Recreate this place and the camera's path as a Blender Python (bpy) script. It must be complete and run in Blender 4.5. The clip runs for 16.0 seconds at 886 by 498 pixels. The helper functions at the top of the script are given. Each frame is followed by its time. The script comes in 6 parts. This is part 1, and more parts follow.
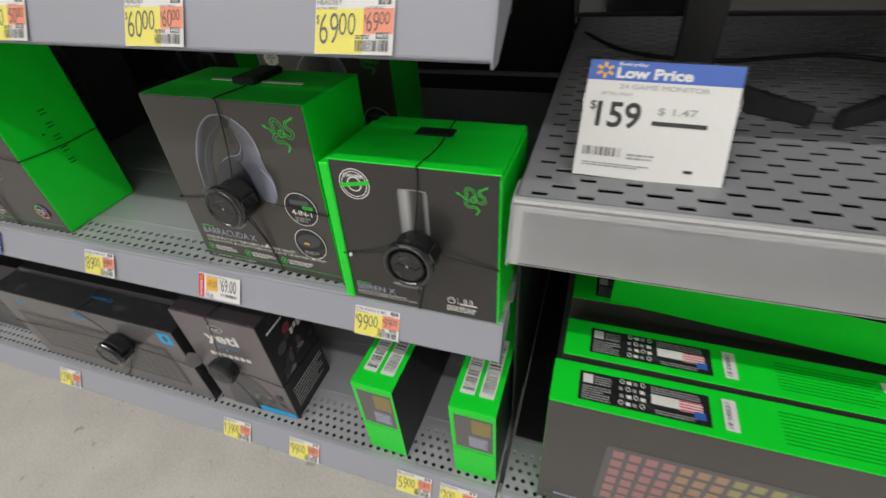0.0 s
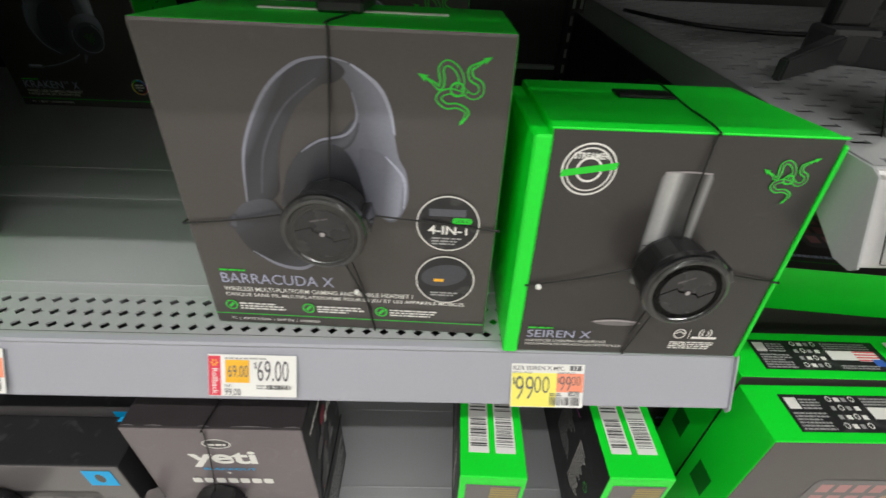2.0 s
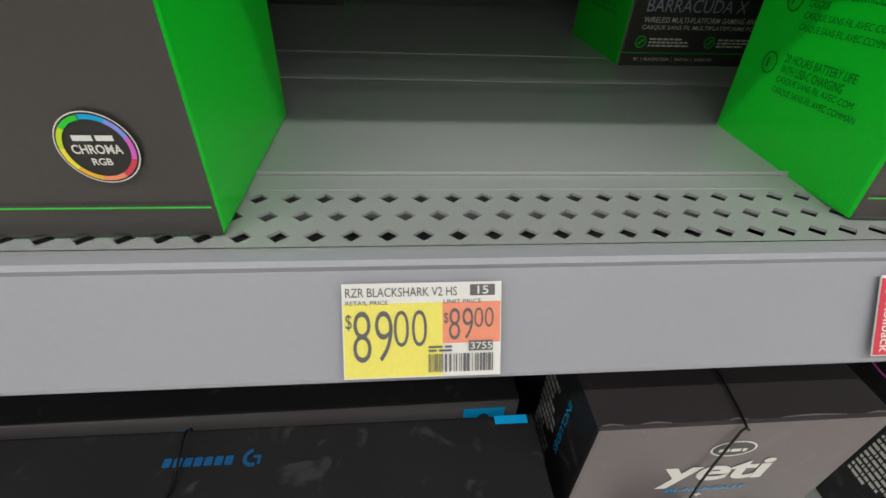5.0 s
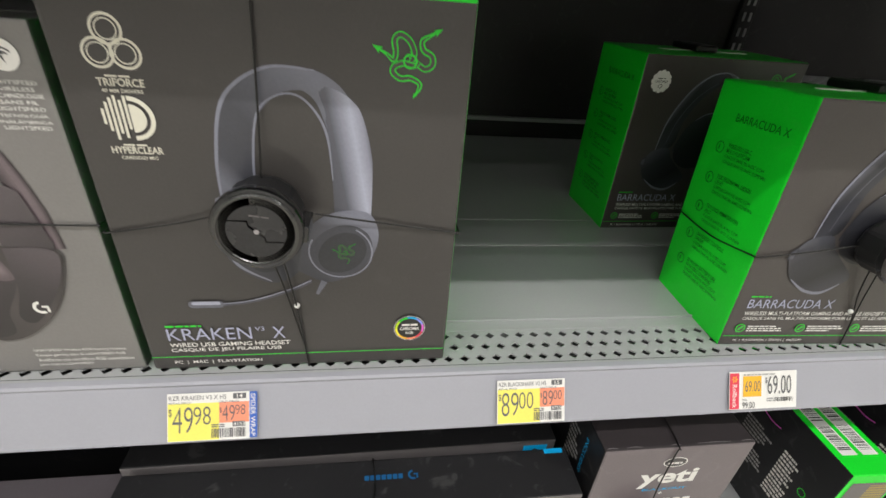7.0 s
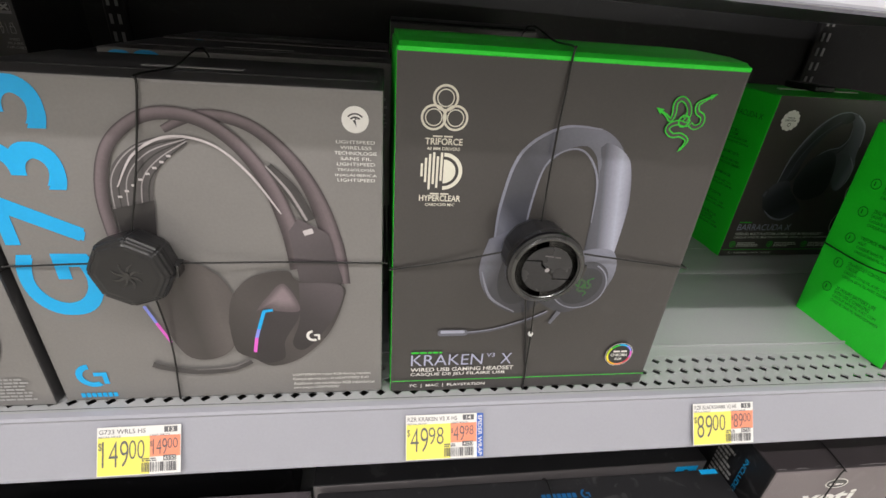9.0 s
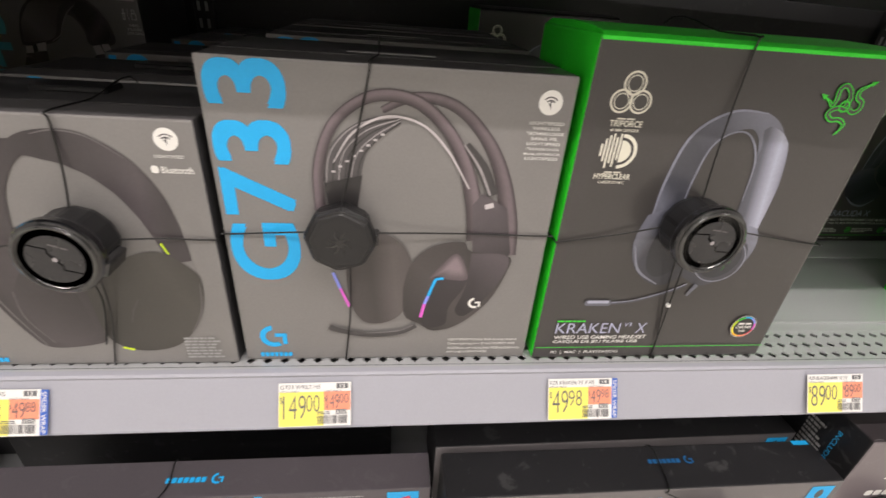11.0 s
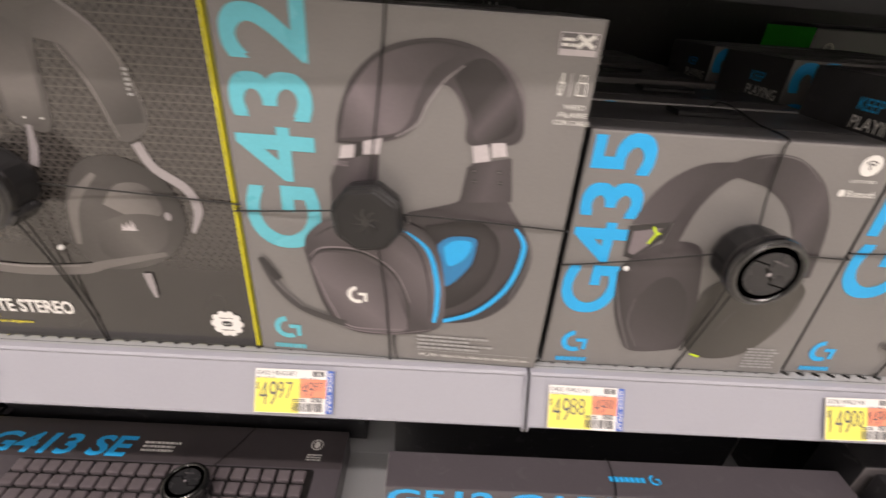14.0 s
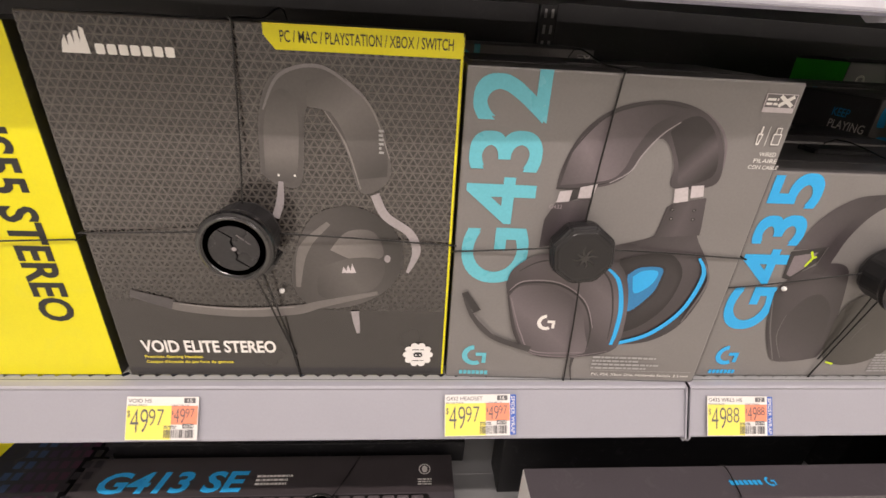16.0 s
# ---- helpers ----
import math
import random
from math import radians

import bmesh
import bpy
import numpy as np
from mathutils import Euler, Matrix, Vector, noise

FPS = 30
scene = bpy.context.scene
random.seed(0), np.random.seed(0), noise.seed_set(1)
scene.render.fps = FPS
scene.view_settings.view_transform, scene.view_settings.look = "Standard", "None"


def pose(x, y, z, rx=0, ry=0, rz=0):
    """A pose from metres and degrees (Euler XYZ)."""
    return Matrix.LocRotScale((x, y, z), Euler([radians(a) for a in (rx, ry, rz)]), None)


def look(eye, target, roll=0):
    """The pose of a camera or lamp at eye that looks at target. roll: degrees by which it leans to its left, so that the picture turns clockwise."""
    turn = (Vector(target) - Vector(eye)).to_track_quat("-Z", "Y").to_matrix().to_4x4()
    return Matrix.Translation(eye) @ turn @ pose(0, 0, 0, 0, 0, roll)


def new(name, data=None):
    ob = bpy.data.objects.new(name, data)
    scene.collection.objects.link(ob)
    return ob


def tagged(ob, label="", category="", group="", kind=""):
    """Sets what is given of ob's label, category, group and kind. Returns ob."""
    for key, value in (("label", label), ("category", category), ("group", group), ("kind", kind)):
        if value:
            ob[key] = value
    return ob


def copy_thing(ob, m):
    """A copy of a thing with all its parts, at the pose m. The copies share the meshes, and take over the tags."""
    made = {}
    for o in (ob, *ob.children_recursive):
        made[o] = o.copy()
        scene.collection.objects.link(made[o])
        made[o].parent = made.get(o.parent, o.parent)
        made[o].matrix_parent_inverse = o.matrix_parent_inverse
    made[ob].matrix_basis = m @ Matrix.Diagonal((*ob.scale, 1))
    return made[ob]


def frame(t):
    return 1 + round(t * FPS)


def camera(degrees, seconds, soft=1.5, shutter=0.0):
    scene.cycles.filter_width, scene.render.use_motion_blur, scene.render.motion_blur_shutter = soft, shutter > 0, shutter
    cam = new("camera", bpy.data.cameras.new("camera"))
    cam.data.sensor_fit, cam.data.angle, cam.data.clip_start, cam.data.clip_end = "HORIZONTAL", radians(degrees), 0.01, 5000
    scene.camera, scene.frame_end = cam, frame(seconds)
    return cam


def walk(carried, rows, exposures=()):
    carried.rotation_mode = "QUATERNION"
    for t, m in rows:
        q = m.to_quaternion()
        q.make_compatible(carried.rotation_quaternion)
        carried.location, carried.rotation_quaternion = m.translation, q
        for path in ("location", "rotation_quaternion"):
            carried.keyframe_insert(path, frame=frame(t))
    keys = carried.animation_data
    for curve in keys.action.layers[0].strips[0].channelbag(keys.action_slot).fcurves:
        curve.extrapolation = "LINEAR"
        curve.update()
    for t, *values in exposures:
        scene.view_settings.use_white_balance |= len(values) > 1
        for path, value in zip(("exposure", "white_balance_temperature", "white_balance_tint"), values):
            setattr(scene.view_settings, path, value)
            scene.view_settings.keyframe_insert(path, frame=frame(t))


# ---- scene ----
cam = camera(88.8, 16.0, shutter=0.3)
PATH = [
    (0, (1.275, -0.289, 1.055), (0.706, 1.157, -0.204), -5.4),
    (0.5, (1.151, -0.21, 1.016), (0.735, 1.272, -0.261), -3.9),
    (1, (1.066, -0.196, 0.977), (0.89, 1.351, -0.278), -0.6),
    (1.5, (1.021, -0.206, 0.963), (1.001, 1.38, -0.255), 1.9),
    (2, (0.997, -0.21, 0.963), (1.048, 1.391, -0.234), 2.7),
    (2.5, (0.863, -0.246, 0.993), (0.894, 1.371, -0.184), 1.3),
    (3, (0.831, -0.218, 0.984), (0.883, 1.41, -0.176), 1.4),
    (3.5, (0.819, -0.193, 0.972), (0.867, 1.405, -0.229), 1.4),
    (4, (0.765, -0.175, 0.908), (0.817, 1.387, -0.34), 2.2),
    (4.5, (0.695, -0.126, 0.821), (0.843, 1.45, -0.402), 3.2),
    (5, (0.675, -0.113, 0.811), (0.849, 1.469, -0.399), 3.0),
    (7.5, (0.554, -0.246, 0.982), (0.85, 1.471, 0.0), 5.1),
    (8, (0.54, -0.234, 0.984), (0.8, 1.477, -0.019), 4.5),
    (8.5, (0.44, -0.231, 0.973), (0.671, 1.511, 0.018), 4.3),
    (9, (0.413, -0.235, 0.973), (0.674, 1.516, 0.042), 4.4),
    (11.5, (0.231, -0.266, 0.968), (0.44, 1.464, -0.013), 4.4),
    (12, (0.135, -0.305, 0.998), (0.304, 1.435, 0.026), 3.8),
    (12.5, (0.059, -0.278, 0.998), (0.154, 1.463, 0.019), 3.4),
    (13, (0.048, -0.246, 0.983), (0.106, 1.475, -0.035), 3.2),
    (13.5, (0.035, -0.233, 0.977), (0.077, 1.487, -0.042), 3.1),
    (14, (-0.079, -0.25, 0.959), (-0.027, 1.5, -0.008), 4.1),
    (14.5, (-0.185, -0.248, 0.96), (-0.079, 1.52, 0.03), 4.0),
    (15, (-0.203, -0.253, 0.962), (-0.065, 1.523, 0.053), 4.0),
    (15.5, (-0.211, -0.26, 0.967), (-0.064, 1.524, 0.075), 3.7),
    (16, (-0.232, -0.27, 0.975), (-0.086, 1.517, 0.088), 3.3),
]
# the phone brightens and warms its picture along the way
EXPOSURES = [(0, -0.68, 6350, 11), (0.5, -0.60, 6350, 11), (1, -0.34, 6380, 10), (1.5, -0.36, 6400, 10), (3, -0.14, 6450, 9), (4, -0.17, 6450, 9), (5, -0.61, 6450, 9), (7.5, -0.12, 6500, 11), (9, -0.09, 6500, 14),
             (11.5, 0.0, 6800, 18), (13, 0.0, 6950, 21), (14.5, -0.07, 7000, 22), (16, -0.11, 7100, 23)]
walk(cam, [(t, look(eye, target, roll)) for t, eye, target, roll in PATH], EXPOSURES)

# ---- light and world ----
world = bpy.data.worlds.new("store_air")
scene.world = world
world.use_nodes = True
world.node_tree.nodes["Background"].inputs[0].default_value = (0.9, 0.95, 1.0, 1)
world.node_tree.nodes["Background"].inputs[1].default_value = 0.005
CEIL = 5.3
STRIP_ROWS = ((-2.45, 375), (-3.25, 48), (-4.24, 55), (-7.8, 195))


# ---- materials ----
def mat(name, color, rough=0.5, metal=0.0, vary=0.08, scale=60.0, bump=0.0, coat=0.0, fine=600.0, wear=0.0):
    """Painted, printed or moulded surface: colour drifts at two scales, roughness drifts, optional relief and pale scuffs."""
    m = bpy.data.materials.new(name)
    m.use_nodes = True
    n, l = m.node_tree.nodes, m.node_tree.links
    p = n["Principled BSDF"]
    tc = n.new("ShaderNodeTexCoord")
    big, small = n.new("ShaderNodeTexNoise"), n.new("ShaderNodeTexNoise")
    big.inputs["Scale"].default_value, small.inputs["Scale"].default_value = scale * 0.25, fine
    big.inputs["Detail"].default_value = 5
    for k in (big, small):
        l.new(tc.outputs["Object"], k.inputs["Vector"])
    mixed = n.new("ShaderNodeMath")
    mixed.operation = "ADD"
    l.new(big.outputs["Fac"], mixed.inputs[0])
    l.new(small.outputs["Fac"], mixed.inputs[1])
    ramp = n.new("ShaderNodeMapRange")
    ramp.inputs["From Min"].default_value, ramp.inputs["From Max"].default_value = 0.6, 1.4
    ramp.inputs["To Min"].default_value, ramp.inputs["To Max"].default_value = 1 - vary, 1 + vary
    l.new(mixed.outputs[0], ramp.inputs["Value"])
    mul = n.new("ShaderNodeVectorMath")
    mul.operation = "SCALE"
    mul.inputs[0].default_value = color
    l.new(ramp.outputs[0], mul.inputs["Scale"])
    out = mul.outputs[0]
    if wear:
        scuff = n.new("ShaderNodeTexNoise")
        scuff.inputs["Scale"].default_value, scuff.inputs["Detail"].default_value = 48, 12
        scuff.inputs["Distortion"].default_value = 1.5
        l.new(tc.outputs["Object"], scuff.inputs["Vector"])
        cut = n.new("ShaderNodeMapRange")
        cut.inputs["From Min"].default_value, cut.inputs["From Max"].default_value = 0.60, 0.68
        cut.inputs["To Max"].default_value = wear
        l.new(scuff.outputs["Fac"], cut.inputs["Value"])
        mix = n.new("ShaderNodeMix")
        mix.data_type = "RGBA"
        mix.inputs["B"].default_value = (0.45, 0.45, 0.45, 1)
        l.new(cut.outputs[0], mix.inputs["Factor"])
        l.new(out, mix.inputs["A"])
        out = mix.outputs["Result"]
    l.new(out, p.inputs["Base Color"])
    rr = n.new("ShaderNodeMapRange")
    rr.inputs["To Min"].default_value, rr.inputs["To Max"].default_value = max(0.02, rough - 0.09), min(1, rough + 0.09)
    l.new(big.outputs["Fac"], rr.inputs["Value"])
    l.new(rr.outputs[0], p.inputs["Roughness"])
    p.inputs["Metallic"].default_value = metal
    p.inputs["Coat Weight"].default_value = coat
    p.inputs["Coat Roughness"].default_value = 0.12
    if bump:
        b = n.new("ShaderNodeBump")
        b.inputs["Strength"].default_value, b.inputs["Distance"].default_value = bump, 0.001
        l.new(mixed.outputs[0], b.inputs["Height"])
        l.new(b.outputs[0], p.inputs["Normal"])
    return m


def honeycomb(name, base, line, pitch):
    """Printed mesh of small dark cells on black card."""
    m = mat(name, base, 0.24, vary=0.1, coat=0.8, bump=0.03)
    n, l = m.node_tree.nodes, m.node_tree.links
    p = n["Principled BSDF"]
    src = p.inputs["Base Color"].links[0].from_socket
    tc = n.new("ShaderNodeTexCoord")
    near = None
    for a in (0, 60, 120):
        dot = n.new("ShaderNodeVectorMath")
        dot.operation = "DOT_PRODUCT"
        dot.inputs[1].default_value = (math.sin(radians(a)) / pitch, 0, math.cos(radians(a)) / pitch)
        l.new(tc.outputs["Object"], dot.inputs[0])
        fold = n.new("ShaderNodeMath")
        fold.operation = "PINGPONG"
        fold.inputs[1].default_value = 0.5
        l.new(dot.outputs["Value"], fold.inputs[0])
        if near is None:
            near = fold
        else:
            low = n.new("ShaderNodeMath")
            low.operation = "MINIMUM"
            l.new(near.outputs[0], low.inputs[0])
            l.new(fold.outputs[0], low.inputs[1])
            near = low
    cut = n.new("ShaderNodeMapRange")
    cut.inputs["From Min"].default_value, cut.inputs["From Max"].default_value = 0.03, 0.17
    l.new(near.outputs[0], cut.inputs["Value"])
    sep, fade, keep = n.new("ShaderNodeSeparateXYZ"), n.new("ShaderNodeMapRange"), n.new("ShaderNodeMath")
    l.new(tc.outputs["Object"], sep.inputs[0])
    fade.inputs["From Min"].default_value, fade.inputs["From Max"].default_value = 0.135, 0.050
    l.new(sep.outputs["Z"], fade.inputs["Value"])
    keep.operation = "MAXIMUM"
    l.new(cut.outputs[0], keep.inputs[0])
    l.new(fade.outputs[0], keep.inputs[1])
    cut = keep
    mix = n.new("ShaderNodeMix")
    mix.data_type = "RGBA"
    mix.inputs["A"].default_value = (*line, 1)
    l.new(cut.outputs[0], mix.inputs["Factor"])
    l.new(src, mix.inputs["B"])
    l.new(mix.outputs["Result"], p.inputs["Base Color"])
    return m


def glassy(name, color, rough=0.05, mixin=0.85):
    m = bpy.data.materials.new(name)
    m.use_nodes = True
    p = m.node_tree.nodes["Principled BSDF"]
    p.inputs["Base Color"].default_value = (*color, 1)
    p.inputs["Roughness"].default_value = rough
    p.inputs["Transmission Weight"].default_value = mixin
    p.inputs["IOR"].default_value = 1.46
    return m


GREEN = mat("green_card", (0.006, 0.77, 0.028), 0.42, vary=0.06, bump=0.02, coat=0.1, wear=0.02)
MIDGREEN = mat("mid_green_ink", (0.002, 0.36, 0.015), 0.45)
GREEN_DARK = mat("dark_green_ink", (0.0, 0.17, 0.008), 0.45)
INK_GREEN = mat("green_ink", (0.02, 0.62, 0.03), 0.4)
CHAR = mat("charcoal_card", (0.058, 0.0515, 0.049), 0.36, vary=0.1, bump=0.03, coat=0.25, wear=0.01)
KRAKENC = mat("dark_charcoal_card", (0.046, 0.0425, 0.041), 0.36, vary=0.1, bump=0.03, coat=0.25, wear=0.008)
SEIRENC = mat("near_black_card", (0.034, 0.031, 0.030), 0.38, vary=0.1, bump=0.03, coat=0.2, wear=0.01)
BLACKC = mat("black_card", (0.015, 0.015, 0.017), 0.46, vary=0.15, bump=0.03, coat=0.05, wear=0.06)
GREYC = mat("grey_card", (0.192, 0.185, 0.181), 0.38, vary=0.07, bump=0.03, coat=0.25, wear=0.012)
PLUM = mat("dark_plum_grey_card", (0.082, 0.072, 0.082), 0.42, vary=0.08, bump=0.03, coat=0.2, wear=0.03)
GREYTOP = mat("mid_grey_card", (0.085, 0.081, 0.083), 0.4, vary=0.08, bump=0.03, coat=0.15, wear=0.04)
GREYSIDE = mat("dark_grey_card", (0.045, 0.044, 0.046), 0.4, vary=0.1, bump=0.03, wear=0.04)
YELLOW = mat("yellow_card", (0.78, 0.72, 0.004), 0.4, vary=0.04, coat=0.2, wear=0.02)
HEXED = honeycomb("black_mesh_print", (0.021, 0.019, 0.018), (0.084, 0.076, 0.069), 0.0048)
CYAN = mat("cyan_ink", (0.0, 0.40, 0.82), 0.5, vary=0.04)
CUSHION = mat("blue_cushion_print", (0.015, 0.20, 0.44), 0.4, vary=0.1)
AQUA = mat("pale_aqua_foil", (0.11, 0.50, 0.60), 0.28, vary=0.08)
WHITE = mat("white_ink", (0.78, 0.77, 0.74), 0.45, vary=0.04)
CREAM = mat("cream_ink", (0.70, 0.68, 0.58), 0.45, vary=0.04)
PALE = mat("grey_ink", (0.36, 0.36, 0.36), 0.45)
LILAC = mat("lilac_ink", (0.42, 0.44, 0.60), 0.4)
PINK = mat("pink_ink", (0.75, 0.12, 0.62), 0.4)
VIOLET = mat("violet_blue_ink", (0.25, 0.30, 0.85), 0.4)
RED = mat("red_ink", (0.70, 0.05, 0.09), 0.45)
BLUE = mat("blue_ink", (0.045, 0.13, 0.52), 0.45)
ORANGE = mat("orange_ink", (0.92, 0.29, 0.16), 0.5, vary=0.05)
YETIC = mat("plum_grey_art_card", (0.150, 0.127, 0.137), 0.4, vary=0.12, bump=0.03, coat=0.2, wear=0.05)
DULLAMBER = mat("dull_amber_print", (0.36, 0.27, 0.07), 0.45)
DULLRED = mat("dull_red_print", (0.26, 0.035, 0.06), 0.4)
AMBER = mat("amber_ink", (0.85, 0.46, 0.03), 0.5)
LEMON = mat("yellow_ink", (0.92, 0.80, 0.05), 0.5, vary=0.04)
LIME = mat("lime_ink", (0.55, 0.75, 0.02), 0.45)
# ticket inks, paler than the matching inks on the boxes
TAGINK = mat("ticket_dark_ink", (0.125, 0.125, 0.135), 0.5, coat=0.15)
TAGLEMON = mat("ticket_yellow_ink", (0.88, 0.79, 0.15), 0.5, vary=0.05, coat=0.15)
TAGORANGE = mat("ticket_orange_ink", (0.90, 0.31, 0.19), 0.5, vary=0.06, coat=0.15)
TAGPAPER = mat("ticket_paper", (0.80, 0.79, 0.77), 0.5, vary=0.04, coat=0.15)
DEEPBLUE = mat("deep_blue_ink", (0.01, 0.10, 0.26), 0.4)
INK = mat("black_ink", (0.02, 0.02, 0.02), 0.5)
PAPER = mat("label_paper", (0.80, 0.79, 0.77), 0.55, vary=0.03)
TONE = [mat("print_tone", (v * 1.03, v * 0.955, v * 0.985), 0.36, vary=0.12, scale=110, coat=0.2) for v in (0.012, 0.026, 0.045, 0.075, 0.12, 0.19, 0.30, 0.5)]
SMOKE = [mat("smoky_blue_tone", (v * 0.92, v * 0.955, v * 1.2), 0.36, vary=0.16, scale=110, coat=0.2) for v in (0.030, 0.055, 0.085, 0.14, 0.24, 0.42)]
INKS = {}


SMOKETINT = (0.92, 0.955, 1.2)
PLUMTINT, BROWNTINT = (1.08, 0.92, 1.0), (1.05, 0.975, 0.93)


def tone(v, blue=False, tint=PLUMTINT):
    """A printed grey of reflectance v, quantised; blue: smoky blue; tint: the cast of the ink."""
    v = round(v, 3) if v < 0.1 else round(v, 2)
    k = (v, blue, tint)
    if k not in INKS:
        cast = SMOKETINT if blue else tint
        INKS[k] = mat("smoky_blue_print" if blue else "grey_print", tuple(v * c for c in cast), 0.36, vary=0.1, scale=110, coat=0.2)
    return INKS[k]


def gradient(a, b, stops, tint=PLUMTINT):
    """Printed grey that runs from point a to point b of the face: stops of (place, reflectance)."""
    m = mat("graded_print", (1, 1, 1), 0.36, vary=0.08, scale=110, coat=0.2)
    n, l = m.node_tree.nodes, m.node_tree.links
    away, along, ramp, at = n.new("ShaderNodeVectorMath"), n.new("ShaderNodeVectorMath"), n.new("ShaderNodeValToRGB"), n.new("ShaderNodeTexCoord")
    d = Vector((b[0] - a[0], 0, b[1] - a[1]))
    away.operation, along.operation = "SUBTRACT", "DOT_PRODUCT"
    away.inputs[1].default_value = (a[0], 0, a[1])
    along.inputs[1].default_value = d / d.length_squared
    while len(ramp.color_ramp.elements) < len(stops):
        ramp.color_ramp.elements.new(0.5)
    for e, (t, v) in zip(ramp.color_ramp.elements, stops):
        e.position, e.color = t, (*[v * c for c in tint], 1)
    l.new(at.outputs["Object"], away.inputs[0])
    l.new(away.outputs[0], along.inputs[0])
    l.new(along.outputs["Value"], ramp.inputs[0])
    for k in n:
        if k.type == "VECT_MATH" and k.operation == "SCALE":
            l.new(ramp.outputs[0], k.inputs[0])
    return m


STEEL = mat("grey_shelf_paint", (0.37, 0.38, 0.39), 0.33, vary=0.045, scale=30, bump=0.02, coat=0.15, wear=0.02)
DECKGREY = mat("slotted_deck_paint", (0.29, 0.295, 0.305), 0.36, vary=0.06, scale=30, bump=0.02, wear=0.02)
# strip plastic paled: the clear cover's reflections are put into its colour
MONLIP = mat("glare_paled_strip_plastic", (0.47, 0.465, 0.465), 0.3, vary=0.06, scale=18, coat=0.3)
LIPGREY = mat("grey_ticket_strip_plastic", (0.35, 0.355, 0.402), 0.4, vary=0.03, scale=24, coat=0.08)
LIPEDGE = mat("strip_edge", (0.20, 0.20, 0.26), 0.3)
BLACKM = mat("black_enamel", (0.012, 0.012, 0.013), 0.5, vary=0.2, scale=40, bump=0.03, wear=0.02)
PLASTIC = mat("black_plastic", (0.011, 0.011, 0.012), 0.36, vary=0.15, scale=150, bump=0.04)
GLOSS = mat("glossy_black_plastic", (0.007, 0.007, 0.008), 0.12, vary=0.1, coat=0.6)
SATIN = mat("dark_chromed_rim", (0.11, 0.11, 0.11), 0.16, metal=0.9, vary=0.1)
CAPM = mat("dark_grey_cap_plastic", (0.022, 0.022, 0.024), 0.28, vary=0.2, scale=200, bump=0.05)
STANDM = mat("dark_grey_stand_plastic", (0.030, 0.030, 0.032), 0.4, vary=0.1, scale=120, bump=0.02)
CORD = mat("black_cord", (0.006, 0.006, 0.006), 0.4)
BEAD = mat("white_bead_plastic", (0.8, 0.8, 0.78), 0.4)
FLOORM = mat("speckled_vinyl_tile", (0.63, 0.605, 0.55), 0.35, vary=0.16, scale=25, fine=160, bump=0.02, wear=0.05)
for FLECK, SIZE, EDGE in (((0.16, 0.14, 0.11), 90, 0.70), ((0.42, 0.38, 0.32), 17, 0.66)):
    nodes, links = FLOORM.node_tree.nodes, FLOORM.node_tree.links
    floor_bsdf = nodes["Principled BSDF"]
    floor_src = floor_bsdf.inputs["Base Color"].links[0].from_socket
    spot, spot_cut, spot_mix, spot_at = nodes.new("ShaderNodeTexNoise"), nodes.new("ShaderNodeMapRange"), nodes.new("ShaderNodeMix"), nodes.new("ShaderNodeTexCoord")
    spot.inputs["Scale"].default_value, spot.inputs["Detail"].default_value = SIZE, 4
    spot_cut.inputs["From Min"].default_value, spot_cut.inputs["From Max"].default_value = EDGE, EDGE + 0.05
    spot_mix.data_type = "RGBA"
    spot_mix.inputs["B"].default_value = (*FLECK, 1)
    links.new(spot_at.outputs["Object"], spot.inputs["Vector"])
    links.new(spot.outputs["Fac"], spot_cut.inputs["Value"])
    links.new(spot_cut.outputs[0], spot_mix.inputs["Factor"])
    links.new(floor_src, spot_mix.inputs["A"])
    links.new(spot_mix.outputs["Result"], floor_bsdf.inputs["Base Color"])
WALLM = mat("off_white_wall_paint", (0.66, 0.66, 0.64), 0.7, vary=0.05, scale=8, bump=0.02)
CEILM = mat("white_deck_paint", (0.42, 0.42, 0.42), 0.7, vary=0.06, scale=6)
CLEAR = glassy("clear_acrylic", (0.96, 0.97, 0.98), 0.06, 1.0)
LAMPM = bpy.data.materials.new("lamp_tube")
LAMPM.use_nodes = True
LAMPM.node_tree.nodes["Principled BSDF"].inputs["Emission Color"].default_value = (0.95, 0.97, 1, 1)
LAMPM.node_tree.nodes["Principled BSDF"].inputs["Emission Strength"].default_value = 6


# ---- building helpers ----
def part(name, bm, material, parent=None, label=""):
    me = bpy.data.meshes.new(name)
    bm.to_mesh(me)
    bm.free()
    for mm in material if isinstance(material, (list, tuple)) else (material,):
        me.materials.append(mm)
    ob = new(name, me)
    ob.parent = parent
    if label:
        ob["label"] = label
    return ob


def empty(name, m, label, category, group=""):
    ob = new(name)
    ob.empty_display_size = 0.02
    ob.matrix_basis = m
    return tagged(ob, label, category, group)


def block(x0, x1, y0, y1, z0, z1, bevel=0.0, seg=2):
    bm = bmesh.new()
    bmesh.ops.create_cube(bm, size=1)
    for v in bm.verts:
        v.co = ((x0 + x1) / 2 + v.co.x * (x1 - x0), (y0 + y1) / 2 + v.co.y * (y1 - y0), (z0 + z1) / 2 + v.co.z * (z1 - z0))
    if bevel:
        bmesh.ops.bevel(bm, geom=bm.edges[:], offset=bevel, segments=seg, affect="EDGES", profile=0.6)
    return bm


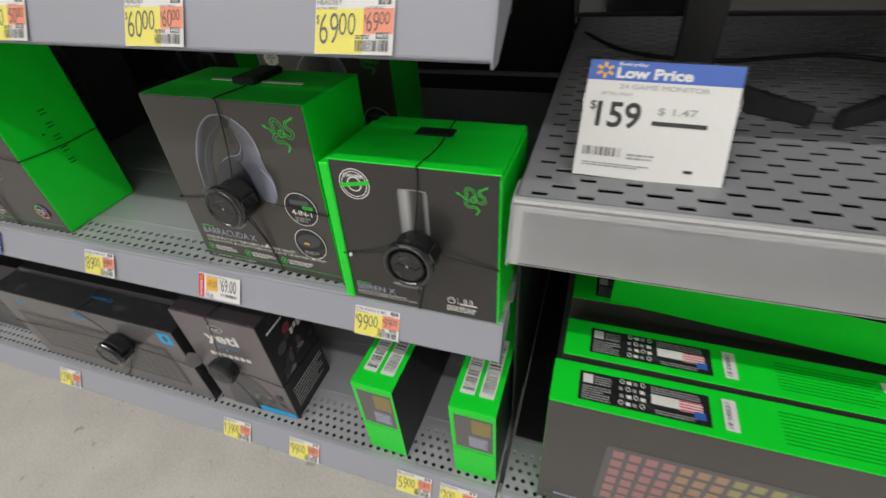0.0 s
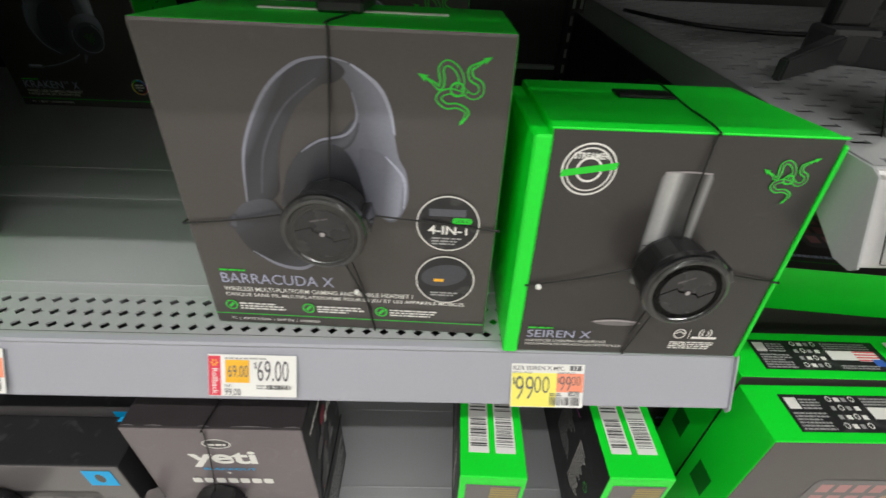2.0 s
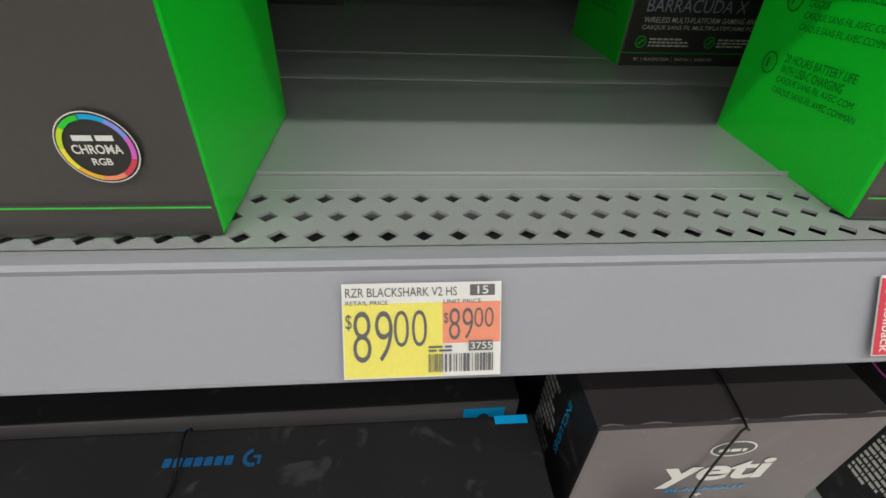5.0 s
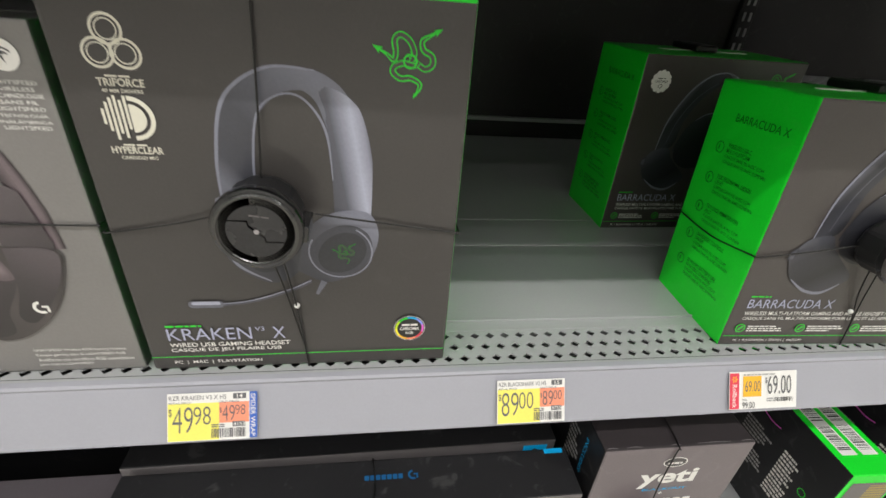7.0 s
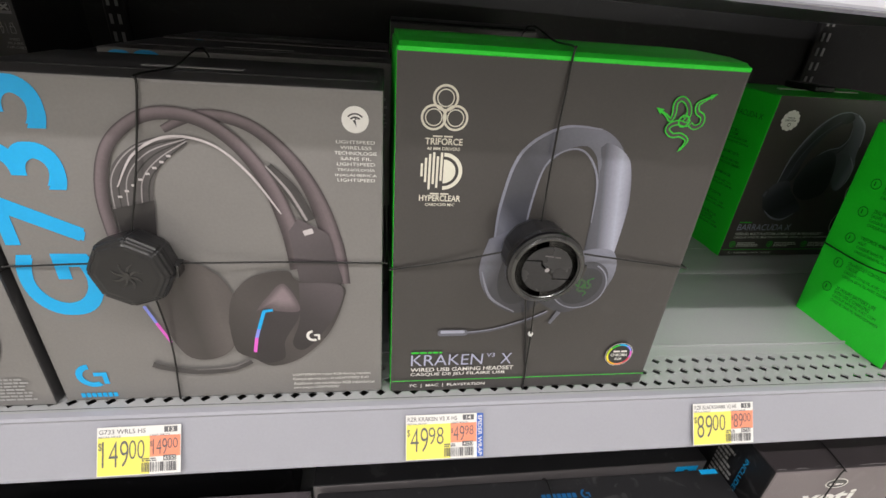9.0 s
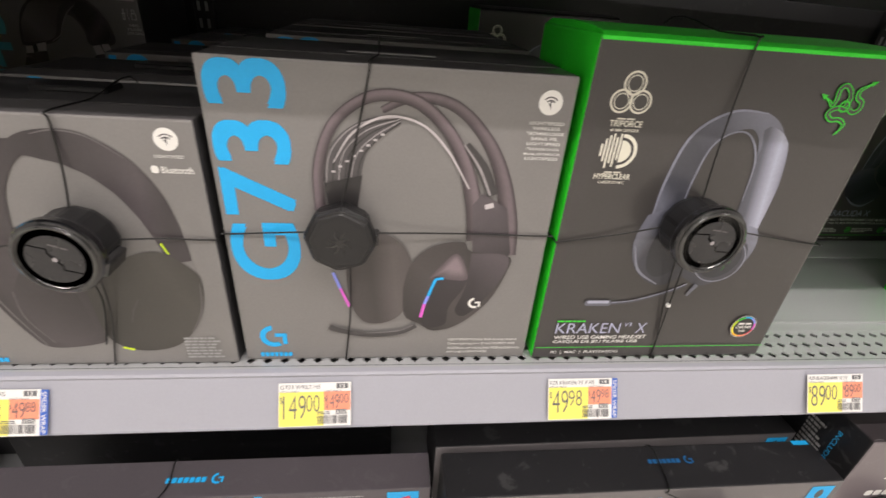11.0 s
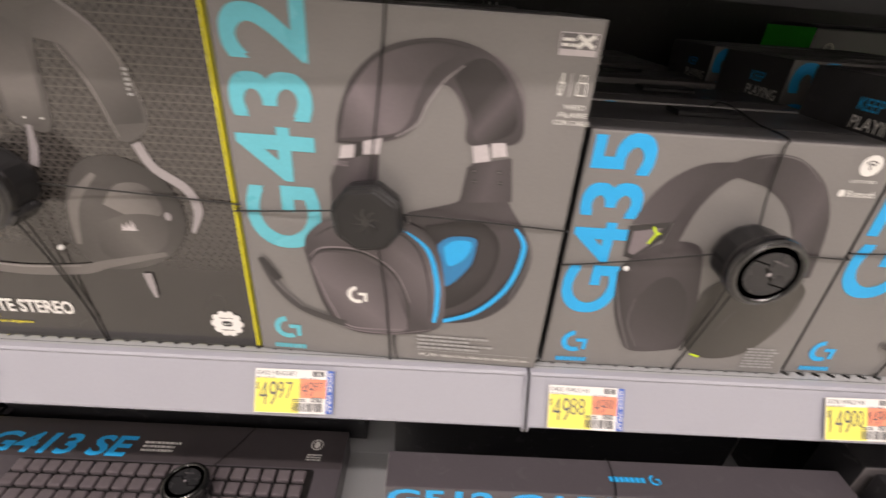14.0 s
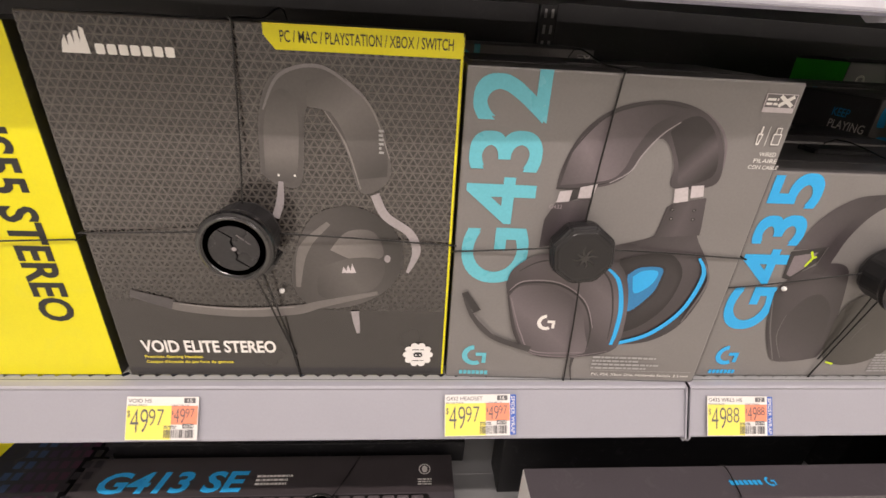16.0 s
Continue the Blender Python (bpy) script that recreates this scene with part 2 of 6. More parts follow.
def extrude_x(profile, x0, x1):
    """A closed (y, z) outline pulled along x."""
    bm = bmesh.new()
    a = [bm.verts.new((x0, y, z)) for y, z in profile]
    b = [bm.verts.new((x1, y, z)) for y, z in profile]
    n = len(profile)
    for i in range(n):
        bm.faces.new((a[i], a[(i + 1) % n], b[(i + 1) % n], b[i]))
    bm.faces.new(a[::-1])
    bm.faces.new(b)
    bmesh.ops.recalc_face_normals(bm, faces=bm.faces[:])
    return bm


def smooth_line(pts, steps=8):
    """Catmull-Rom through the points."""
    pts = [Vector(p) for p in pts]
    if len(pts) < 3:
        return pts
    out = []
    for i in range(len(pts) - 1):
        p0, p1, p2, p3 = pts[max(i - 1, 0)], pts[i], pts[i + 1], pts[min(i + 2, len(pts) - 1)]
        for k in range(steps):
            t = k / steps
            out.append(0.5 * (2 * p1 + (p2 - p0) * t + (2 * p0 - 5 * p1 + 4 * p2 - p3) * t * t + (3 * p1 - p0 - 3 * p2 + p3) * t ** 3))
    out.append(pts[-1])
    return out


def tube(pts, r=0.0008, sides=6, steps=6):
    line = smooth_line(pts, steps)
    bm = bmesh.new()
    rings = []
    for i, p in enumerate(line):
        d = (line[min(i + 1, len(line) - 1)] - line[max(i - 1, 0)]).normalized()
        side = d.cross(Vector((0.31, 0.2, 0.93))).normalized()
        up = side.cross(d)
        rings.append([bm.verts.new(p + r * (side * math.cos(a) + up * math.sin(a))) for a in [2 * math.pi * k / sides for k in range(sides)]])
    for a, b in zip(rings, rings[1:]):
        for k in range(sides):
            bm.faces.new((a[k], a[(k + 1) % sides], b[(k + 1) % sides], b[k]))
    bm.faces.new(rings[0][::-1])
    bm.faces.new(rings[-1])
    for f in bm.faces:
        f.smooth = True
    return bm


def lathe_y(profile, sides=40, ribs=0, rib=0.0):
    """Turned about the y axis: (radius, y) from back to front."""
    bm = bmesh.new()
    rings = []
    for r, y in profile:
        rings.append([bm.verts.new(((r + (rib if ribs and (k * ribs // sides) % 2 else 0)) * math.cos(2 * math.pi * k / sides), y,
                                    (r + (rib if ribs and (k * ribs // sides) % 2 else 0)) * math.sin(2 * math.pi * k / sides))) for k in range(sides)])
    for a, b in zip(rings, rings[1:]):
        for k in range(sides):
            bm.faces.new((a[k], a[(k + 1) % sides], b[(k + 1) % sides], b[k]))
    bm.faces.new(rings[0][::-1])
    bm.faces.new(rings[-1])
    bmesh.ops.recalc_face_normals(bm, faces=bm.faces[:])
    return bm


LETTERS = {}


def letters(s, bold=0.0):
    """The flat outline of a line of type, scaled to a unit box: vertices and faces."""
    if (s, bold) not in LETTERS:
        cu = bpy.data.curves.new("type", "FONT")
        cu.body, cu.resolution_u, cu.offset = s, 8 if len(s) < 5 else 3, bold
        ob = bpy.data.objects.new("type", cu)
        me = bpy.data.meshes.new_from_object(ob)
        co = np.array([v.co[:2] for v in me.vertices]).reshape(-1, 2)
        fs = [tuple(p.vertices) for p in me.polygons]
        if len(co):
            co = (co - co.min(0)) / np.maximum(co.max(0) - co.min(0), 1e-6)
        LETTERS[(s, bold)] = (co, fs)
        bpy.data.objects.remove(ob)
        bpy.data.meshes.remove(me)
        bpy.data.curves.remove(cu)
    return LETTERS[(s, bold)]


class Print:
    """Flat print on a face: x to the right, z up, facing -y. Each later piece lies a hair above the earlier."""

    def __init__(self, base=0.0003, step=0.00003, tint=PLUMTINT):
        self.tint = tint
        self.v, self.f, self.m, self.mats, self.y, self.step = [], [], [], [], -base, step

    def add(self, pts, faces, material):
        if material not in self.mats:
            self.mats.append(material)
        k = len(self.v)
        self.v += [(float(p[0]), self.y, float(p[1])) for p in pts]
        for f in faces:
            self.f.append(tuple(k + i for i in f))
            self.m.append(self.mats.index(material))
        self.y -= self.step

    def poly(self, pts, material):
        self.add(pts, [tuple(range(len(pts)))], material)

    def rect(self, x0, z0, x1, z1, material):
        self.poly([(x0, z0), (x1, z0), (x1, z1), (x0, z1)], material)

    def round_rect(self, x0, z0, x1, z1, r, material):
        pts = []
        for cx, cz, a in ((x1 - r, z0 + r, -90), (x1 - r, z1 - r, 0), (x0 + r, z1 - r, 90), (x0 + r, z0 + r, 180)):
            pts += [(cx + r * math.cos(radians(a + 15 * k)), cz + r * math.sin(radians(a + 15 * k))) for k in range(7)]
        self.poly(pts, material)

    def ellipse(self, cx, cz, rx, rz, material, turn=0.0, n=40):
        c, s = math.cos(radians(turn)), math.sin(radians(turn))
        self.poly([(cx + rx * math.cos(a) * c - rz * math.sin(a) * s, cz + rx * math.cos(a) * s + rz * math.sin(a) * c) for a in [2 * math.pi * k / n for k in range(n)]], material)

    def ring(self, cx, cz, r, w, material, a0=0, a1=360, squash=1.0, n=40):
        pts = []
        for k in range(n + 1):
            a = radians(a0 + (a1 - a0) * k / n)
            pts += [(cx + r * math.cos(a), cz + squash * r * math.sin(a)), (cx + (r - w) * math.cos(a), cz + squash * (r - w) * math.sin(a))]
        self.add(pts, [(2 * k, 2 * k + 2, 2 * k + 3, 2 * k + 1) for k in range(n)], material)

    def shaded(self, pts, widths, v0, v1, n=6, side=0.25, blue=False, steps=10):
        """A rounded band: nested strokes that run smoothly from tone v0 at its edges to v1 towards one side."""
        n, whole, self.step = 2 * n + 2, self.step, 0.00001
        for k in range(n):
            f = k / (n - 1)
            g = f * f * (3 - 2 * f)
            self.stroke(pts, [w * (1 - 0.9 * f) for w in widths], tone(v0 + (v1 - v0) * g, blue, self.tint), steps, [side * w * f for w in widths])
        self.step = whole
        self.y -= whole

    def dome(self, pts, v0, v1, focus, n=6, shrink=0.82, blue=False):
        """A rounded body: nested outlines that shrink towards a focus, smoothly from tone v0 to v1."""
        n, whole, self.step = 2 * n + 2, self.step, 0.00001
        for k in range(n):
            f = k / (n - 1)
            g, q = f * f * (3 - 2 * f), 1 - f * shrink
            self.blob([(focus[0] + (a - focus[0]) * q, focus[1] + (b - focus[1]) * q) for a, b in pts], tone(v0 + (v1 - v0) * g, blue, self.tint))
        self.step = whole
        self.y -= whole

    def stroke(self, pts, widths, material, steps=10, offs=None):
        line = smooth_line([(p[0], p[1], 0) for p in pts], steps)
        n = len(line)
        widths = widths if isinstance(widths, (list, tuple)) else [widths]
        out = []
        for i, p in enumerate(line):
            d = (line[min(i + 1, n - 1)] - line[max(i - 1, 0)]).normalized()
            t = i / max(n - 1, 1) * (len(widths) - 1)
            k = min(int(t), len(widths) - 2) if len(widths) > 1 else 0
            w = widths[0] if len(widths) == 1 else widths[k] + (widths[k + 1] - widths[k]) * (t - k)
            if offs:
                o = offs[k] + (offs[min(k + 1, len(offs) - 1)] - offs[k]) * (t - k)
                p = Vector((p.x - d.y * o, p.y + d.x * o, 0))
            out += [(p.x - d.y * w / 2, p.y + d.x * w / 2), (p.x + d.y * w / 2, p.y - d.x * w / 2)]
        self.add(out, [(2 * i, 2 * i + 1, 2 * i + 3, 2 * i + 2) for i in range(n - 1)], material)

    def blob(self, pts, material):
        line = smooth_line([(p[0], p[1], 0) for p in [*pts, pts[0]]], 6)
        self.poly([(p.x, p.y) for p in line[:-1]], material)

    def text(self, s, x, z, w, h, material, bold=0.0, turn=0, slant=0.0):
        """A line of type in the box from (x, z), w wide and h high; turn 90 reads upwards, -90 downwards."""
        co, fs = letters(s, bold)
        if turn == 90:
            pts = [(x + (1 - b) * w, z + a * h) for a, b in co]
        elif turn == -90:
            pts = [(x + b * w, z + (1 - a) * h) for a, b in co]
        else:
            pts = [(x + a * w + slant * b * h, z + b * h) for a, b in co]
        self.add(pts, fs, material)

    def bars(self, x, z, w, h, rows, material, ragged=0.25, seed=1):
        """Rows of unreadable small print."""
        rnd = random.Random(seed)
        for k in range(rows):
            zz = z + h * (1 - (k + 1) / rows)
            ww, xx = w * (1 - ragged * rnd.random()), x
            while xx < x + ww - 0.0006:
                run = min(rnd.uniform(0.0015, 0.006), x + ww - xx)
                self.rect(xx, zz, xx + run, zz + h / rows * 0.55, material)
                self.y += self.step
                xx += run + 0.0008
        self.y -= self.step

    def barcode(self, x, z, w, h, material=None, upright=True, seed=3):
        rnd = random.Random(seed)
        t, span = 0.0, (w if upright else h)
        while t < span:
            b = rnd.choice((0.0003, 0.0005, 0.0008, 0.0011)) * span / 0.02
            if upright:
                self.rect(x + t, z, min(x + t + b, x + w), z + h, material or INK)
            else:
                self.rect(x, z + t, x + w, min(z + t + b, z + h), material or INK)
            self.y += self.step
            t += b + rnd.choice((0.0004, 0.0006, 0.001)) * span / 0.02
        self.y -= self.step

    def done(self, name, parent, label="", turn=None):
        me = bpy.data.meshes.new(name)
        me.from_pydata(self.v, [], self.f)
        me.polygons.foreach_set("material_index", self.m)
        for mm in self.mats:
            me.materials.append(mm)
        ob = new(name, me)
        ob.parent = parent
        if turn is not None:
            ob.matrix_basis = turn
        if label:
            ob["label"] = label
        return ob


def carton(name, m, w, h, d, front, side, top, label, category="box", group="", bevel=0.0012):
    """A printed box that stands on its origin, its front in the plane y = 0 from x = 0 to w."""
    ob = empty(name, m, label, category, group)
    bm = block(0, w, 0, d, 0, h, bevel, 2)
    for f in bm.faces:
        nx, ny, nz = f.normal
        f.material_index = 0 if ny < -0.9 else 2 if nz > 0.6 else 1
        if -0.9 <= ny < -0.3:
            f.material_index = 1 if abs(nx) >= abs(nz) else 2
    part("body", bm, (front, side, top), ob)
    return ob


LEFT_FACE = pose(0, 0, 0, 0, 0, -90)


def on_left(d):
    """Print on the left side: x runs from the back edge to the front edge."""
    return Matrix.Translation((0, d, 0)) @ LEFT_FACE


def on_right(w):
    """Print on the right side: x runs from the front edge to the back edge."""
    return Matrix.Translation((w, 0, 0)) @ pose(0, 0, 0, 0, 0, 90)


def on_top(h):
    """Print on the top: x to the right, z towards the back."""
    return Matrix.Translation((0, 0, h)) @ pose(0, 0, 0, -90, 0, 0)

# ---- setting: floor, ceiling, walls, lamps ----
def setting(name, bm, material, label, category):
    return tagged(part(name, bm, material), label, category, kind="structure")


setting("floor", block(-7, 8, -9, 1.3, -0.1, 0), FLOORM, "pale beige speckled vinyl shop floor", "floor")
setting("ceiling", block(-7, 8, -9, 1.3, CEIL, CEIL + 0.1), CEILM, "white painted open shop ceiling", "ceiling")
setting("wall_north", block(-7.1, 8.1, 1.3, 1.4, 0, CEIL), WALLM, "plain off-white shop wall behind the shelving", "wall")
setting("wall_south", block(-7.1, 8.1, -9.1, -9, 0, CEIL), WALLM, "plain off-white shop wall", "wall")
setting("wall_west", block(-7.1, -7, -9, 1.3, 0, CEIL), WALLM, "plain off-white shop wall", "wall")
setting("wall_east", block(8, 8.1, -9, 1.3, 0, CEIL), WALLM, "plain off-white shop wall", "wall")

for yy, watts in STRIP_ROWS:
    lamp = empty("strip_light", pose(0.4, yy, CEIL), "long white strip light hung below the ceiling", "ceiling light", "rows of strip lights")
    part("housing", block(-6.4, 6.4, -0.09, 0.09, -0.1, 0, 0.004), CEILM, lamp)
    part("diffuser", block(-6.38, 6.38, -0.05, 0.05, -0.112, -0.1, 0.003), LAMPM, lamp)
    data = bpy.data.lights.new("strip_glow", "AREA")
    data.shape, data.size, data.size_y, data.energy, data.color = "RECTANGLE", 12.6, 0.1, watts, (1.0, 0.97, 0.91)
    glow = new("strip_glow", data)
    glow.matrix_basis = pose(0.4, yy, CEIL - 0.118)

# ---- the shelving ----
SHELF, DEPTH = 0.72, 0.6
DECK = 0.42
UPPER, SAG = 1.0346, 0.93
MONITOR_SHELF = 0.866
# the sloping ticket strip of a shelf whose top is z = 0 and whose front edge is y = 0
LIP = [(0.0055, 0.0), (0.0015, -0.0005), (0.0, -0.002), (0.0009, -0.0045), (-0.0163, -0.0375), (-0.0165, -0.0392), (-0.0149, -0.0405), (-0.0109, -0.0403),
       (-0.0105, -0.0375), (0.0045, -0.006), (0.0055, -0.004)]
SLOPE = pose(0, 0, 0, -29.8, 0, 0)


def perforated(x0, x1, rows, pitch, hx, hy, y0, row_step, thick=0.0012):
    """A strip of sheet with staggered diamond holes cut through; each cell is a square frame round its hole."""
    bm = bmesh.new()
    n = int((x1 - x0) / pitch)
    pitch = (x1 - x0) / n
    for r in range(rows):
        ya, yb = y0 + r * row_step, y0 + (r + 1) * row_step
        shift = 0.5 * pitch if r % 2 else 0
        edges = [x0 + shift + k * pitch for k in range(n + (0 if shift else 1))]
        if shift:
            for a, b in ((x0, x0 + shift), (edges[-1], x1)):
                bm.faces.new([bm.verts.new(p) for p in ((a, ya, 0), (b, ya, 0), (b, yb, 0), (a, yb, 0))])
        for a, b in zip(edges, edges[1:]):
            cx, cy = (a + b) / 2, (ya + yb) / 2
            o = [bm.verts.new((*p, 0)) for p in ((a, ya), (cx, ya), (b, ya), (b, cy), (b, yb), (cx, yb), (a, yb), (a, cy))]
            h = [bm.verts.new((*p, 0)) for p in ((cx, cy - hy), (cx + hx, cy), (cx, cy + hy), (cx - hx, cy))]
            low = [bm.verts.new((v.co.x, v.co.y, -thick)) for v in h]
            for quad in ((o[0], o[1], h[0], h[3]), (o[0], h[3], o[7]), (o[1], o[2], h[1], h[0]), (o[2], o[3], h[1]), (o[3], o[4], h[1]),
                         (h[1], o[4], o[5], h[2]), (h[2], o[5], o[6], h[3]), (h[3], o[6], o[7])):
                bm.faces.new(quad)
            for k in range(4):
                bm.faces.new((h[k], h[(k + 1) % 4], low[(k + 1) % 4], low[k]))
    bmesh.ops.remove_doubles(bm, verts=bm.verts[:], dist=1e-5)
    return bm


def shelf(x0, x1, y, z, label, depth=DEPTH, ticket=LIPGREY, holes=True, sag=0.0, rows=3):
    """A steel gondola shelf with a perforated front strip, a stepped plate behind it and a sloping ticket strip."""
    ob = empty("gondola_shelf", pose(0, y, z, 0, sag, 0), label, "shelf", "steel gondola shelves")
    back = 0.00815 + rows * 0.0123
    if holes:
        part("perforated_strip", perforated(x0, x1, rows, 0.0122, 0.0040, 0.0036, 0.00815, 0.0123), STEEL, ob)
        # black sheet added under the holes to stand in for the shade below
        part("hole_backing", block(x0 + 0.001, x1 - 0.001, 0.0085, 0.0380, -0.026, -0.024), BLACKM, ob)
    part("front_edge", block(x0, x1, 0.005, 0.00815, -0.012, 0.0, 0.0005, 1), STEEL, ob)
    part("plate", block(x0, x1, back if holes else 0.0066, depth, -0.016, 0.0003, 0.0002), STEEL, ob)
    if holes:
        part("fold", block(x0, x1, back + 0.011, back + 0.0128, 0.0003, 0.0022, 0.0006), STEEL, ob)
        part("fold", block(x0, x1, 0.182, depth - 0.12, 0.0008, 0.0016, 0.0003, 1), STEEL, ob)
        part("fold", block(x0, x1, 0.243, depth - 0.02, 0.0017, 0.0025, 0.0003, 1), STEEL, ob)
    part("ticket_strip", extrude_x(LIP, x0, x1), ticket, ob, "pale grey sloping ticket strip")
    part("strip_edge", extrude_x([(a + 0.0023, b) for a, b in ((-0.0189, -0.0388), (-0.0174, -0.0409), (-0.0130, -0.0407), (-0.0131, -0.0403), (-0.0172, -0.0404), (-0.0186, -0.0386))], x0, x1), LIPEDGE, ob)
    for xe in (x0, x1 - 0.0012):
        part("end_cap", extrude_x([(0.004, -0.0002), (-0.0008, -0.0012), (-0.0186, -0.0388), (-0.0170, -0.0436), (-0.006, -0.0436), (0.03, -0.02), (0.03, -0.0002)], xe, xe + 0.0012), LIPGREY, ob)
    return ob


shelf(0.0002, 1.2165, 0, SHELF, "grey steel gondola shelf with perforated front strip holding headset boxes")
shelf(-1.2165, -0.0022, 0, SHELF, "grey steel gondola shelf with headset boxes, next bay")
shelf(0.0002, 1.2165, -0.0195, UPPER, "grey steel gondola shelf above the headset boxes, slightly askew", sag=SAG)
shelf(-1.2165, -0.0022, -0.0195, UPPER - 0.004, "grey steel gondola shelf above the boxes, next bay")
shelf(0.0002, 1.2165, -0.034, DECK, "grey steel bottom shelf with perforated front strip", depth=0.634, rows=5)
shelf(-1.2165, -0.0022, -0.034, DECK, "grey steel bottom shelf holding keyboard boxes", depth=0.634, rows=5)
shelf(1.2235, 2.436, -0.034, DECK, "grey steel bottom shelf holding green keyboard boxes", depth=0.634, rows=5)


def slotted_deck(x0, x1, y0, y1, thick=0.0012):
    """Sheet with staggered long slots cut through."""
    bm = bmesh.new()
    px, py = 0.034, 0.0125
    rows = int((y1 - y0) / py)
    n = int((x1 - x0) / px)
    for r in range(rows):
        ya, yb = y0 + r * py, y0 + (r + 1) * py
        off = (r % 2) * px / 2
        cuts = [x0] + [x0 + off + k * px for k in range(n + 1) if x0 < x0 + off + k * px < x1 - 0.01] + [x1]
        for a, b in zip(cuts, cuts[1:]):
            long = 0.0090 if r % 2 else 0.0060
            if b - a < px * 0.8:
                bm.faces.new([bm.verts.new(p) for p in ((a, ya, 0), (b, ya, 0), (b, yb, 0), (a, yb, 0))])
                continue
            cx, cy = (a + b) / 2, (ya + yb) / 2
            o = [bm.verts.new((*p, 0)) for p in ((a, ya), (cx, ya), (b, ya), (b, yb), (cx, yb), (a, yb))]
            h = [bm.verts.new((*p, 0)) for p in ((cx - long, cy - 0.0028), (cx + long, cy - 0.0028), (cx + long, cy + 0.0028), (cx - long, cy + 0.0028))]
            low = [bm.verts.new((v.co.x, v.co.y, -thick)) for v in h]
            for face in ((o[0], o[1], h[1], h[0]), (o[1], o[2], h[1]), (o[2], o[3], h[2], h[1]), (o[3], o[4], h[2]), (o[4], o[5], h[3], h[2]), (o[5], o[0], h[0], h[3])):
                bm.faces.new(face)
            for k in range(4):
                bm.faces.new((h[k], h[(k + 1) % 4], low[(k + 1) % 4], low[k]))
    bmesh.ops.remove_doubles(bm, verts=bm.verts[:], dist=1e-5)
    return bm


shelf(1.2235, 2.436, -0.0095, 1.17, "grey steel gondola shelf above the monitor display")

mon = empty("monitor_shelf", pose(0, -0.004, MONITOR_SHELF), "grey perforated steel display shelf for monitors", "shelf")
part("deck", slotted_deck(1.2235, 2.436, 0.0066, 0.58), DECKGREY, mon)
part("front_edge", block(1.2235, 2.436, 0.0035, 0.0066, -0.012, 0.0, 0.0005, 1), STEEL, mon)
part("ticket_strip", extrude_x([(a * 1.1, b * 1.22) for a, b in LIP], 1.2235, 2.436), MONLIP, mon)
part("ticket_cover", extrude_x([(-0.0035, -0.005), (-0.0215, -0.043), (-0.0225, -0.043), (-0.0045, -0.0045)], 1.232, 2.43), CLEAR, mon, "clear plastic ticket cover")
part("side_flange", block(1.2235, 1.2247, 0.0066, 0.58, -0.03, 0.0), STEEL, mon)
part("side_flange", block(2.435, 2.436, 0.0066, 0.58, -0.03, 0.0), STEEL, mon)
# black sheet added below the slots, standing in for shade under the deck
part("slot_backing", block(1.2235, 2.436, 0.02, 0.58, -0.03, -0.028), BLACKM, mon)
part("end_cap", extrude_x([(0.004, -0.0002), (-0.002, -0.003), (-0.0216, -0.047), (-0.018, -0.0505), (-0.006, -0.0505), (0.03, -0.03), (0.03, -0.0002)], 1.2222, 1.2235), STEEL, mon)

bay = empty("gondola_shelving", pose(0, 0, 0), "black enamelled steel gondola back panels and slotted uprights", "shelving frame")
for xa in (-1.22, 0.0, 1.22):
    part("back_panel", block(xa + 0.016, xa + 1.204, 0.612, 0.624, 0.1, 2.0, 0.001, 1), BLACKM, bay)
for xa in (-1.22, 0.0, 1.22, 2.44):
    part("upright", block(xa - 0.015, xa + 0.015, 0.602, 0.66, 0.0, 2.05, 0.002, 1), BLACKM, bay)
    bm = bmesh.new()
    for k in range(76):
        for s in (-0.006, 0.006):
            b2 = block(xa + s - 0.0022, xa + s + 0.0022, 0.6005, 0.6016, 0.12 + k * 0.025, 0.134 + k * 0.025)
            me = bpy.data.meshes.new("slot")
            b2.to_mesh(me)
            b2.free()
            bm.from_mesh(me)
            bpy.data.meshes.remove(me)
    part("slot_column", bm, PALE, bay, "bright slots of the upright")
part("kick_plate", block(-1.22, 2.44, 0.16, 0.175, 0.0, DECK - 0.03, 0.002, 1), BLACKM, bay)
part("base_foot", block(-1.2, 2.42, 0.2, 0.6, 0.0, DECK - 0.03), BLACKM, bay)
# black sheet added over the deck here, in place of shade between the boxes
part("shade_sheet", block(1.226, 1.2655, 0.052, 0.58, DECK + 0.001, DECK + 0.0035, 0.0005, 1), BLACKM, bay, "black sheet added on the bottom shelf in place of shade")
part("bay_divider", block(1.2175, 1.2215, 0.06, 0.6, DECK + 0.002, 0.84, 0.0008, 1), BLACKM, bay, "black divider panel")
part("top_cap", block(-1.235, 2.455, 0.6, 0.7, 2.05, 2.07, 0.002, 1), BLACKM, bay)
for xa in (-1.22, 0.0, 1.22):
    for zz in (SHELF,):
        part("bracket", block(xa - 0.0012 if xa else -0.001, xa + 0.0012 if xa else 0.001, 0.2, 0.6, zz - 0.07, zz - 0.018), BLACKM, bay)
part("back_rail", block(0.02, 1.2, 0.6, 0.611, SHELF + 0.03, SHELF + 0.036), STEEL, bay)


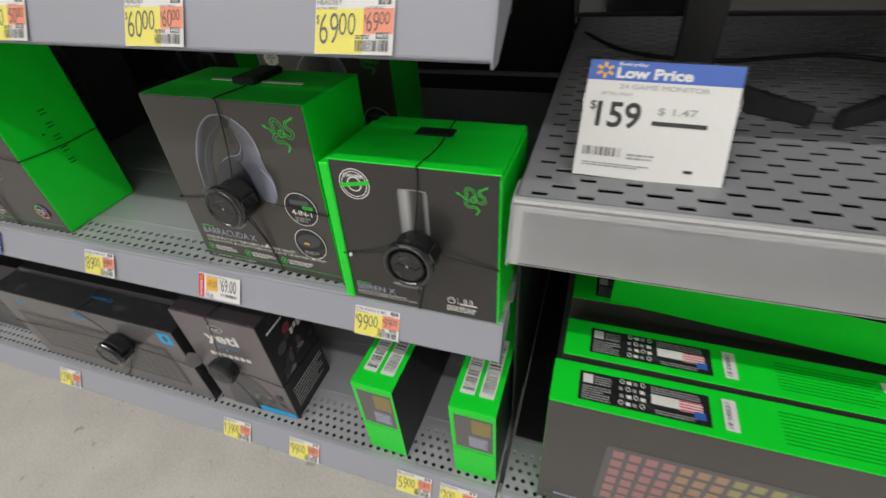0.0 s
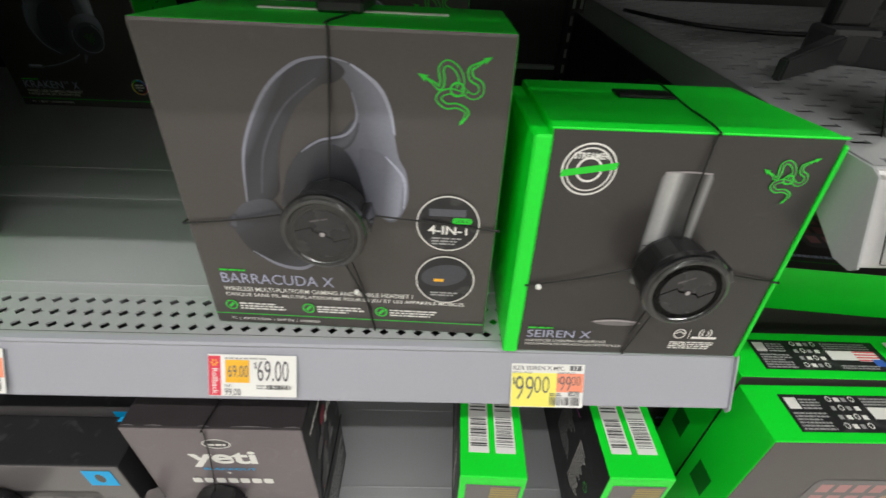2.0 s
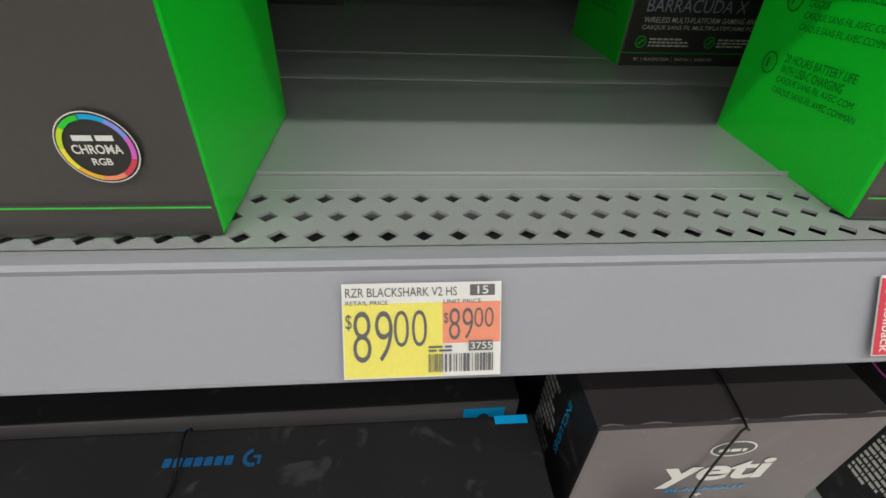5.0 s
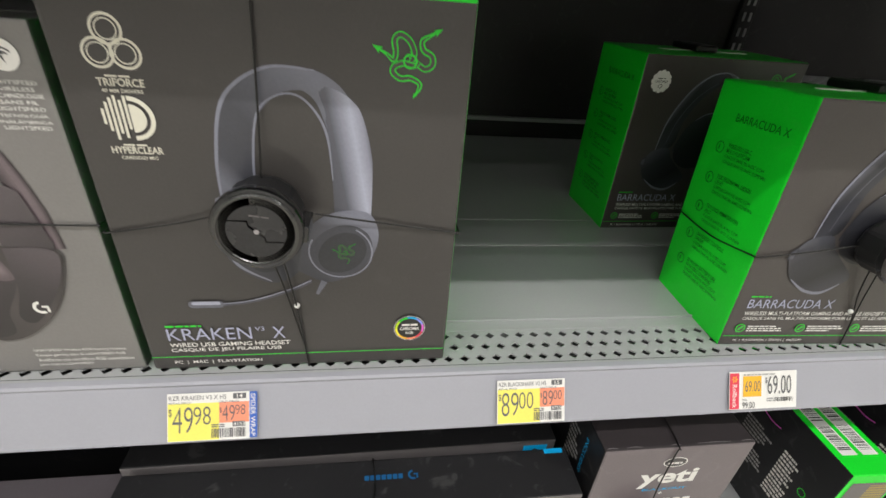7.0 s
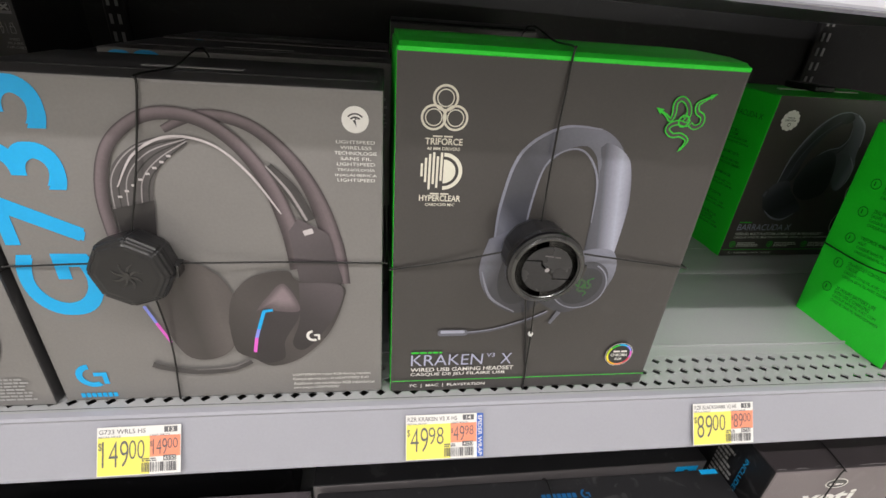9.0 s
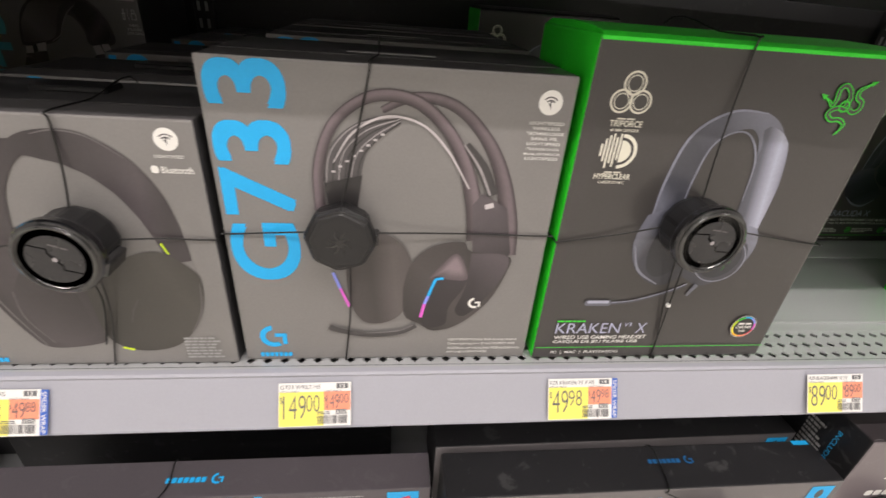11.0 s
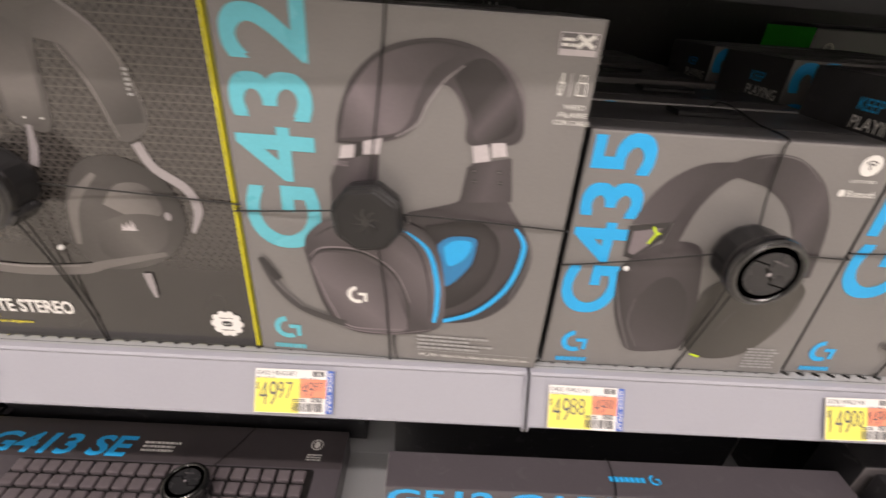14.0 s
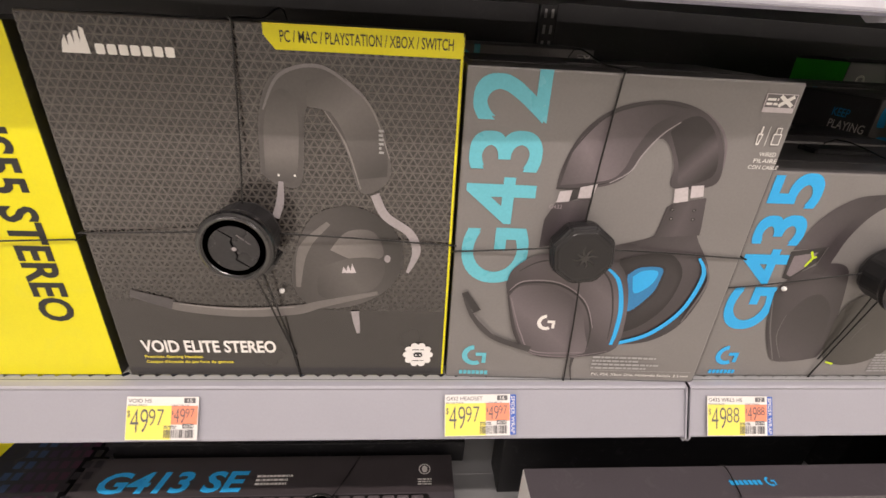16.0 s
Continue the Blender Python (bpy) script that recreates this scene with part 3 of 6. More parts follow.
# ---- price tickets ----
def ticket(x, z, y, price, head, num, orange, code, label, wrap=False, style="price", tilt=0.0):
    """A paper shelf ticket on the sloping strip, its top left corner at (x, y, z)."""
    w, h = (0.052, 0.032) if style == "price" else (0.0605, 0.030)
    ob = empty("price_ticket", Matrix.Translation((x, y - 0.0026, z)) @ SLOPE @ pose(0, -0.0006, 0, 0, tilt, 0), label, "price ticket", "price tickets on the shelf edges")
    paper = part("paper", block(0, w, 0, 0.0005, -h, 0), TAGPAPER, ob)
    if wrap:
        flag = part("flag", block(w - 0.001, w + 0.0048, 0.0002, 0.0006, -h + 0.0005, -0.0003), BLUE, ob, "blue security flag")
        p = Print(0.00005)
        p.text("SPIDER WRAP", w + 0.0008, -h + 0.0015, 0.003, h - 0.003, WHITE, 0.01, turn=-90)
        p.done("flag_print", flag)
    p = Print(0.0001)
    if style == "price":
        p.rect(0.0004, -h + 0.0004, 0.0325, -0.0066, TAGLEMON)
        p.rect(0.0325, -0.0205, w - 0.0003, -0.0066, TAGORANGE)
        p.rect(w - 0.0105, -0.0045, w - 0.0022, -0.0008, TAGINK)
        p.text(num, w - 0.0080, -0.0040, 0.0036, 0.0027, WHITE, 0.01)
        p.text(head, 0.0012, -0.0044, min(0.0024 * len(head), 0.036), 0.0030, TAGINK, 0.004)
        p.text("RETAIL PRICE", 0.0012, -0.0070, 0.0135, 0.0014, TAGINK)
        p.text("UNIT PRICE", 0.0328, -0.0070, 0.0125, 0.0014, TAGINK)
        p.text("$", 0.0010, -0.0155, 0.0020, 0.0056, TAGINK)
        big, cents = price.split(".")
        wd = 0.0064 * len(big) if len(big) < 3 else 0.0162
        p.text(big, 0.0033, -0.0262, wd, 0.0172, TAGINK, -0.012)
        p.text(cents, 0.0037 + wd, -0.0212, 0.0108 if len(big) < 3 else 0.0094, 0.0122, TAGINK, -0.012)
        big, cents = orange.split(".")
        wd = 0.0040 * len(big) if len(big) < 3 else 0.0088
        p.text("$", 0.0329, -0.0140, 0.0014, 0.004, TAGINK)
        p.text(big, 0.0346, -0.0192, wd, 0.0106, TAGINK, -0.012)
        p.text(cents, 0.0350 + wd, -0.0152, 0.0064, 0.0066, TAGINK, -0.012)
        p.rect(0.0412, -0.0232, w - 0.0028, -0.0197, TAGINK)
        p.text(code, 0.0418, -0.0227, 0.0072, 0.0024, WHITE, 0.004)
        p.bars(0.0278, -0.0232, 0.010, 0.0026, 2, TAGINK, seed=len(head))
        p.barcode(0.0278, -0.0302, 0.0050, 0.0062, TAGINK, seed=7)
        p.barcode(0.0332, -0.0302, 0.0162, 0.0062, TAGINK, seed=5)
    else:
        p.rect(0.0002, -h + 0.0004, 0.0085, -0.0010, RED)
        p.text("Rollback", 0.0026, -h + 0.0015, 0.0040, 0.0185, WHITE, 0.008, turn=-90)
        for k in range(6):
            a = math.pi * k / 3
            p.stroke([(0.0044 + 0.0009 * math.cos(a), -0.0058 + 0.0009 * math.sin(a)), (0.0044 + 0.0026 * math.cos(a), -0.0058 + 0.0026 * math.sin(a))], 0.0009, AMBER, 1)
        p.rect(0.0118, -0.0200, 0.0282, -0.0035, AMBER)
        p.text("69.00", 0.0136, -0.0160, 0.0138, 0.0086, TAGINK)
        p.text("$", 0.0315, -0.0100, 0.0020, 0.0052, TAGINK)
        p.text("69.00", 0.0338, -0.0185, 0.0215, 0.0150, TAGINK, -0.002)
        p.text("WAS", 0.0112, -0.0232, 0.0042, 0.0019, TAGINK)
        p.text("99.00", 0.0112, -0.0292, 0.0110, 0.0050, TAGINK)
        p.bars(0.0330, -0.0242, 0.022, 0.0036, 2, PALE, seed=2)
        p.barcode(0.0405, -0.0245, 0.0165, 0.0034)
        p.bars(0.012, -0.0028, 0.03, 0.0018, 1, PALE, seed=4)
    p.done("print", paper)
    return ob


TZ = 0.7130
ticket(-0.441, TZ, 0, "49.97", "VOID HS", "15", "49.97", "4574", "yellow and orange paper price ticket reading 49.97", tilt=0.4)
ticket(-0.202, TZ + 0.001, 0, "49.97", "G432 HEADSET", "16", "49.97", "4570", "yellow and orange price ticket reading 49.97 with a blue flag", True, tilt=-0.5)
ticket(0.015, TZ - 0.001, 0, "49.88", "G435 WRLS HS", "12", "49.88", "6576", "yellow and orange price ticket reading 49.88 with a blue flag", True, tilt=0.5)
ticket(0.226, TZ, 0, "149.00", "G733 WRLS HS", "13", "149.00", "6555", "yellow and orange paper price ticket reading 149.00", tilt=-0.6)
ticket(0.430, TZ, 0, "49.98", "RZR KRAKEN V3 X HS", "14", "49.98", "4153", "yellow and orange price ticket reading 49.98 with a blue flag", True)
ticket(0.655, TZ, 0, "89.00", "RZR BLACKSHARK V2 HS", "15", "89.00", "3755", "yellow and orange paper price ticket reading 89.00")
ticket(0.845, TZ - 0.001, 0, "69.00", "", "", "69.00", "", "white and amber price ticket with a red rollback flag", style="roll", tilt=0.3)
ticket(1.056, TZ - 0.004, 0, "99.00", "RZR SEIREN X MIC", "17", "99.00", "2450", "yellow and orange paper price ticket reading 99.00")
UZ = UPPER - 0.0105
for xx, pr, wr in ((-0.36, "79.00", False), (0.150, "79.00", False), (0.652, "60.00", False), (0.800, "50.00", False), (0.951, "60.00", False), (1.104, "69.00", False)):
    ticket(xx, UZ - max(xx, 0) * math.tan(radians(SAG)), -0.0195, pr, "HEADSET", "10", pr, "4400", "yellow and orange paper price ticket on the upper shelf edge")
DZ = DECK - 0.0085
for xx, pr in ((-0.30, "99.00"), (0.05, "99.00"), (0.395, "129.00"), (0.77, "139.00"), (0.895, "99.00"), (1.075, "59.00"), (1.14, "2.00")):
    ticket(xx, DZ, -0.034, pr, "KEYBOARD" if xx < 0.5 else "MICROPHONE", "8", pr, "3900", "yellow and orange paper price ticket on the bottom shelf edge")


# ---- security wraps ----
def wrap_puck(kind):
    """The lock of a cable wrap, at the origin, facing -y."""
    ob = empty("security_wrap", pose(0, 0, 0), "", "security tag")
    if kind == "round":
        lock = part("lock_body", lathe_y([(0.0172, 0.0), (0.0200, -0.003), (0.0208, -0.006), (0.0206, -0.0200), (0.0198, -0.0225)], 48, 24, 0.0004), PLASTIC, ob)
        part("collar", lathe_y([(0.0200, -0.0215), (0.0226, -0.0222), (0.0234, -0.0240), (0.0235, -0.0278), (0.0228, -0.0292), (0.0214, -0.0298), (0.0205, -0.0270), (0.0200, -0.0235)], 56), GLOSS, lock, "glossy black collar")
        part("rim", lathe_y([(0.0214, -0.0296), (0.0216, -0.0304), (0.0206, -0.0310), (0.0190, -0.0306), (0.0176, -0.0290), (0.0170, -0.0262), (0.0168, -0.0240)], 56), GLOSS, lock, "glossy black rim")
        part("bezel", lathe_y([(0.0206, -0.0300), (0.0211, -0.0310), (0.0202, -0.0316), (0.0193, -0.0312), (0.0190, -0.0300)], 56), SATIN, lock, "thin chromed ring")
        cap = part("cap", lathe_y([(0.0167, -0.0238), (0.0166, -0.0250), (0.0150, -0.0254)], 40), GLOSS, ob, "glossy black cap seat")
        for s in (1, -1):
            edge = [(-0.0150, 0.0040), (-0.0052, 0.0050), (-0.0044, 0.0024), (0.0040, -0.0032), (0.0048, -0.0060), (0.0140, -0.0052)]
            arc = [(0.0154 * math.cos(radians(a)), 0.0154 * math.sin(radians(a))) for a in range(-16, 162, 12)]
            bm = bmesh.new()
            ring = [bm.verts.new((s * a, -0.0253, s * b)) for a, b in [(a + 0.0004, b + 0.0010) for a, b in edge] + arc]
            face = bm.faces.new(ring)
            top = bmesh.ops.extrude_face_region(bm, geom=[face])
            for v in top["geom"]:
                if isinstance(v, bmesh.types.BMVert):
                    v.co = (v.co.x * 0.97, -0.0304, v.co.z * 0.97)
            bmesh.ops.recalc_face_normals(bm, faces=bm.faces[:])
            part("cap_plate", bm, CAPM, cap, "dark grey half of the turning cap")
        p = Print(0.0306, 0.00005)
        p.ellipse(0, 0, 0.0014, 0.0014, TONE[6], n=12)
        p.bars(-0.004, 0.0085, 0.010, 0.0016, 1, TONE[4])
        p.done("cap_print", cap)
        part("latch", block(0.019, 0.0255, -0.028, -0.008, -0.005, 0.005, 0.0015), GLOSS, lock)
    else:
        bm = lathe_y([(0.0190, 0.0), (0.0212, -0.004), (0.0226, -0.013), (0.0222, -0.0175), (0.0200, -0.0200), (0.0170, -0.0205)], 8)
        bmesh.ops.bevel(bm, geom=bm.edges[:], offset=0.0012, segments=2, affect="EDGES")
        lock = part("lock_body", bm, PLASTIC, ob)
        p = Print(0.0207, 0.00004)
        for k in range(8):
            a = radians(22 + 45 * k)
            p.stroke([(0.001 * math.cos(a), 0.001 * math.sin(a)), (0.005 * math.cos(a + 0.25), 0.005 * math.sin(a + 0.25)), (0.0082 * math.cos(a), 0.0082 * math.sin(a))], [0.0016, 0.0011, 0.0004], GLOSS, 4)
        p.ellipse(0, 0, 0.0016, 0.0026, GLOSS, n=12)
        p.done("relief_mark", lock)
        part("latch", block(0.0185, 0.0232, -0.013, -0.004, -0.004, 0.004, 0.001), GLOSS, lock)
    return ob


PUCKS = {}


def security_wrap(box, w, h, d, u, v, kind, top, bottom, left, right, turn=0, twin=0.004, bead=None):
    """A cable wrap round a box: a lock at (u, v) on its front and cords that run to its four edges and on over them."""
    m = box.matrix_basis
    label = "black cable security wrap with %s lock round a box" % ("a round" if kind == "round" else "an eight-sided")
    if kind not in PUCKS:
        PUCKS[kind] = ob = wrap_puck(kind)
        ob.matrix_basis = m @ pose(u, -0.0015, v, 0, turn, 0)
    else:
        ob = copy_thing(PUCKS[kind], m @ pose(u, -0.0015, v, 0, turn, 0))
        for c in list(ob.children):
            if c.name.startswith(("cord", "bead")):
                bpy.data.objects.remove(c)
    tagged(ob, label, "security tag", "cable security wraps")
    inv = (pose(u, -0.0015, v, 0, turn, 0)).inverted()
    e = 0.0013
    runs = [[(u, -0.010, v + 0.016), (u + (top - u) * 0.5, -0.004, (v + h) / 2 + 0.004), (top, -e, h - 0.004), (top, -e, h + e), (top + 0.004, d * 0.35, h + e), (top + 0.002, d, h + e), (top, d + e, h * 0.6)],
            [(u + twin, -0.010, v - 0.016), (u + twin + (bottom - u) * 0.45, -0.004, v * 0.45), (bottom, -e, 0.004), (bottom, -e, 0.0015)],
            [(u - 0.016, -0.008, v), (u * 0.45, -0.003, v + (left - v) * 0.6), (0.003, -e, left), (-e, 0.002, left), (-e, d * 0.5, left - 0.006), (-e, d, left - 0.003)],
            [(u + 0.018, -0.008, v), (u + (w - u) * 0.55, -0.003, v + (right - v) * 0.55), (w - 0.003, -e, right), (w + e, 0.002, right), (w + e, d * 0.5, right - 0.004), (w + e, d, right - 0.003)]]
    if kind == "round":
        runs.append([(u - twin, -0.010, v - 0.015), (u + (bottom - u) * 0.3, -0.004, v * 0.55), (bottom - 0.001, -e * 1.4, 0.02)])
    for r in runs:
        part("cord", tube([inv @ Vector(p) for p in r], 0.00062, 6, 5), CORD, ob)
    if bead:
        bm = bmesh.new()
        bmesh.ops.create_uvsphere(bm, u_segments=10, v_segments=7, radius=0.0019, matrix=Matrix.Translation(inv @ Vector((bead[0], -0.003, bead[1]))))
        part("bead", bm, BEAD, ob, "small white crimp bead")
    return ob


# ---- printed marks ----
def snake_mark(p, x, z, w, h, material=None):
    """A tangle of three outlined wavy arms."""
    g = material or INK_GREEN
    q = lambda pts: [(x + a * w, z + b * h) for a, b in pts]
    for pts in ([(1.0, 1.01), (0.84, 0.92), (0.73, 0.84), (0.76, 0.71), (0.89, 0.63), (0.9, 0.5), (0.78, 0.44), (0.62, 0.55), (0.52, 0.67)],
                [(-0.0, 0.73), (0.18, 0.63), (0.29, 0.55), (0.32, 0.67), (0.3, 0.84), (0.39, 0.92), (0.53, 0.84), (0.61, 0.67), (0.56, 0.53), (0.49, 0.48)],
                [(0.62, 0.0), (0.69, 0.1), (0.71, 0.21), (0.56, 0.29), (0.4, 0.28), (0.28, 0.37), (0.31, 0.46), (0.45, 0.51), (0.62, 0.48), (0.69, 0.54)]):
        p.stroke(q(pts), [0.02 * w, 0.08 * w, 0.10 * w, 0.10 * w, 0.095 * w, 0.07 * w], g, 6)
        p.stroke(q(pts[1:]), [0.012 * w, 0.045 * w, 0.058 * w, 0.058 * w, 0.045 * w], CHAR, 6)
        (ax, az), (bx, bz) = q(pts[:2])
        dx, dz = (bx - ax) * 0.5, (bz - az) * 0.5
        p.poly([(ax - dx * 0.5, az - dz * 0.5), (ax + dx - dz * 0.55, az + dz + dx * 0.55), (ax + dx * 0.7, az + dz * 0.7), (ax + dx + dz * 0.55, az + dz - dx * 0.55)], g)
    p.ring(x + 0.55 * w, z + 0.54 * h, 0.115 * w, 0.03 * w, g, n=20)


def trefoil(p, cx, cz, r, material=None):
    for a in (90, 210, 330):
        x, z = cx + 0.55 * r * math.cos(radians(a)), cz + 0.55 * r * math.sin(radians(a))
        p.ring(x, z, 0.56 * r, 0.1 * r, material or CREAM)
        p.ring(x, z, 0.38 * r, 0.05 * r, material or CREAM, n=24)


def sound_mark(p, x, z, w, h):
    for k, (a, b) in enumerate(((0.35, 0.7), (0.2, 0.85), (0.0, 0.95), (0.15, 1.0), (0.05, 0.9), (0.25, 1.0))):
        p.rect(x + k * w * 0.085, z + a * h, x + k * w * 0.085 + w * 0.05, z + b * h, CREAM)
    p.ring(x + 0.5 * w, z + 0.5 * h, 0.5 * h, 0.1 * h, CREAM, -90, 90)
    p.ring(x + 0.5 * w, z + 0.5 * h, 0.32 * h, 0.32 * h, CREAM, -90, 90, n=20)


def colour_ring(p, cx, cz, r):
    p.ellipse(cx, cz, r, r, WHITE)
    p.ellipse(cx, cz, r * 0.97, r * 0.97, INK)
    hues = (CYAN, VIOLET, PINK, RED, ORANGE, AMBER, LEMON, LIME, INK_GREEN)
    for k, c in enumerate(hues):
        p.ring(cx, cz, r * 0.92, r * 0.13, c, 100 - k * 40, 60 - k * 40, n=6)
    p.bars(cx - r * 0.5, cz + r * 0.22, r, r * 0.28, 1, WHITE, 0)
    p.text("CHROMA", cx - r * 0.62, cz - r * 0.14, r * 1.24, r * 0.26, WHITE, 0.02)
    p.text("RGB", cx - r * 0.25, cz - r * 0.46, r * 0.5, r * 0.2, WHITE, 0.02)


def round_mark(p, cx, cz, r, material):
    """The maker's mark: an open ring with a short bar."""
    p.ring(cx, cz, r, r * 0.42, material, 95, 300)
    p.rect(cx + r * 0.1, cz - r * 0.05, cx + r * 0.95, cz + r * 0.28, material)
    p.rect(cx + r * 0.62, cz - r * 0.75, cx + r * 0.95, cz + r * 0.28, material)


def maker_bars(p, x, z, w, h, material):
    """A maker's name, as plain blocks of its size."""
    n = 7
    for k in range(n):
        p.round_rect(x + w * k / n, z, x + w * (k + 0.80) / n, z + h * 0.78, min(w / n, h) * 0.16, material)
        p.y += p.step
    p.y -= p.step


def wireless_mark(p, cx, cz, r):
    p.ellipse(cx, cz, r, r, WHITE)
    for k in (0.75, 0.5):
        p.ring(cx, cz - r * 0.25, r * k, r * 0.12, TONE[3], 40, 140, n=12)
    p.poly([(cx - r * 0.1, cz + r * 0.2), (cx + r * 0.18, cz + r * 0.05), (cx + r * 0.02, cz), (cx + r * 0.1, cz - r * 0.55), (cx - r * 0.18, cz - r * 0.05), (cx, cz)], TONE[2])


def leaf_dots(p, xs, z, r=0.0042):
    for x in xs:
        p.ellipse(x, z, r, r, INK_GREEN, n=16)
        p.ellipse(x, z, r * 0.8, r * 0.8, CHAR, n=16)
        p.stroke([(x - r * 0.4, z - r * 0.4), (x + r * 0.4, z + r * 0.4)], r * 0.4, INK_GREEN, 1)


# ---- headset shelf ----
Z = SHELF + 0.0008


def kraken_box(m, group="boxed headsets", lid=GREEN):
    w, h, d = 0.198, 0.236, 0.108
    ob = carton("headset_box", m, w, h, d, KRAKENC, GREEN, lid, "charcoal and green boxed wired gaming headset standing on the shelf", "headset box", group, 0.002)
    p = Print()
    trefoil(p, 0.0268, 0.2045, 0.0125)
    p.bars(0.021, 0.1905, 0.012, 0.0016, 1, CREAM, 0)
    p.text("TRIFORCE", 0.0168, 0.1862, 0.021, 0.0038, CREAM, 0.02)
    p.text("40 MM DRIVERS", 0.0180, 0.1832, 0.0185, 0.0018, CREAM, 0.01)
    sound_mark(p, 0.0150, 0.1600, 0.026, 0.022)
    p.bars(0.021, 0.1570, 0.012, 0.0016, 1, CREAM, 0)
    p.text("HYPERCLEAR", 0.0148, 0.1528, 0.0245, 0.0038, CREAM, 0.02)
    p.text("CARDIOID MIC", 0.0185, 0.1498, 0.0175, 0.0018, CREAM, 0.01)
    snake_mark(p, 0.148, 0.188, 0.032, 0.032)
    p.bars(0.0145, 0.0372, 0.022, 0.0026, 1, INK_GREEN, 0)
    p.text("KRAKEN", 0.0145, 0.0262, 0.052, 0.0098, LILAC, -0.004)
    p.text("V3", 0.069, 0.0328, 0.006, 0.0036, LILAC)
    p.text("X", 0.080, 0.0262, 0.008, 0.0098, LILAC, -0.004)
    p.text("WIRED USB GAMING HEADSET", 0.0145, 0.0205, 0.076, 0.0036, WHITE, 0.01)
    p.text("CASQUE DE JEU FILAIRE USB", 0.0145, 0.0158, 0.070, 0.0036, WHITE, 0.01)
    p.rect(0.001, 0.0118, w - 0.001, 0.0124, INK_GREEN)
    p.text("PC  |  MAC  |  PLAYSTATION", 0.0145, 0.0052, 0.056, 0.0034, WHITE, 0.01)
    colour_ring(p, 0.1715, 0.0318, 0.0108)
    p.done("box_print", ob)
    p = Print(0.0004)
    p.stroke([(0.072, 0.112), (0.073, 0.150), (0.080, 0.177), (0.096, 0.1915), (0.112, 0.1940), (0.124, 0.187), (0.132, 0.172)], [0.018, 0.019, 0.017, 0.013, 0.011, 0.015, 0.020], gradient((0.064, 0.140), (0.122, 0.190), ((0, 0.150), (0.14, 0.060), (0.45, 0.055), (0.75, 0.115), (1, 0.180)), SMOKETINT))
    p.stroke([(0.121, 0.1895), (0.131, 0.177), (0.135, 0.152), (0.135, 0.118)], [0.004, 0.019, 0.023, 0.021], gradient((0.120, 0.150), (0.1470, 0.154), ((0, 0.070), (0.3, 0.100), (0.7, 0.42), (0.9, 0.28), (1, 0.12)), SMOKETINT))
    p.stroke([(0.0635, 0.124), (0.0645, 0.152), (0.0725, 0.183), (0.094, 0.1985), (0.118, 0.1985)], [0.0010, 0.0018, 0.0020, 0.0016, 0.0008], SMOKE[4])
    p.stroke([(0.0825, 0.128), (0.083, 0.150), (0.088, 0.176), (0.100, 0.186), (0.112, 0.184), (0.122, 0.168), (0.1245, 0.140)], [0.0006, 0.0014, 0.0012, 0.0010, 0.0012, 0.0014, 0.0006], SMOKE[4])
    p.blob([(0.060, 0.128), (0.056, 0.106), (0.064, 0.084), (0.084, 0.071), (0.102, 0.082), (0.104, 0.120), (0.084, 0.136)], gradient((0.058, 0.110), (0.100, 0.090), ((0, 0.180), (0.3, 0.060), (1, 0.040)), SMOKETINT))
    p.ellipse(0.086, 0.106, 0.016, 0.028, SMOKE[0], -14)
    p.stroke([(0.058, 0.104), (0.066, 0.084), (0.084, 0.072)], [0.0008, 0.002, 0.0008], SMOKE[4])
    p.blob([(0.100, 0.080), (0.120, 0.071), (0.142, 0.084), (0.150, 0.104), (0.144, 0.120), (0.124, 0.120), (0.108, 0.108)], gradient((0.110, 0.078), (0.142, 0.116), ((0, 0.050), (0.6, 0.090), (1, 0.230)), SMOKETINT))
    p.ellipse(0.127, 0.093, 0.017, 0.021, SMOKE[1], -48)
    p.ring(0.127, 0.093, 0.0195, 0.0010, SMOKE[4], 150, 420, 0.95)
    p.ellipse(0.128, 0.0925, 0.013, 0.016, SMOKE[0], -48)
    snake_mark(p, 0.122, 0.085, 0.014, 0.014, GREEN_DARK)
    p.stroke([(0.108, 0.072), (0.094, 0.065), (0.070, 0.057), (0.050, 0.0545)], [0.0020, 0.0022, 0.0022, 0.0022], SMOKE[2])
    p.stroke([(0.108, 0.0728), (0.094, 0.0658), (0.070, 0.0578), (0.050, 0.0552)], 0.0005, SMOKE[5])
    p.round_rect(0.032, 0.0525, 0.053, 0.0578, 0.0024, SMOKE[3])
    p.round_rect(0.034, 0.0548, 0.051, 0.0572, 0.0010, SMOKE[5])
    p.stroke([(0.116, 0.072), (0.111, 0.062)], [0.004, 0.002], SMOKE[3], 1)
    p.done("headset_picture", ob, "smoky grey-blue headset picture")
    p = Print()
    p.bars(0.040, h * 0.52, 0.004, 0.004, 1, GREEN_DARK)
    for k in range(5):
        zz = 0.078 + k * 0.0165
        p.rect(0.051, zz + 0.0010, 0.060, zz + 0.0024, GREEN_DARK)
        p.rect(0.051, zz + 0.0056, 0.060, zz + 0.0070, GREEN_DARK)
    p.done("side_print", ob, turn=on_right(w))
    p = Print()
    p.bars(0.03, 0.16, 0.05, 0.03, 4, MIDGREEN, seed=3)
    p.bars(0.03, 0.06, 0.05, 0.06, 9, MIDGREEN, seed=5)
    p.done("side_print", ob, turn=on_left(d))
    part("lid_lip", block(0.0006, w - 0.0006, -0.0006, 0.002, h - 0.0028, h - 0.0002, 0.0005, 1), lid, ob)
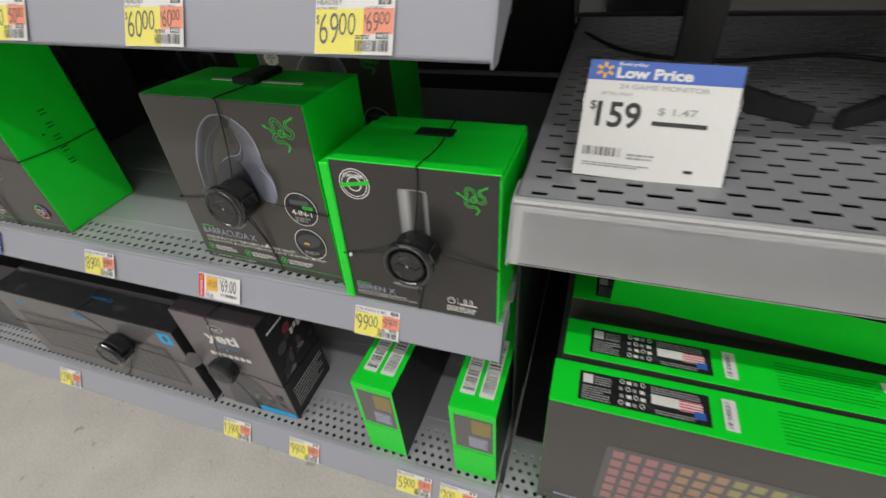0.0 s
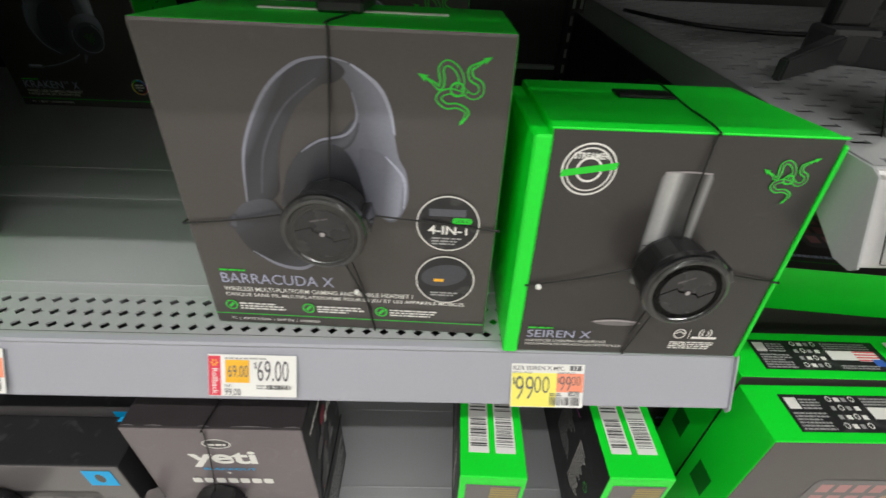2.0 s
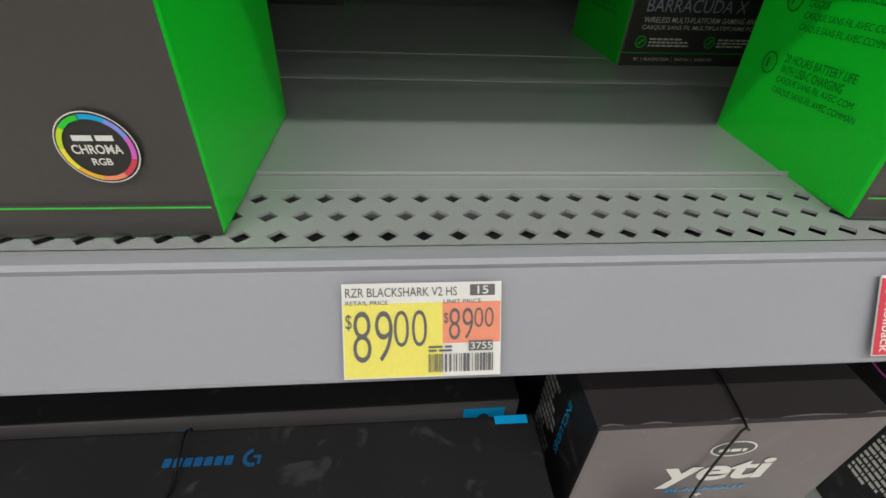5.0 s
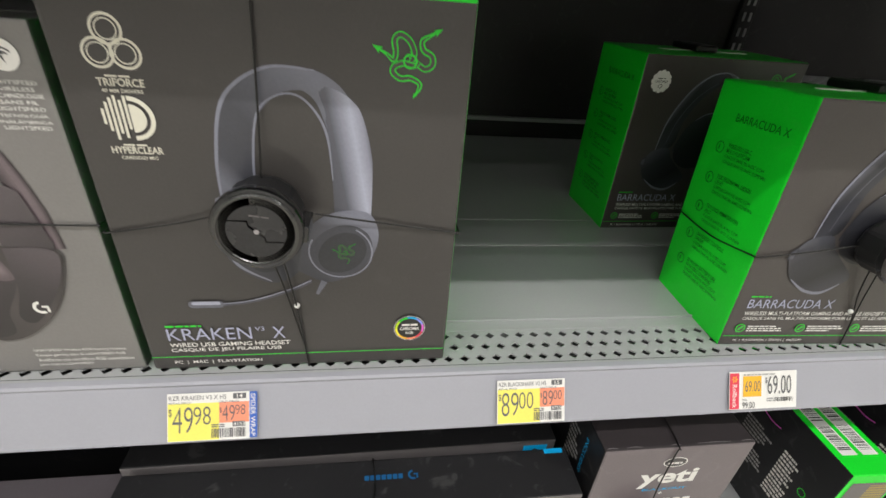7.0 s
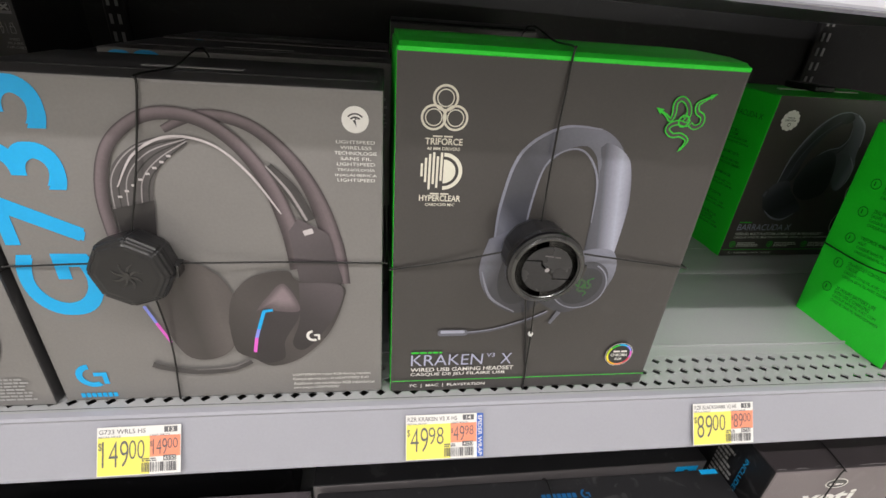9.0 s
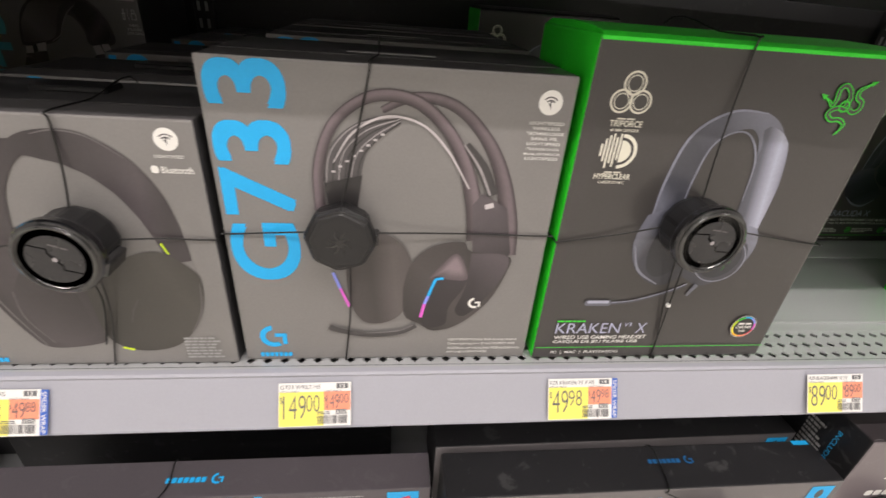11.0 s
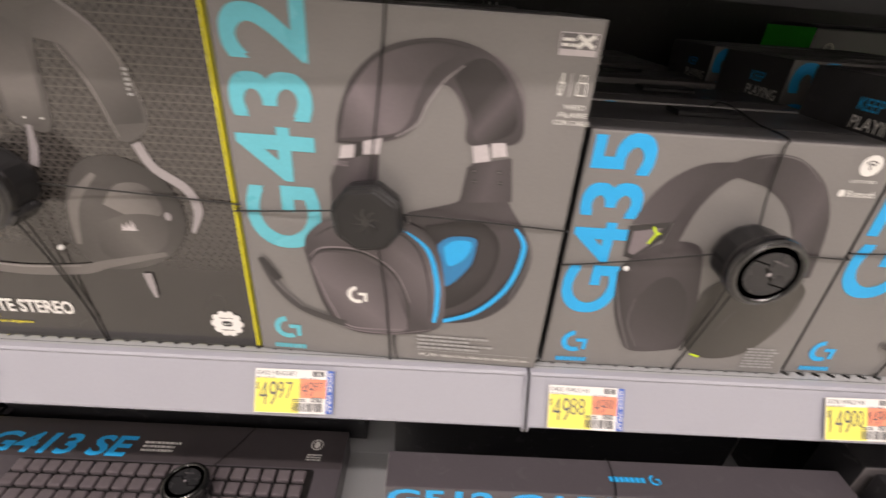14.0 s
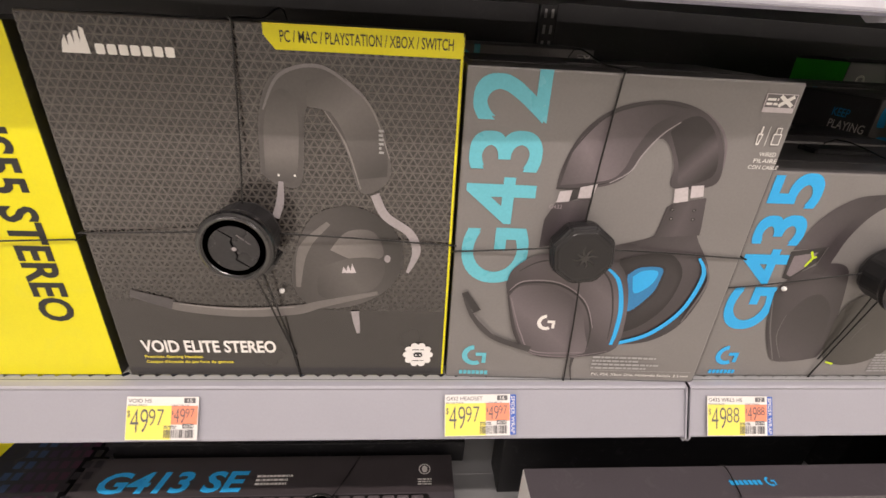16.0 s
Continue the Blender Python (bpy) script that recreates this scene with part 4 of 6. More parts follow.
    part("lid", extrude_x([(0.0006, h - 0.0004), (0.004, h + 0.0016), (0.020, h + 0.0034), (0.055, h + 0.0044), (d - 0.012, h + 0.0034), (d - 0.001, h - 0.0004)], 0.0014, w - 0.0014), lid, ob, "slightly bulging lid")
    return ob


kr = kraken_box(pose(0.4185, 0.0125, Z, 0, 0, 0.3))
security_wrap(kr, 0.198, 0.2388, 0.108, 0.0880, 0.1240, "round", 0.092, 0.101, 0.107, 0.108, turn=8, bead=(0.098, 0.0545))
# rear lid is black, not green: the shelf's shade put into its colour
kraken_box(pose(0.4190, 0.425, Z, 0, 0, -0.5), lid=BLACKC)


def barracuda_box(m):
    w, h, d = 0.190, 0.197, 0.098
    ob = carton("headset_box", m, w, h, d, CHAR, GREEN, GREEN, "charcoal and green boxed wireless gaming headset standing on the shelf", "headset box", "boxed headsets", 0.002)
    p = Print()
    snake_mark(p, 0.143, 0.1520, 0.034, 0.033)
    p.bars(0.0115, 0.0470, 0.017, 0.0024, 1, INK_GREEN, 0)
    p.text("BARRACUDA X", 0.0115, 0.0370, 0.075, 0.0082, LILAC, -0.004)
    p.text("WIRELESS MULTI-PLATFORM GAMING AND MOBILE HEADSET /", 0.0115, 0.0302, 0.128, 0.0036, WHITE, 0.006)
    p.text("CASQUE SANS FIL MULTIPLATEFORME POUR LE JEU ET LES APPAREILS MOBILES", 0.0115, 0.0250, 0.163, 0.0036, WHITE, 0.006)
    leaf_dots(p, (0.0135, 0.067, 0.1175), 0.0176)
    for x in (0.0195, 0.073, 0.1235):
        p.bars(x, 0.0145, 0.034, 0.0066, 3, WHITE, 0.4, seed=int(x * 1000))
    p.rect(0.001, 0.0098, w - 0.001, 0.0104, INK_GREEN)
    p.text("PC  |  PLAYSTATION  |  SWITCH  |  ANDROID", 0.0115, 0.0040, 0.062, 0.0028, WHITE, 0.006)
    for cz in (0.0905, 0.048):
        p.ellipse(0.1605, cz, 0.0192, 0.0192, WHITE)
        p.ellipse(0.1605, cz, 0.0184, 0.0184, BLACKC)
    p.rect(0.149, 0.096, 0.171, 0.101, SMOKE[2])
    p.round_rect(0.163, 0.0912, 0.175, 0.0952, 0.0018, INK_GREEN)
    p.text("USB-C", 0.1645, 0.0922, 0.009, 0.0020, INK)
    p.text("4-IN-1", 0.1485, 0.0835, 0.024, 0.0062, WHITE, 0.02)
    p.bars(0.151, 0.0760, 0.019, 0.006, 3, PALE, 0.3)
    p.ellipse(0.1595, 0.052, 0.0150, 0.0085, SMOKE[1], 12)
    p.rect(0.153, 0.0470, 0.1595, 0.0492, AMBER)
    p.bars(0.151, 0.0352, 0.019, 0.004, 2, PALE, 0.3)
    p.done("box_print", ob)
    p = Print(0.0004)
    p.blob([(0.0938, 0.1827), (0.1063, 0.1807), (0.1198, 0.1712), (0.1267, 0.1586), (0.1292, 0.1436), (0.1314, 0.1309), (0.1357, 0.1212), (0.1362, 0.1039), (0.129, 0.0906), (0.1209, 0.0918), (0.1121, 0.1022), (0.0954, 0.135), (0.1049, 0.1436), (0.1095, 0.1531), (0.1075, 0.1662), (0.1009, 0.1757)], gradient((0.098, 0.140), (0.134, 0.150), ((0, 0.075), (0.45, 0.115), (0.85, 0.235), (1, 0.120)), SMOKETINT))
    p.blob([(0.0403, 0.099), (0.0449, 0.1318), (0.0601, 0.1619), (0.0775, 0.1779), (0.0938, 0.1827), (0.1047, 0.1768), (0.0995, 0.1706), (0.0905, 0.1681), (0.0766, 0.1555), (0.0643, 0.133), (0.059, 0.1039)], gradient((0.048, 0.142), (0.072, 0.128), ((0, 0.110), (0.25, 0.030), (0.7, 0.045), (1, 0.018)), SMOKETINT))
    p.stroke([(0.0403, 0.099), (0.0449, 0.1318), (0.0601, 0.1619), (0.0775, 0.1779), (0.0938, 0.1824), (0.1064, 0.1804)], [0.0008, 0.0018, 0.0020, 0.0018, 0.0012, 0.0006], SMOKE[4])
    p.stroke([(0.0502, 0.1051), (0.0565, 0.1325), (0.0708, 0.1567), (0.0896, 0.1722)], [0.0006, 0.0014, 0.0012, 0.0006], SMOKE[2])
    p.stroke([(0.1079, 0.1797), (0.1205, 0.1704), (0.1267, 0.1586), (0.1293, 0.1442)], [0.0010, 0.0022, 0.0020, 0.0010], SMOKE[5])
    p.shaded([(0.1087, 0.1509), (0.1014, 0.1402), (0.0842, 0.1327), (0.0722, 0.1187), (0.0638, 0.097)], [0.004, 0.009, 0.010, 0.010, 0.006], 0.03, 0.075, 6, 0.2, True)
    p.stroke([(0.1075, 0.1662), (0.1093, 0.1531), (0.1026, 0.1434), (0.0872, 0.139), (0.0747, 0.1288), (0.0651, 0.1078)], [0.0006, 0.0012, 0.0014, 0.0012, 0.0008, 0.0006], SMOKE[4])
    p.blob([(0.0623, 0.1059), (0.0733, 0.1287), (0.0891, 0.1372), (0.102, 0.1339), (0.1102, 0.1126), (0.1094, 0.0873), (0.0861, 0.078), (0.0668, 0.088)], gradient((0.070, 0.125), (0.100, 0.080), ((0, 0.040), (0.4, 0.016), (1, 0.010)), SMOKETINT))
    p.blob([(0.1097, 0.136), (0.1219, 0.1335), (0.1336, 0.1194), (0.1343, 0.1019), (0.1272, 0.0915), (0.1184, 0.0954), (0.1093, 0.116)], gradient((0.108, 0.115), (0.135, 0.112), ((0, 0.085), (0.55, 0.130), (0.9, 0.290), (1, 0.150)), SMOKETINT))
    p.stroke([(0.1238, 0.132), (0.1341, 0.1184), (0.1338, 0.0994)], [0.0006, 0.0020, 0.0006], SMOKE[5])
    p.blob([(0.0277, 0.0824), (0.0319, 0.0919), (0.0401, 0.0992), (0.0552, 0.1012), (0.0637, 0.0891), (0.0859, 0.0680), (0.0796, 0.0592), (0.0659, 0.0524), (0.0503, 0.0549), (0.0355, 0.0650)], gradient((0.036, 0.098), (0.066, 0.052), ((0, 0.085), (0.3, 0.030), (0.7, 0.016), (1, 0.050)), SMOKETINT))
    p.stroke([(0.0373, 0.0641), (0.0521, 0.0543), (0.0676, 0.0521), (0.081, 0.0603)], [0.0006, 0.0024, 0.0026, 0.0008], SMOKE[4])
    p.dome([(0.0259, 0.0813), (0.0276, 0.0885), (0.0324, 0.0903), (0.0312, 0.0803)], 0.04, 0.10, (0.0293, 0.0852), 3, 0.6, True)
    p.done("headset_picture", ob, "smoky grey-blue headset picture")
    p = Print()
    p.text("BARRACUDA X", 0.030, 0.168, 0.055, 0.006, GREEN_DARK, -0.004)
    for k, s in enumerate(("WIRELESS USB-C / MULTI-PLATFORM", "250G ERGONOMIC DESIGN / LIGHT", "TRIFORCE 40MM DRIVERS / HAUT", "ON-HEADSET CONTROLS / CASQUE", "20 HOURS BATTERY LIFE / WITH USB-C CHARGING")):
        zz = 0.146 - k * 0.026
        p.ring(0.023, zz, 0.0048, 0.0006, GREEN_DARK, n=18)
        p.rect(0.0215, zz - 0.002, 0.0225, zz + 0.002, GREEN_DARK)
        a, b = s.split(" / ")
        p.text(a, 0.032, zz + 0.002, 0.0019 * len(a), 0.0034, GREEN_DARK, 0.002)
        p.text(b, 0.032, zz - 0.0025, 0.0019 * len(b), 0.0034, GREEN_DARK, 0.002)
        for line in range(2):
            p.text("CASQUE SANS FIL AVEC COMMANDES"[: 24 + 3 * line], 0.032, zz - 0.0068 - 0.0045 * line, 0.044 + 0.004 * line, 0.0030, GREEN_DARK, 0.0)
    p.done("side_print", ob, "dark green small print", turn=on_left(d))
    part("hang_slot", block(0.045, 0.155, 0.052, 0.0565, h, h + 0.0008), PAPER, ob, "white card edge of the hanging flap")
    part("hang_tab", block(0.082, 0.108, 0.04, 0.088, h + 0.0002, h + 0.007, 0.0015, 1), PLASTIC, ob, "black plastic hanging tab")
    return ob


ba = barracuda_box(pose(0.8460, 0.0195, Z, -3.2, 0, -2.0))
security_wrap(ba, 0.190, 0.197, 0.098, 0.0930, 0.0985, "round", 0.098, 0.112, 0.083, 0.088, turn=-12, bead=(0.102, 0.036))
ba2 = barracuda_box(pose(0.834, 0.225, Z, 0, 0, 2.0))
p = Print(0.0006)
for k in range(12):
    p.ellipse(0.0225 + 0.0085 * math.cos(k * math.pi / 6), 0.171 + 0.0085 * math.sin(k * math.pi / 6), 0.003, 0.003, WHITE, n=10)
p.ellipse(0.0225, 0.171, 0.0095, 0.0095, WHITE)
p.text("CERTIFIED", 0.0155, 0.170, 0.014, 0.0022, INK, 0.01)
p.bars(0.018, 0.1735, 0.009, 0.0015, 1, INK, 0)
p.ring(0.0225, 0.1665, 0.0022, 0.0006, INK, n=14)
p.done("seal_sticker", ba2, "white scalloped seal sticker")


def seiren_box(m):
    w, h, d = 0.153, 0.157, 0.112
    ob = carton("microphone_box", m, w, h, d, SEIRENC, GREEN, GREEN, "charcoal and green boxed streaming microphone standing on the shelf", "microphone box", "", 0.0015)
    for x0, x1 in ((-0.0095, 0.0004), (w - 0.0004, w + 0.0018)):
        bm = block(x0, x1, -0.002, d * 0.97, 0.0, h - 0.004, 0.0012, 1)
        part("side_flap", bm, GREEN, ob, "raised green side flap")
    p = Print()
    p.ellipse(0.0225, 0.1345, 0.0150, 0.0150, WHITE)
    p.ellipse(0.0225, 0.1345, 0.0140, 0.0140, SEIRENC)
    p.ring(0.0225, 0.1345, 0.0125, 0.0008, WHITE)
    p.ring(0.0225, 0.1345, 0.0072, 0.0012, WHITE)
    p.text("STREAMER", 0.0130, 0.1405, 0.0190, 0.0036, WHITE, 0.03)
    p.poly([(0.0075, 0.1300), (0.0370, 0.1352), (0.0375, 0.1392), (0.0080, 0.1340)], INK_GREEN)
    snake_mark(p, 0.117, 0.119, 0.026, 0.026)
    p.bars(0.0056, 0.0215, 0.0165, 0.0024, 1, INK_GREEN, 0)
    p.text("SEIREN X", 0.0055, 0.0138, 0.043, 0.0064, LILAC, -0.002)
    p.text("CONDENSER STREAMING MICROPHONE", 0.0050, 0.0098, 0.055, 0.0022, WHITE)
    p.text("MICROPHONE DE DIFFUSION ELECTROSTATIQUE", 0.0050, 0.0066, 0.066, 0.0022, WHITE)
    p.ring(0.108, 0.0205, 0.0042, 0.0008, WHITE, n=20)
    p.stroke([(0.105, 0.0205), (0.108, 0.0225), (0.111, 0.0205)], 0.0008, WHITE, 2)
    p.rect(0.1143, 0.0165, 0.1147, 0.0245, WHITE)
    for k in (0.0025, 0.0045):
        p.ring(0.125, 0.0215, k, 0.0008, WHITE, 120, 240, n=10)
        p.ring(0.125, 0.0215, k, 0.0008, WHITE, -60, 60, n=10)
    p.rect(0.1165, 0.0165, 0.1335, 0.0185, WHITE)
    p.bars(0.103, 0.0075, 0.031, 0.007, 4, WHITE, 0.2)
    p.done("box_print", ob)
    p = Print(0.0004)
    p.round_rect(0.0625, 0.060, 0.0915, 0.1345, 0.004, gradient((0.0625, 0.1), (0.0915, 0.1), ((0, 0.06), (0.10, 0.30), (0.28, 0.44), (0.44, 0.10), (0.55, 0.045), (0.80, 0.035), (0.92, 0.26), (1, 0.06)), (1, 1, 1)))
    p.rect(0.0640, 0.0880, 0.0900, 0.0888, TONE[2])
    p.stroke([(0.064, 0.1345), (0.077, 0.1352), (0.090, 0.1345)], 0.0010, TONE[6], 4)
    p.blob([(0.0460, 0.0285), (0.0580, 0.0310), (0.0740, 0.0300), (0.0790, 0.0280), (0.0720, 0.0260), (0.0560, 0.0260)], TONE[5])
    p.stroke([(0.048, 0.0290), (0.062, 0.0300), (0.076, 0.0290)], 0.0010, TONE[7], 4)
    p.done("microphone_picture", ob, "grey microphone picture")
    part("lid_front", block(-0.001, w + 0.001, -0.0006, 0.002, h - 0.0012, h + 0.0002, 0.0004, 1), GREEN, ob, "green lid edge")
    part("hang_tab", block(0.055, 0.092, 0.066, 0.083, h, h + 0.0022, 0.0008, 1), PLASTIC, ob, "black plastic hanging tab")
    return ob


se = seiren_box(pose(1.0575, -0.001, Z, -4.5, 0, -0.5))
security_wrap(se, 0.153, 0.157, 0.112, 0.0800, 0.0780, "round", 0.084, 0.074, 0.058, 0.066, turn=-25, bead=(0.0065, 0.0575))


# ---- grey headset boxes ----
def big_model(p, s, x0, z0, x1, z1, material):
    o = 0.0011
    for dx, dz in ((0, 0), (o, o), (-o, o), (o, -o), (-o, -o)):
        p.text(s, x0 + o + dx, z0 + o + dz, x1 - x0 - 2 * o, z1 - z0 - 2 * o, material, turn=90)


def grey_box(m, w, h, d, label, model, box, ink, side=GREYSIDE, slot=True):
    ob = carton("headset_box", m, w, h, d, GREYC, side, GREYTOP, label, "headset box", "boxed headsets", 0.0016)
    p = Print()
    big_model(p, model, *box, ink)
    round_mark(p, 0.0215, 0.0225, 0.0098, ink)
    maker_bars(p, 0.0105, 0.0035, 0.0235, 0.0050, ink)
    p.done("box_print", ob)
    if slot:
        bm = block(w * 0.36, w * 0.62, d * 0.42, d * 0.47, h, h + 0.0008, 0.0002, 1)
        part("hang_slot", bm, PALE, ob, "pale slot edge of the hanging flap")
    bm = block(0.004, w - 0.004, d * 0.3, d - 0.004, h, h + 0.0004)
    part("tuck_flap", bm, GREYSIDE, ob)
    return ob


def g733_box(m):
    w, h, d = 0.212, 0.213, 0.098
    ob = grey_box(m, w, h, d, "grey boxed wireless headset with large cyan model number", "G733", (0.003, 0.072, 0.0465, h - 0.001), CYAN)
    p = Print(0.0006)
    wireless_mark(p, 0.197, 0.1975, 0.0072)
    for k, s in enumerate(("LIGHTSPEED", "WIRELESS", "TECHNOLOGIE", "SANS FIL", "LIGHTSPEED", "TECNOLOGÍA", "INALÁMBRICA", "LIGHTSPEED")):
        wd = 0.0021 * len(s)
        p.text(s, 0.197 - wd / 2, 0.1845 - k * 0.0031, wd, 0.0019, WHITE)
    for k, s in enumerate(("LIGHTSPEED Wireless RGB Gaming Headset", "Casque gaming sans fil LIGHTSPEED RVB", "Audífonos con micrófono RGB inalámbricos", "para juegos LIGHTSPEED")):
        p.text(s, 0.150, 0.0175 - k * 0.0040, 0.00142 * len(s), 0.0026, WHITE)
    p.done("small_print", ob)
    p = Print(0.0004, tint=(1.14, 0.90, 1.0))
    p.shaded([(0.0991, 0.1884), (0.1181, 0.1965), (0.1414, 0.1925), (0.1609, 0.1752), (0.1744, 0.1510), (0.1824, 0.1200), (0.1848, 0.0938)], [0.004, 0.006, 0.007, 0.008, 0.010, 0.013, 0.014], 0.040, 0.13, 7, 0.2)
    p.stroke([(0.0748, 0.1423), (0.0794, 0.1632), (0.0925, 0.1766), (0.1094, 0.1832)], [0.022, 0.021, 0.014, 0.004], TONE[3])
    for k in range(6):
        o = k * 0.0036
        p.stroke([(0.0655 + o, 0.1420), (0.0690 + o, 0.1630 - o * 0.2), (0.0850 + o * 0.6, 0.1795 - o * 0.5), (0.1100, 0.1850 - o * 0.15)], 0.0007, TONE[6] if k % 2 == 0 else TONE[1])
    for k in range(8):
        p.rect(0.0690 + 0.0042 * k, 0.1500 + 0.0034 * k, 0.0712 + 0.0042 * k, 0.1513 + 0.0034 * k, TONE[7])
    p.shaded([(0.0614, 0.1197), (0.0612, 0.1511), (0.0695, 0.1770), (0.0851, 0.1921), (0.1015, 0.1970), (0.1201, 0.1933), (0.1368, 0.1797), (0.1496, 0.1587), (0.1582, 0.1311), (0.1626, 0.1057)], [0.007, 0.007, 0.0065, 0.0065, 0.007, 0.0075, 0.008, 0.009, 0.011, 0.014], 0.042, 0.15, 7, 0.25)
    p.stroke([(0.0704, 0.1565), (0.0823, 0.1749), (0.1011, 0.1849), (0.1219, 0.1816), (0.1387, 0.1664), (0.1539, 0.1423)], [0.0006, 0.0013, 0.0014, 0.0013, 0.0015, 0.0008], TONE[7])
    p.stroke([(0.1497, 0.1708), (0.1608, 0.1562), (0.1697, 0.1383)], [0.004, 0.008, 0.007], TONE[2])
    p.stroke([(0.1481, 0.1708), (0.1591, 0.1562), (0.1680, 0.1383)], [0.0008, 0.0016, 0.0014], TONE[6])
    p.poly([(0.0647, 0.1434), (0.0873, 0.1491), (0.0829, 0.1198), (0.0666, 0.1224)], TONE[1])
    p.poly([(0.1571, 0.1311), (0.1628, 0.1396), (0.1801, 0.1299), (0.1872, 0.0967), (0.1801, 0.0791), (0.1613, 0.0912)], gradient((0.158, 0.130), (0.186, 0.085), ((0, 0.085), (0.5, 0.060), (1, 0.030)), (1.10, 0.92, 1.03)))
    p.stroke([(0.1655, 0.1300), (0.1710, 0.1318)], 0.0034, TONE[7], 1)
    p.blob([(0.0836, 0.1116), (0.0963, 0.1116), (0.1110, 0.1032), (0.1193, 0.0890), (0.1210, 0.0689), (0.1147, 0.0458), (0.1022, 0.0361), (0.0869, 0.0368), (0.0788, 0.0502), (0.0755, 0.0703), (0.0765, 0.0926)], gradient((0.076, 0.080), (0.121, 0.085), ((0, 0.060), (0.35, 0.045), (0.7, 0.095), (1, 0.075)), (1.08, 0.94, 0.93)))
    p.blob([(0.1142, 0.0662), (0.1192, 0.0862), (0.1329, 0.1002), (0.1534, 0.1043), (0.1602, 0.0970), (0.1861, 0.0938), (0.1872, 0.0819), (0.1764, 0.0552), (0.1572, 0.0348), (0.1383, 0.0282), (0.1269, 0.0348), (0.1158, 0.0428)], gradient((0.115, 0.050), (0.170, 0.100), ((0, 0.030), (0.4, 0.060), (1, 0.035)), (1.08, 0.94, 0.93)))
    p.blob([(0.1346, 0.0728), (0.1509, 0.0942), (0.1588, 0.0795), (0.1576, 0.0678), (0.1480, 0.0502), (0.1454, 0.0339), (0.1281, 0.0347)], gradient((0.130, 0.045), (0.156, 0.090), ((0, 0.022), (0.5, 0.030), (1, 0.045)), (1.10, 0.92, 1.03)))
    p.dome([(0.1323, 0.0744), (0.1394, 0.0844), (0.1509, 0.0949), (0.1595, 0.0752), (0.1460, 0.0740), (0.1392, 0.0766)], 0.09, 0.20, (0.1500, 0.0870), 5, 0.7)
    p.blob([(0.1601, 0.0956), (0.1861, 0.0932), (0.1812, 0.0700), (0.1620, 0.0436), (0.1526, 0.0471), (0.1587, 0.0678)], gradient((0.155, 0.050), (0.183, 0.090), ((0, 0.022), (0.5, 0.040), (1, 0.080)), (1.10, 0.92, 1.03)))
    p.stroke([(0.0665, 0.0790), (0.0710, 0.0660)], 0.0020, VIOLET, 1)
    p.stroke([(0.0710, 0.0660), (0.0768, 0.0505)], 0.0020, PINK, 1)
    p.stroke([(0.1368, 0.0740), (0.1322, 0.0600)], 0.0022, CYAN, 1)
    p.stroke([(0.1322, 0.0600), (0.1300, 0.0530)], 0.0022, VIOLET, 1)
    p.stroke([(0.1300, 0.0530), (0.1277, 0.0410)], 0.0022, PINK, 1)
    p.stroke([(0.1365, 0.0742), (0.1425, 0.0752)], 0.0020, CYAN, 1)
    round_mark(p, 0.1664, 0.0540, 0.0046, WHITE)
    p.stroke([(0.1246, 0.0334), (0.1108, 0.0267), (0.0885, 0.0250), (0.0692, 0.0291), (0.0620, 0.0324)], [0.004, 0.0042, 0.0042, 0.0042, 0.005], TONE[2])
    p.stroke([(0.1246, 0.0351), (0.1108, 0.0284), (0.0885, 0.0267)], [0.0004, 0.0009, 0.0004], TONE[5])
    p.done("headset_picture", ob, "dark headset picture with pink and blue light bars")
    p = Print()
    p.text("KEEP", 0.050, h - 0.022, 0.020, 0.0080, CYAN, 0.01)
    p.text("PLAYING", 0.050, h - 0.034, 0.042, 0.0085, WHITE, 0.01)
    p.bars(0.02, 0.03, 0.06, 0.07, 12, PALE, seed=9)
    p.done("side_print", ob, turn=on_left(d))
    return ob


g7 = g733_box(pose(0.2005, 0.0145, Z))
security_wrap(g7, 0.212, 0.213, 0.098, 0.0745, 0.1130, "spider", 0.092, 0.073, 0.107, 0.110, turn=5)
g733_box(pose(0.2065, 0.146, Z, 0, 0, 0.6))
g733_box(pose(0.2040, 0.264, Z, 0, 0, -0.5))


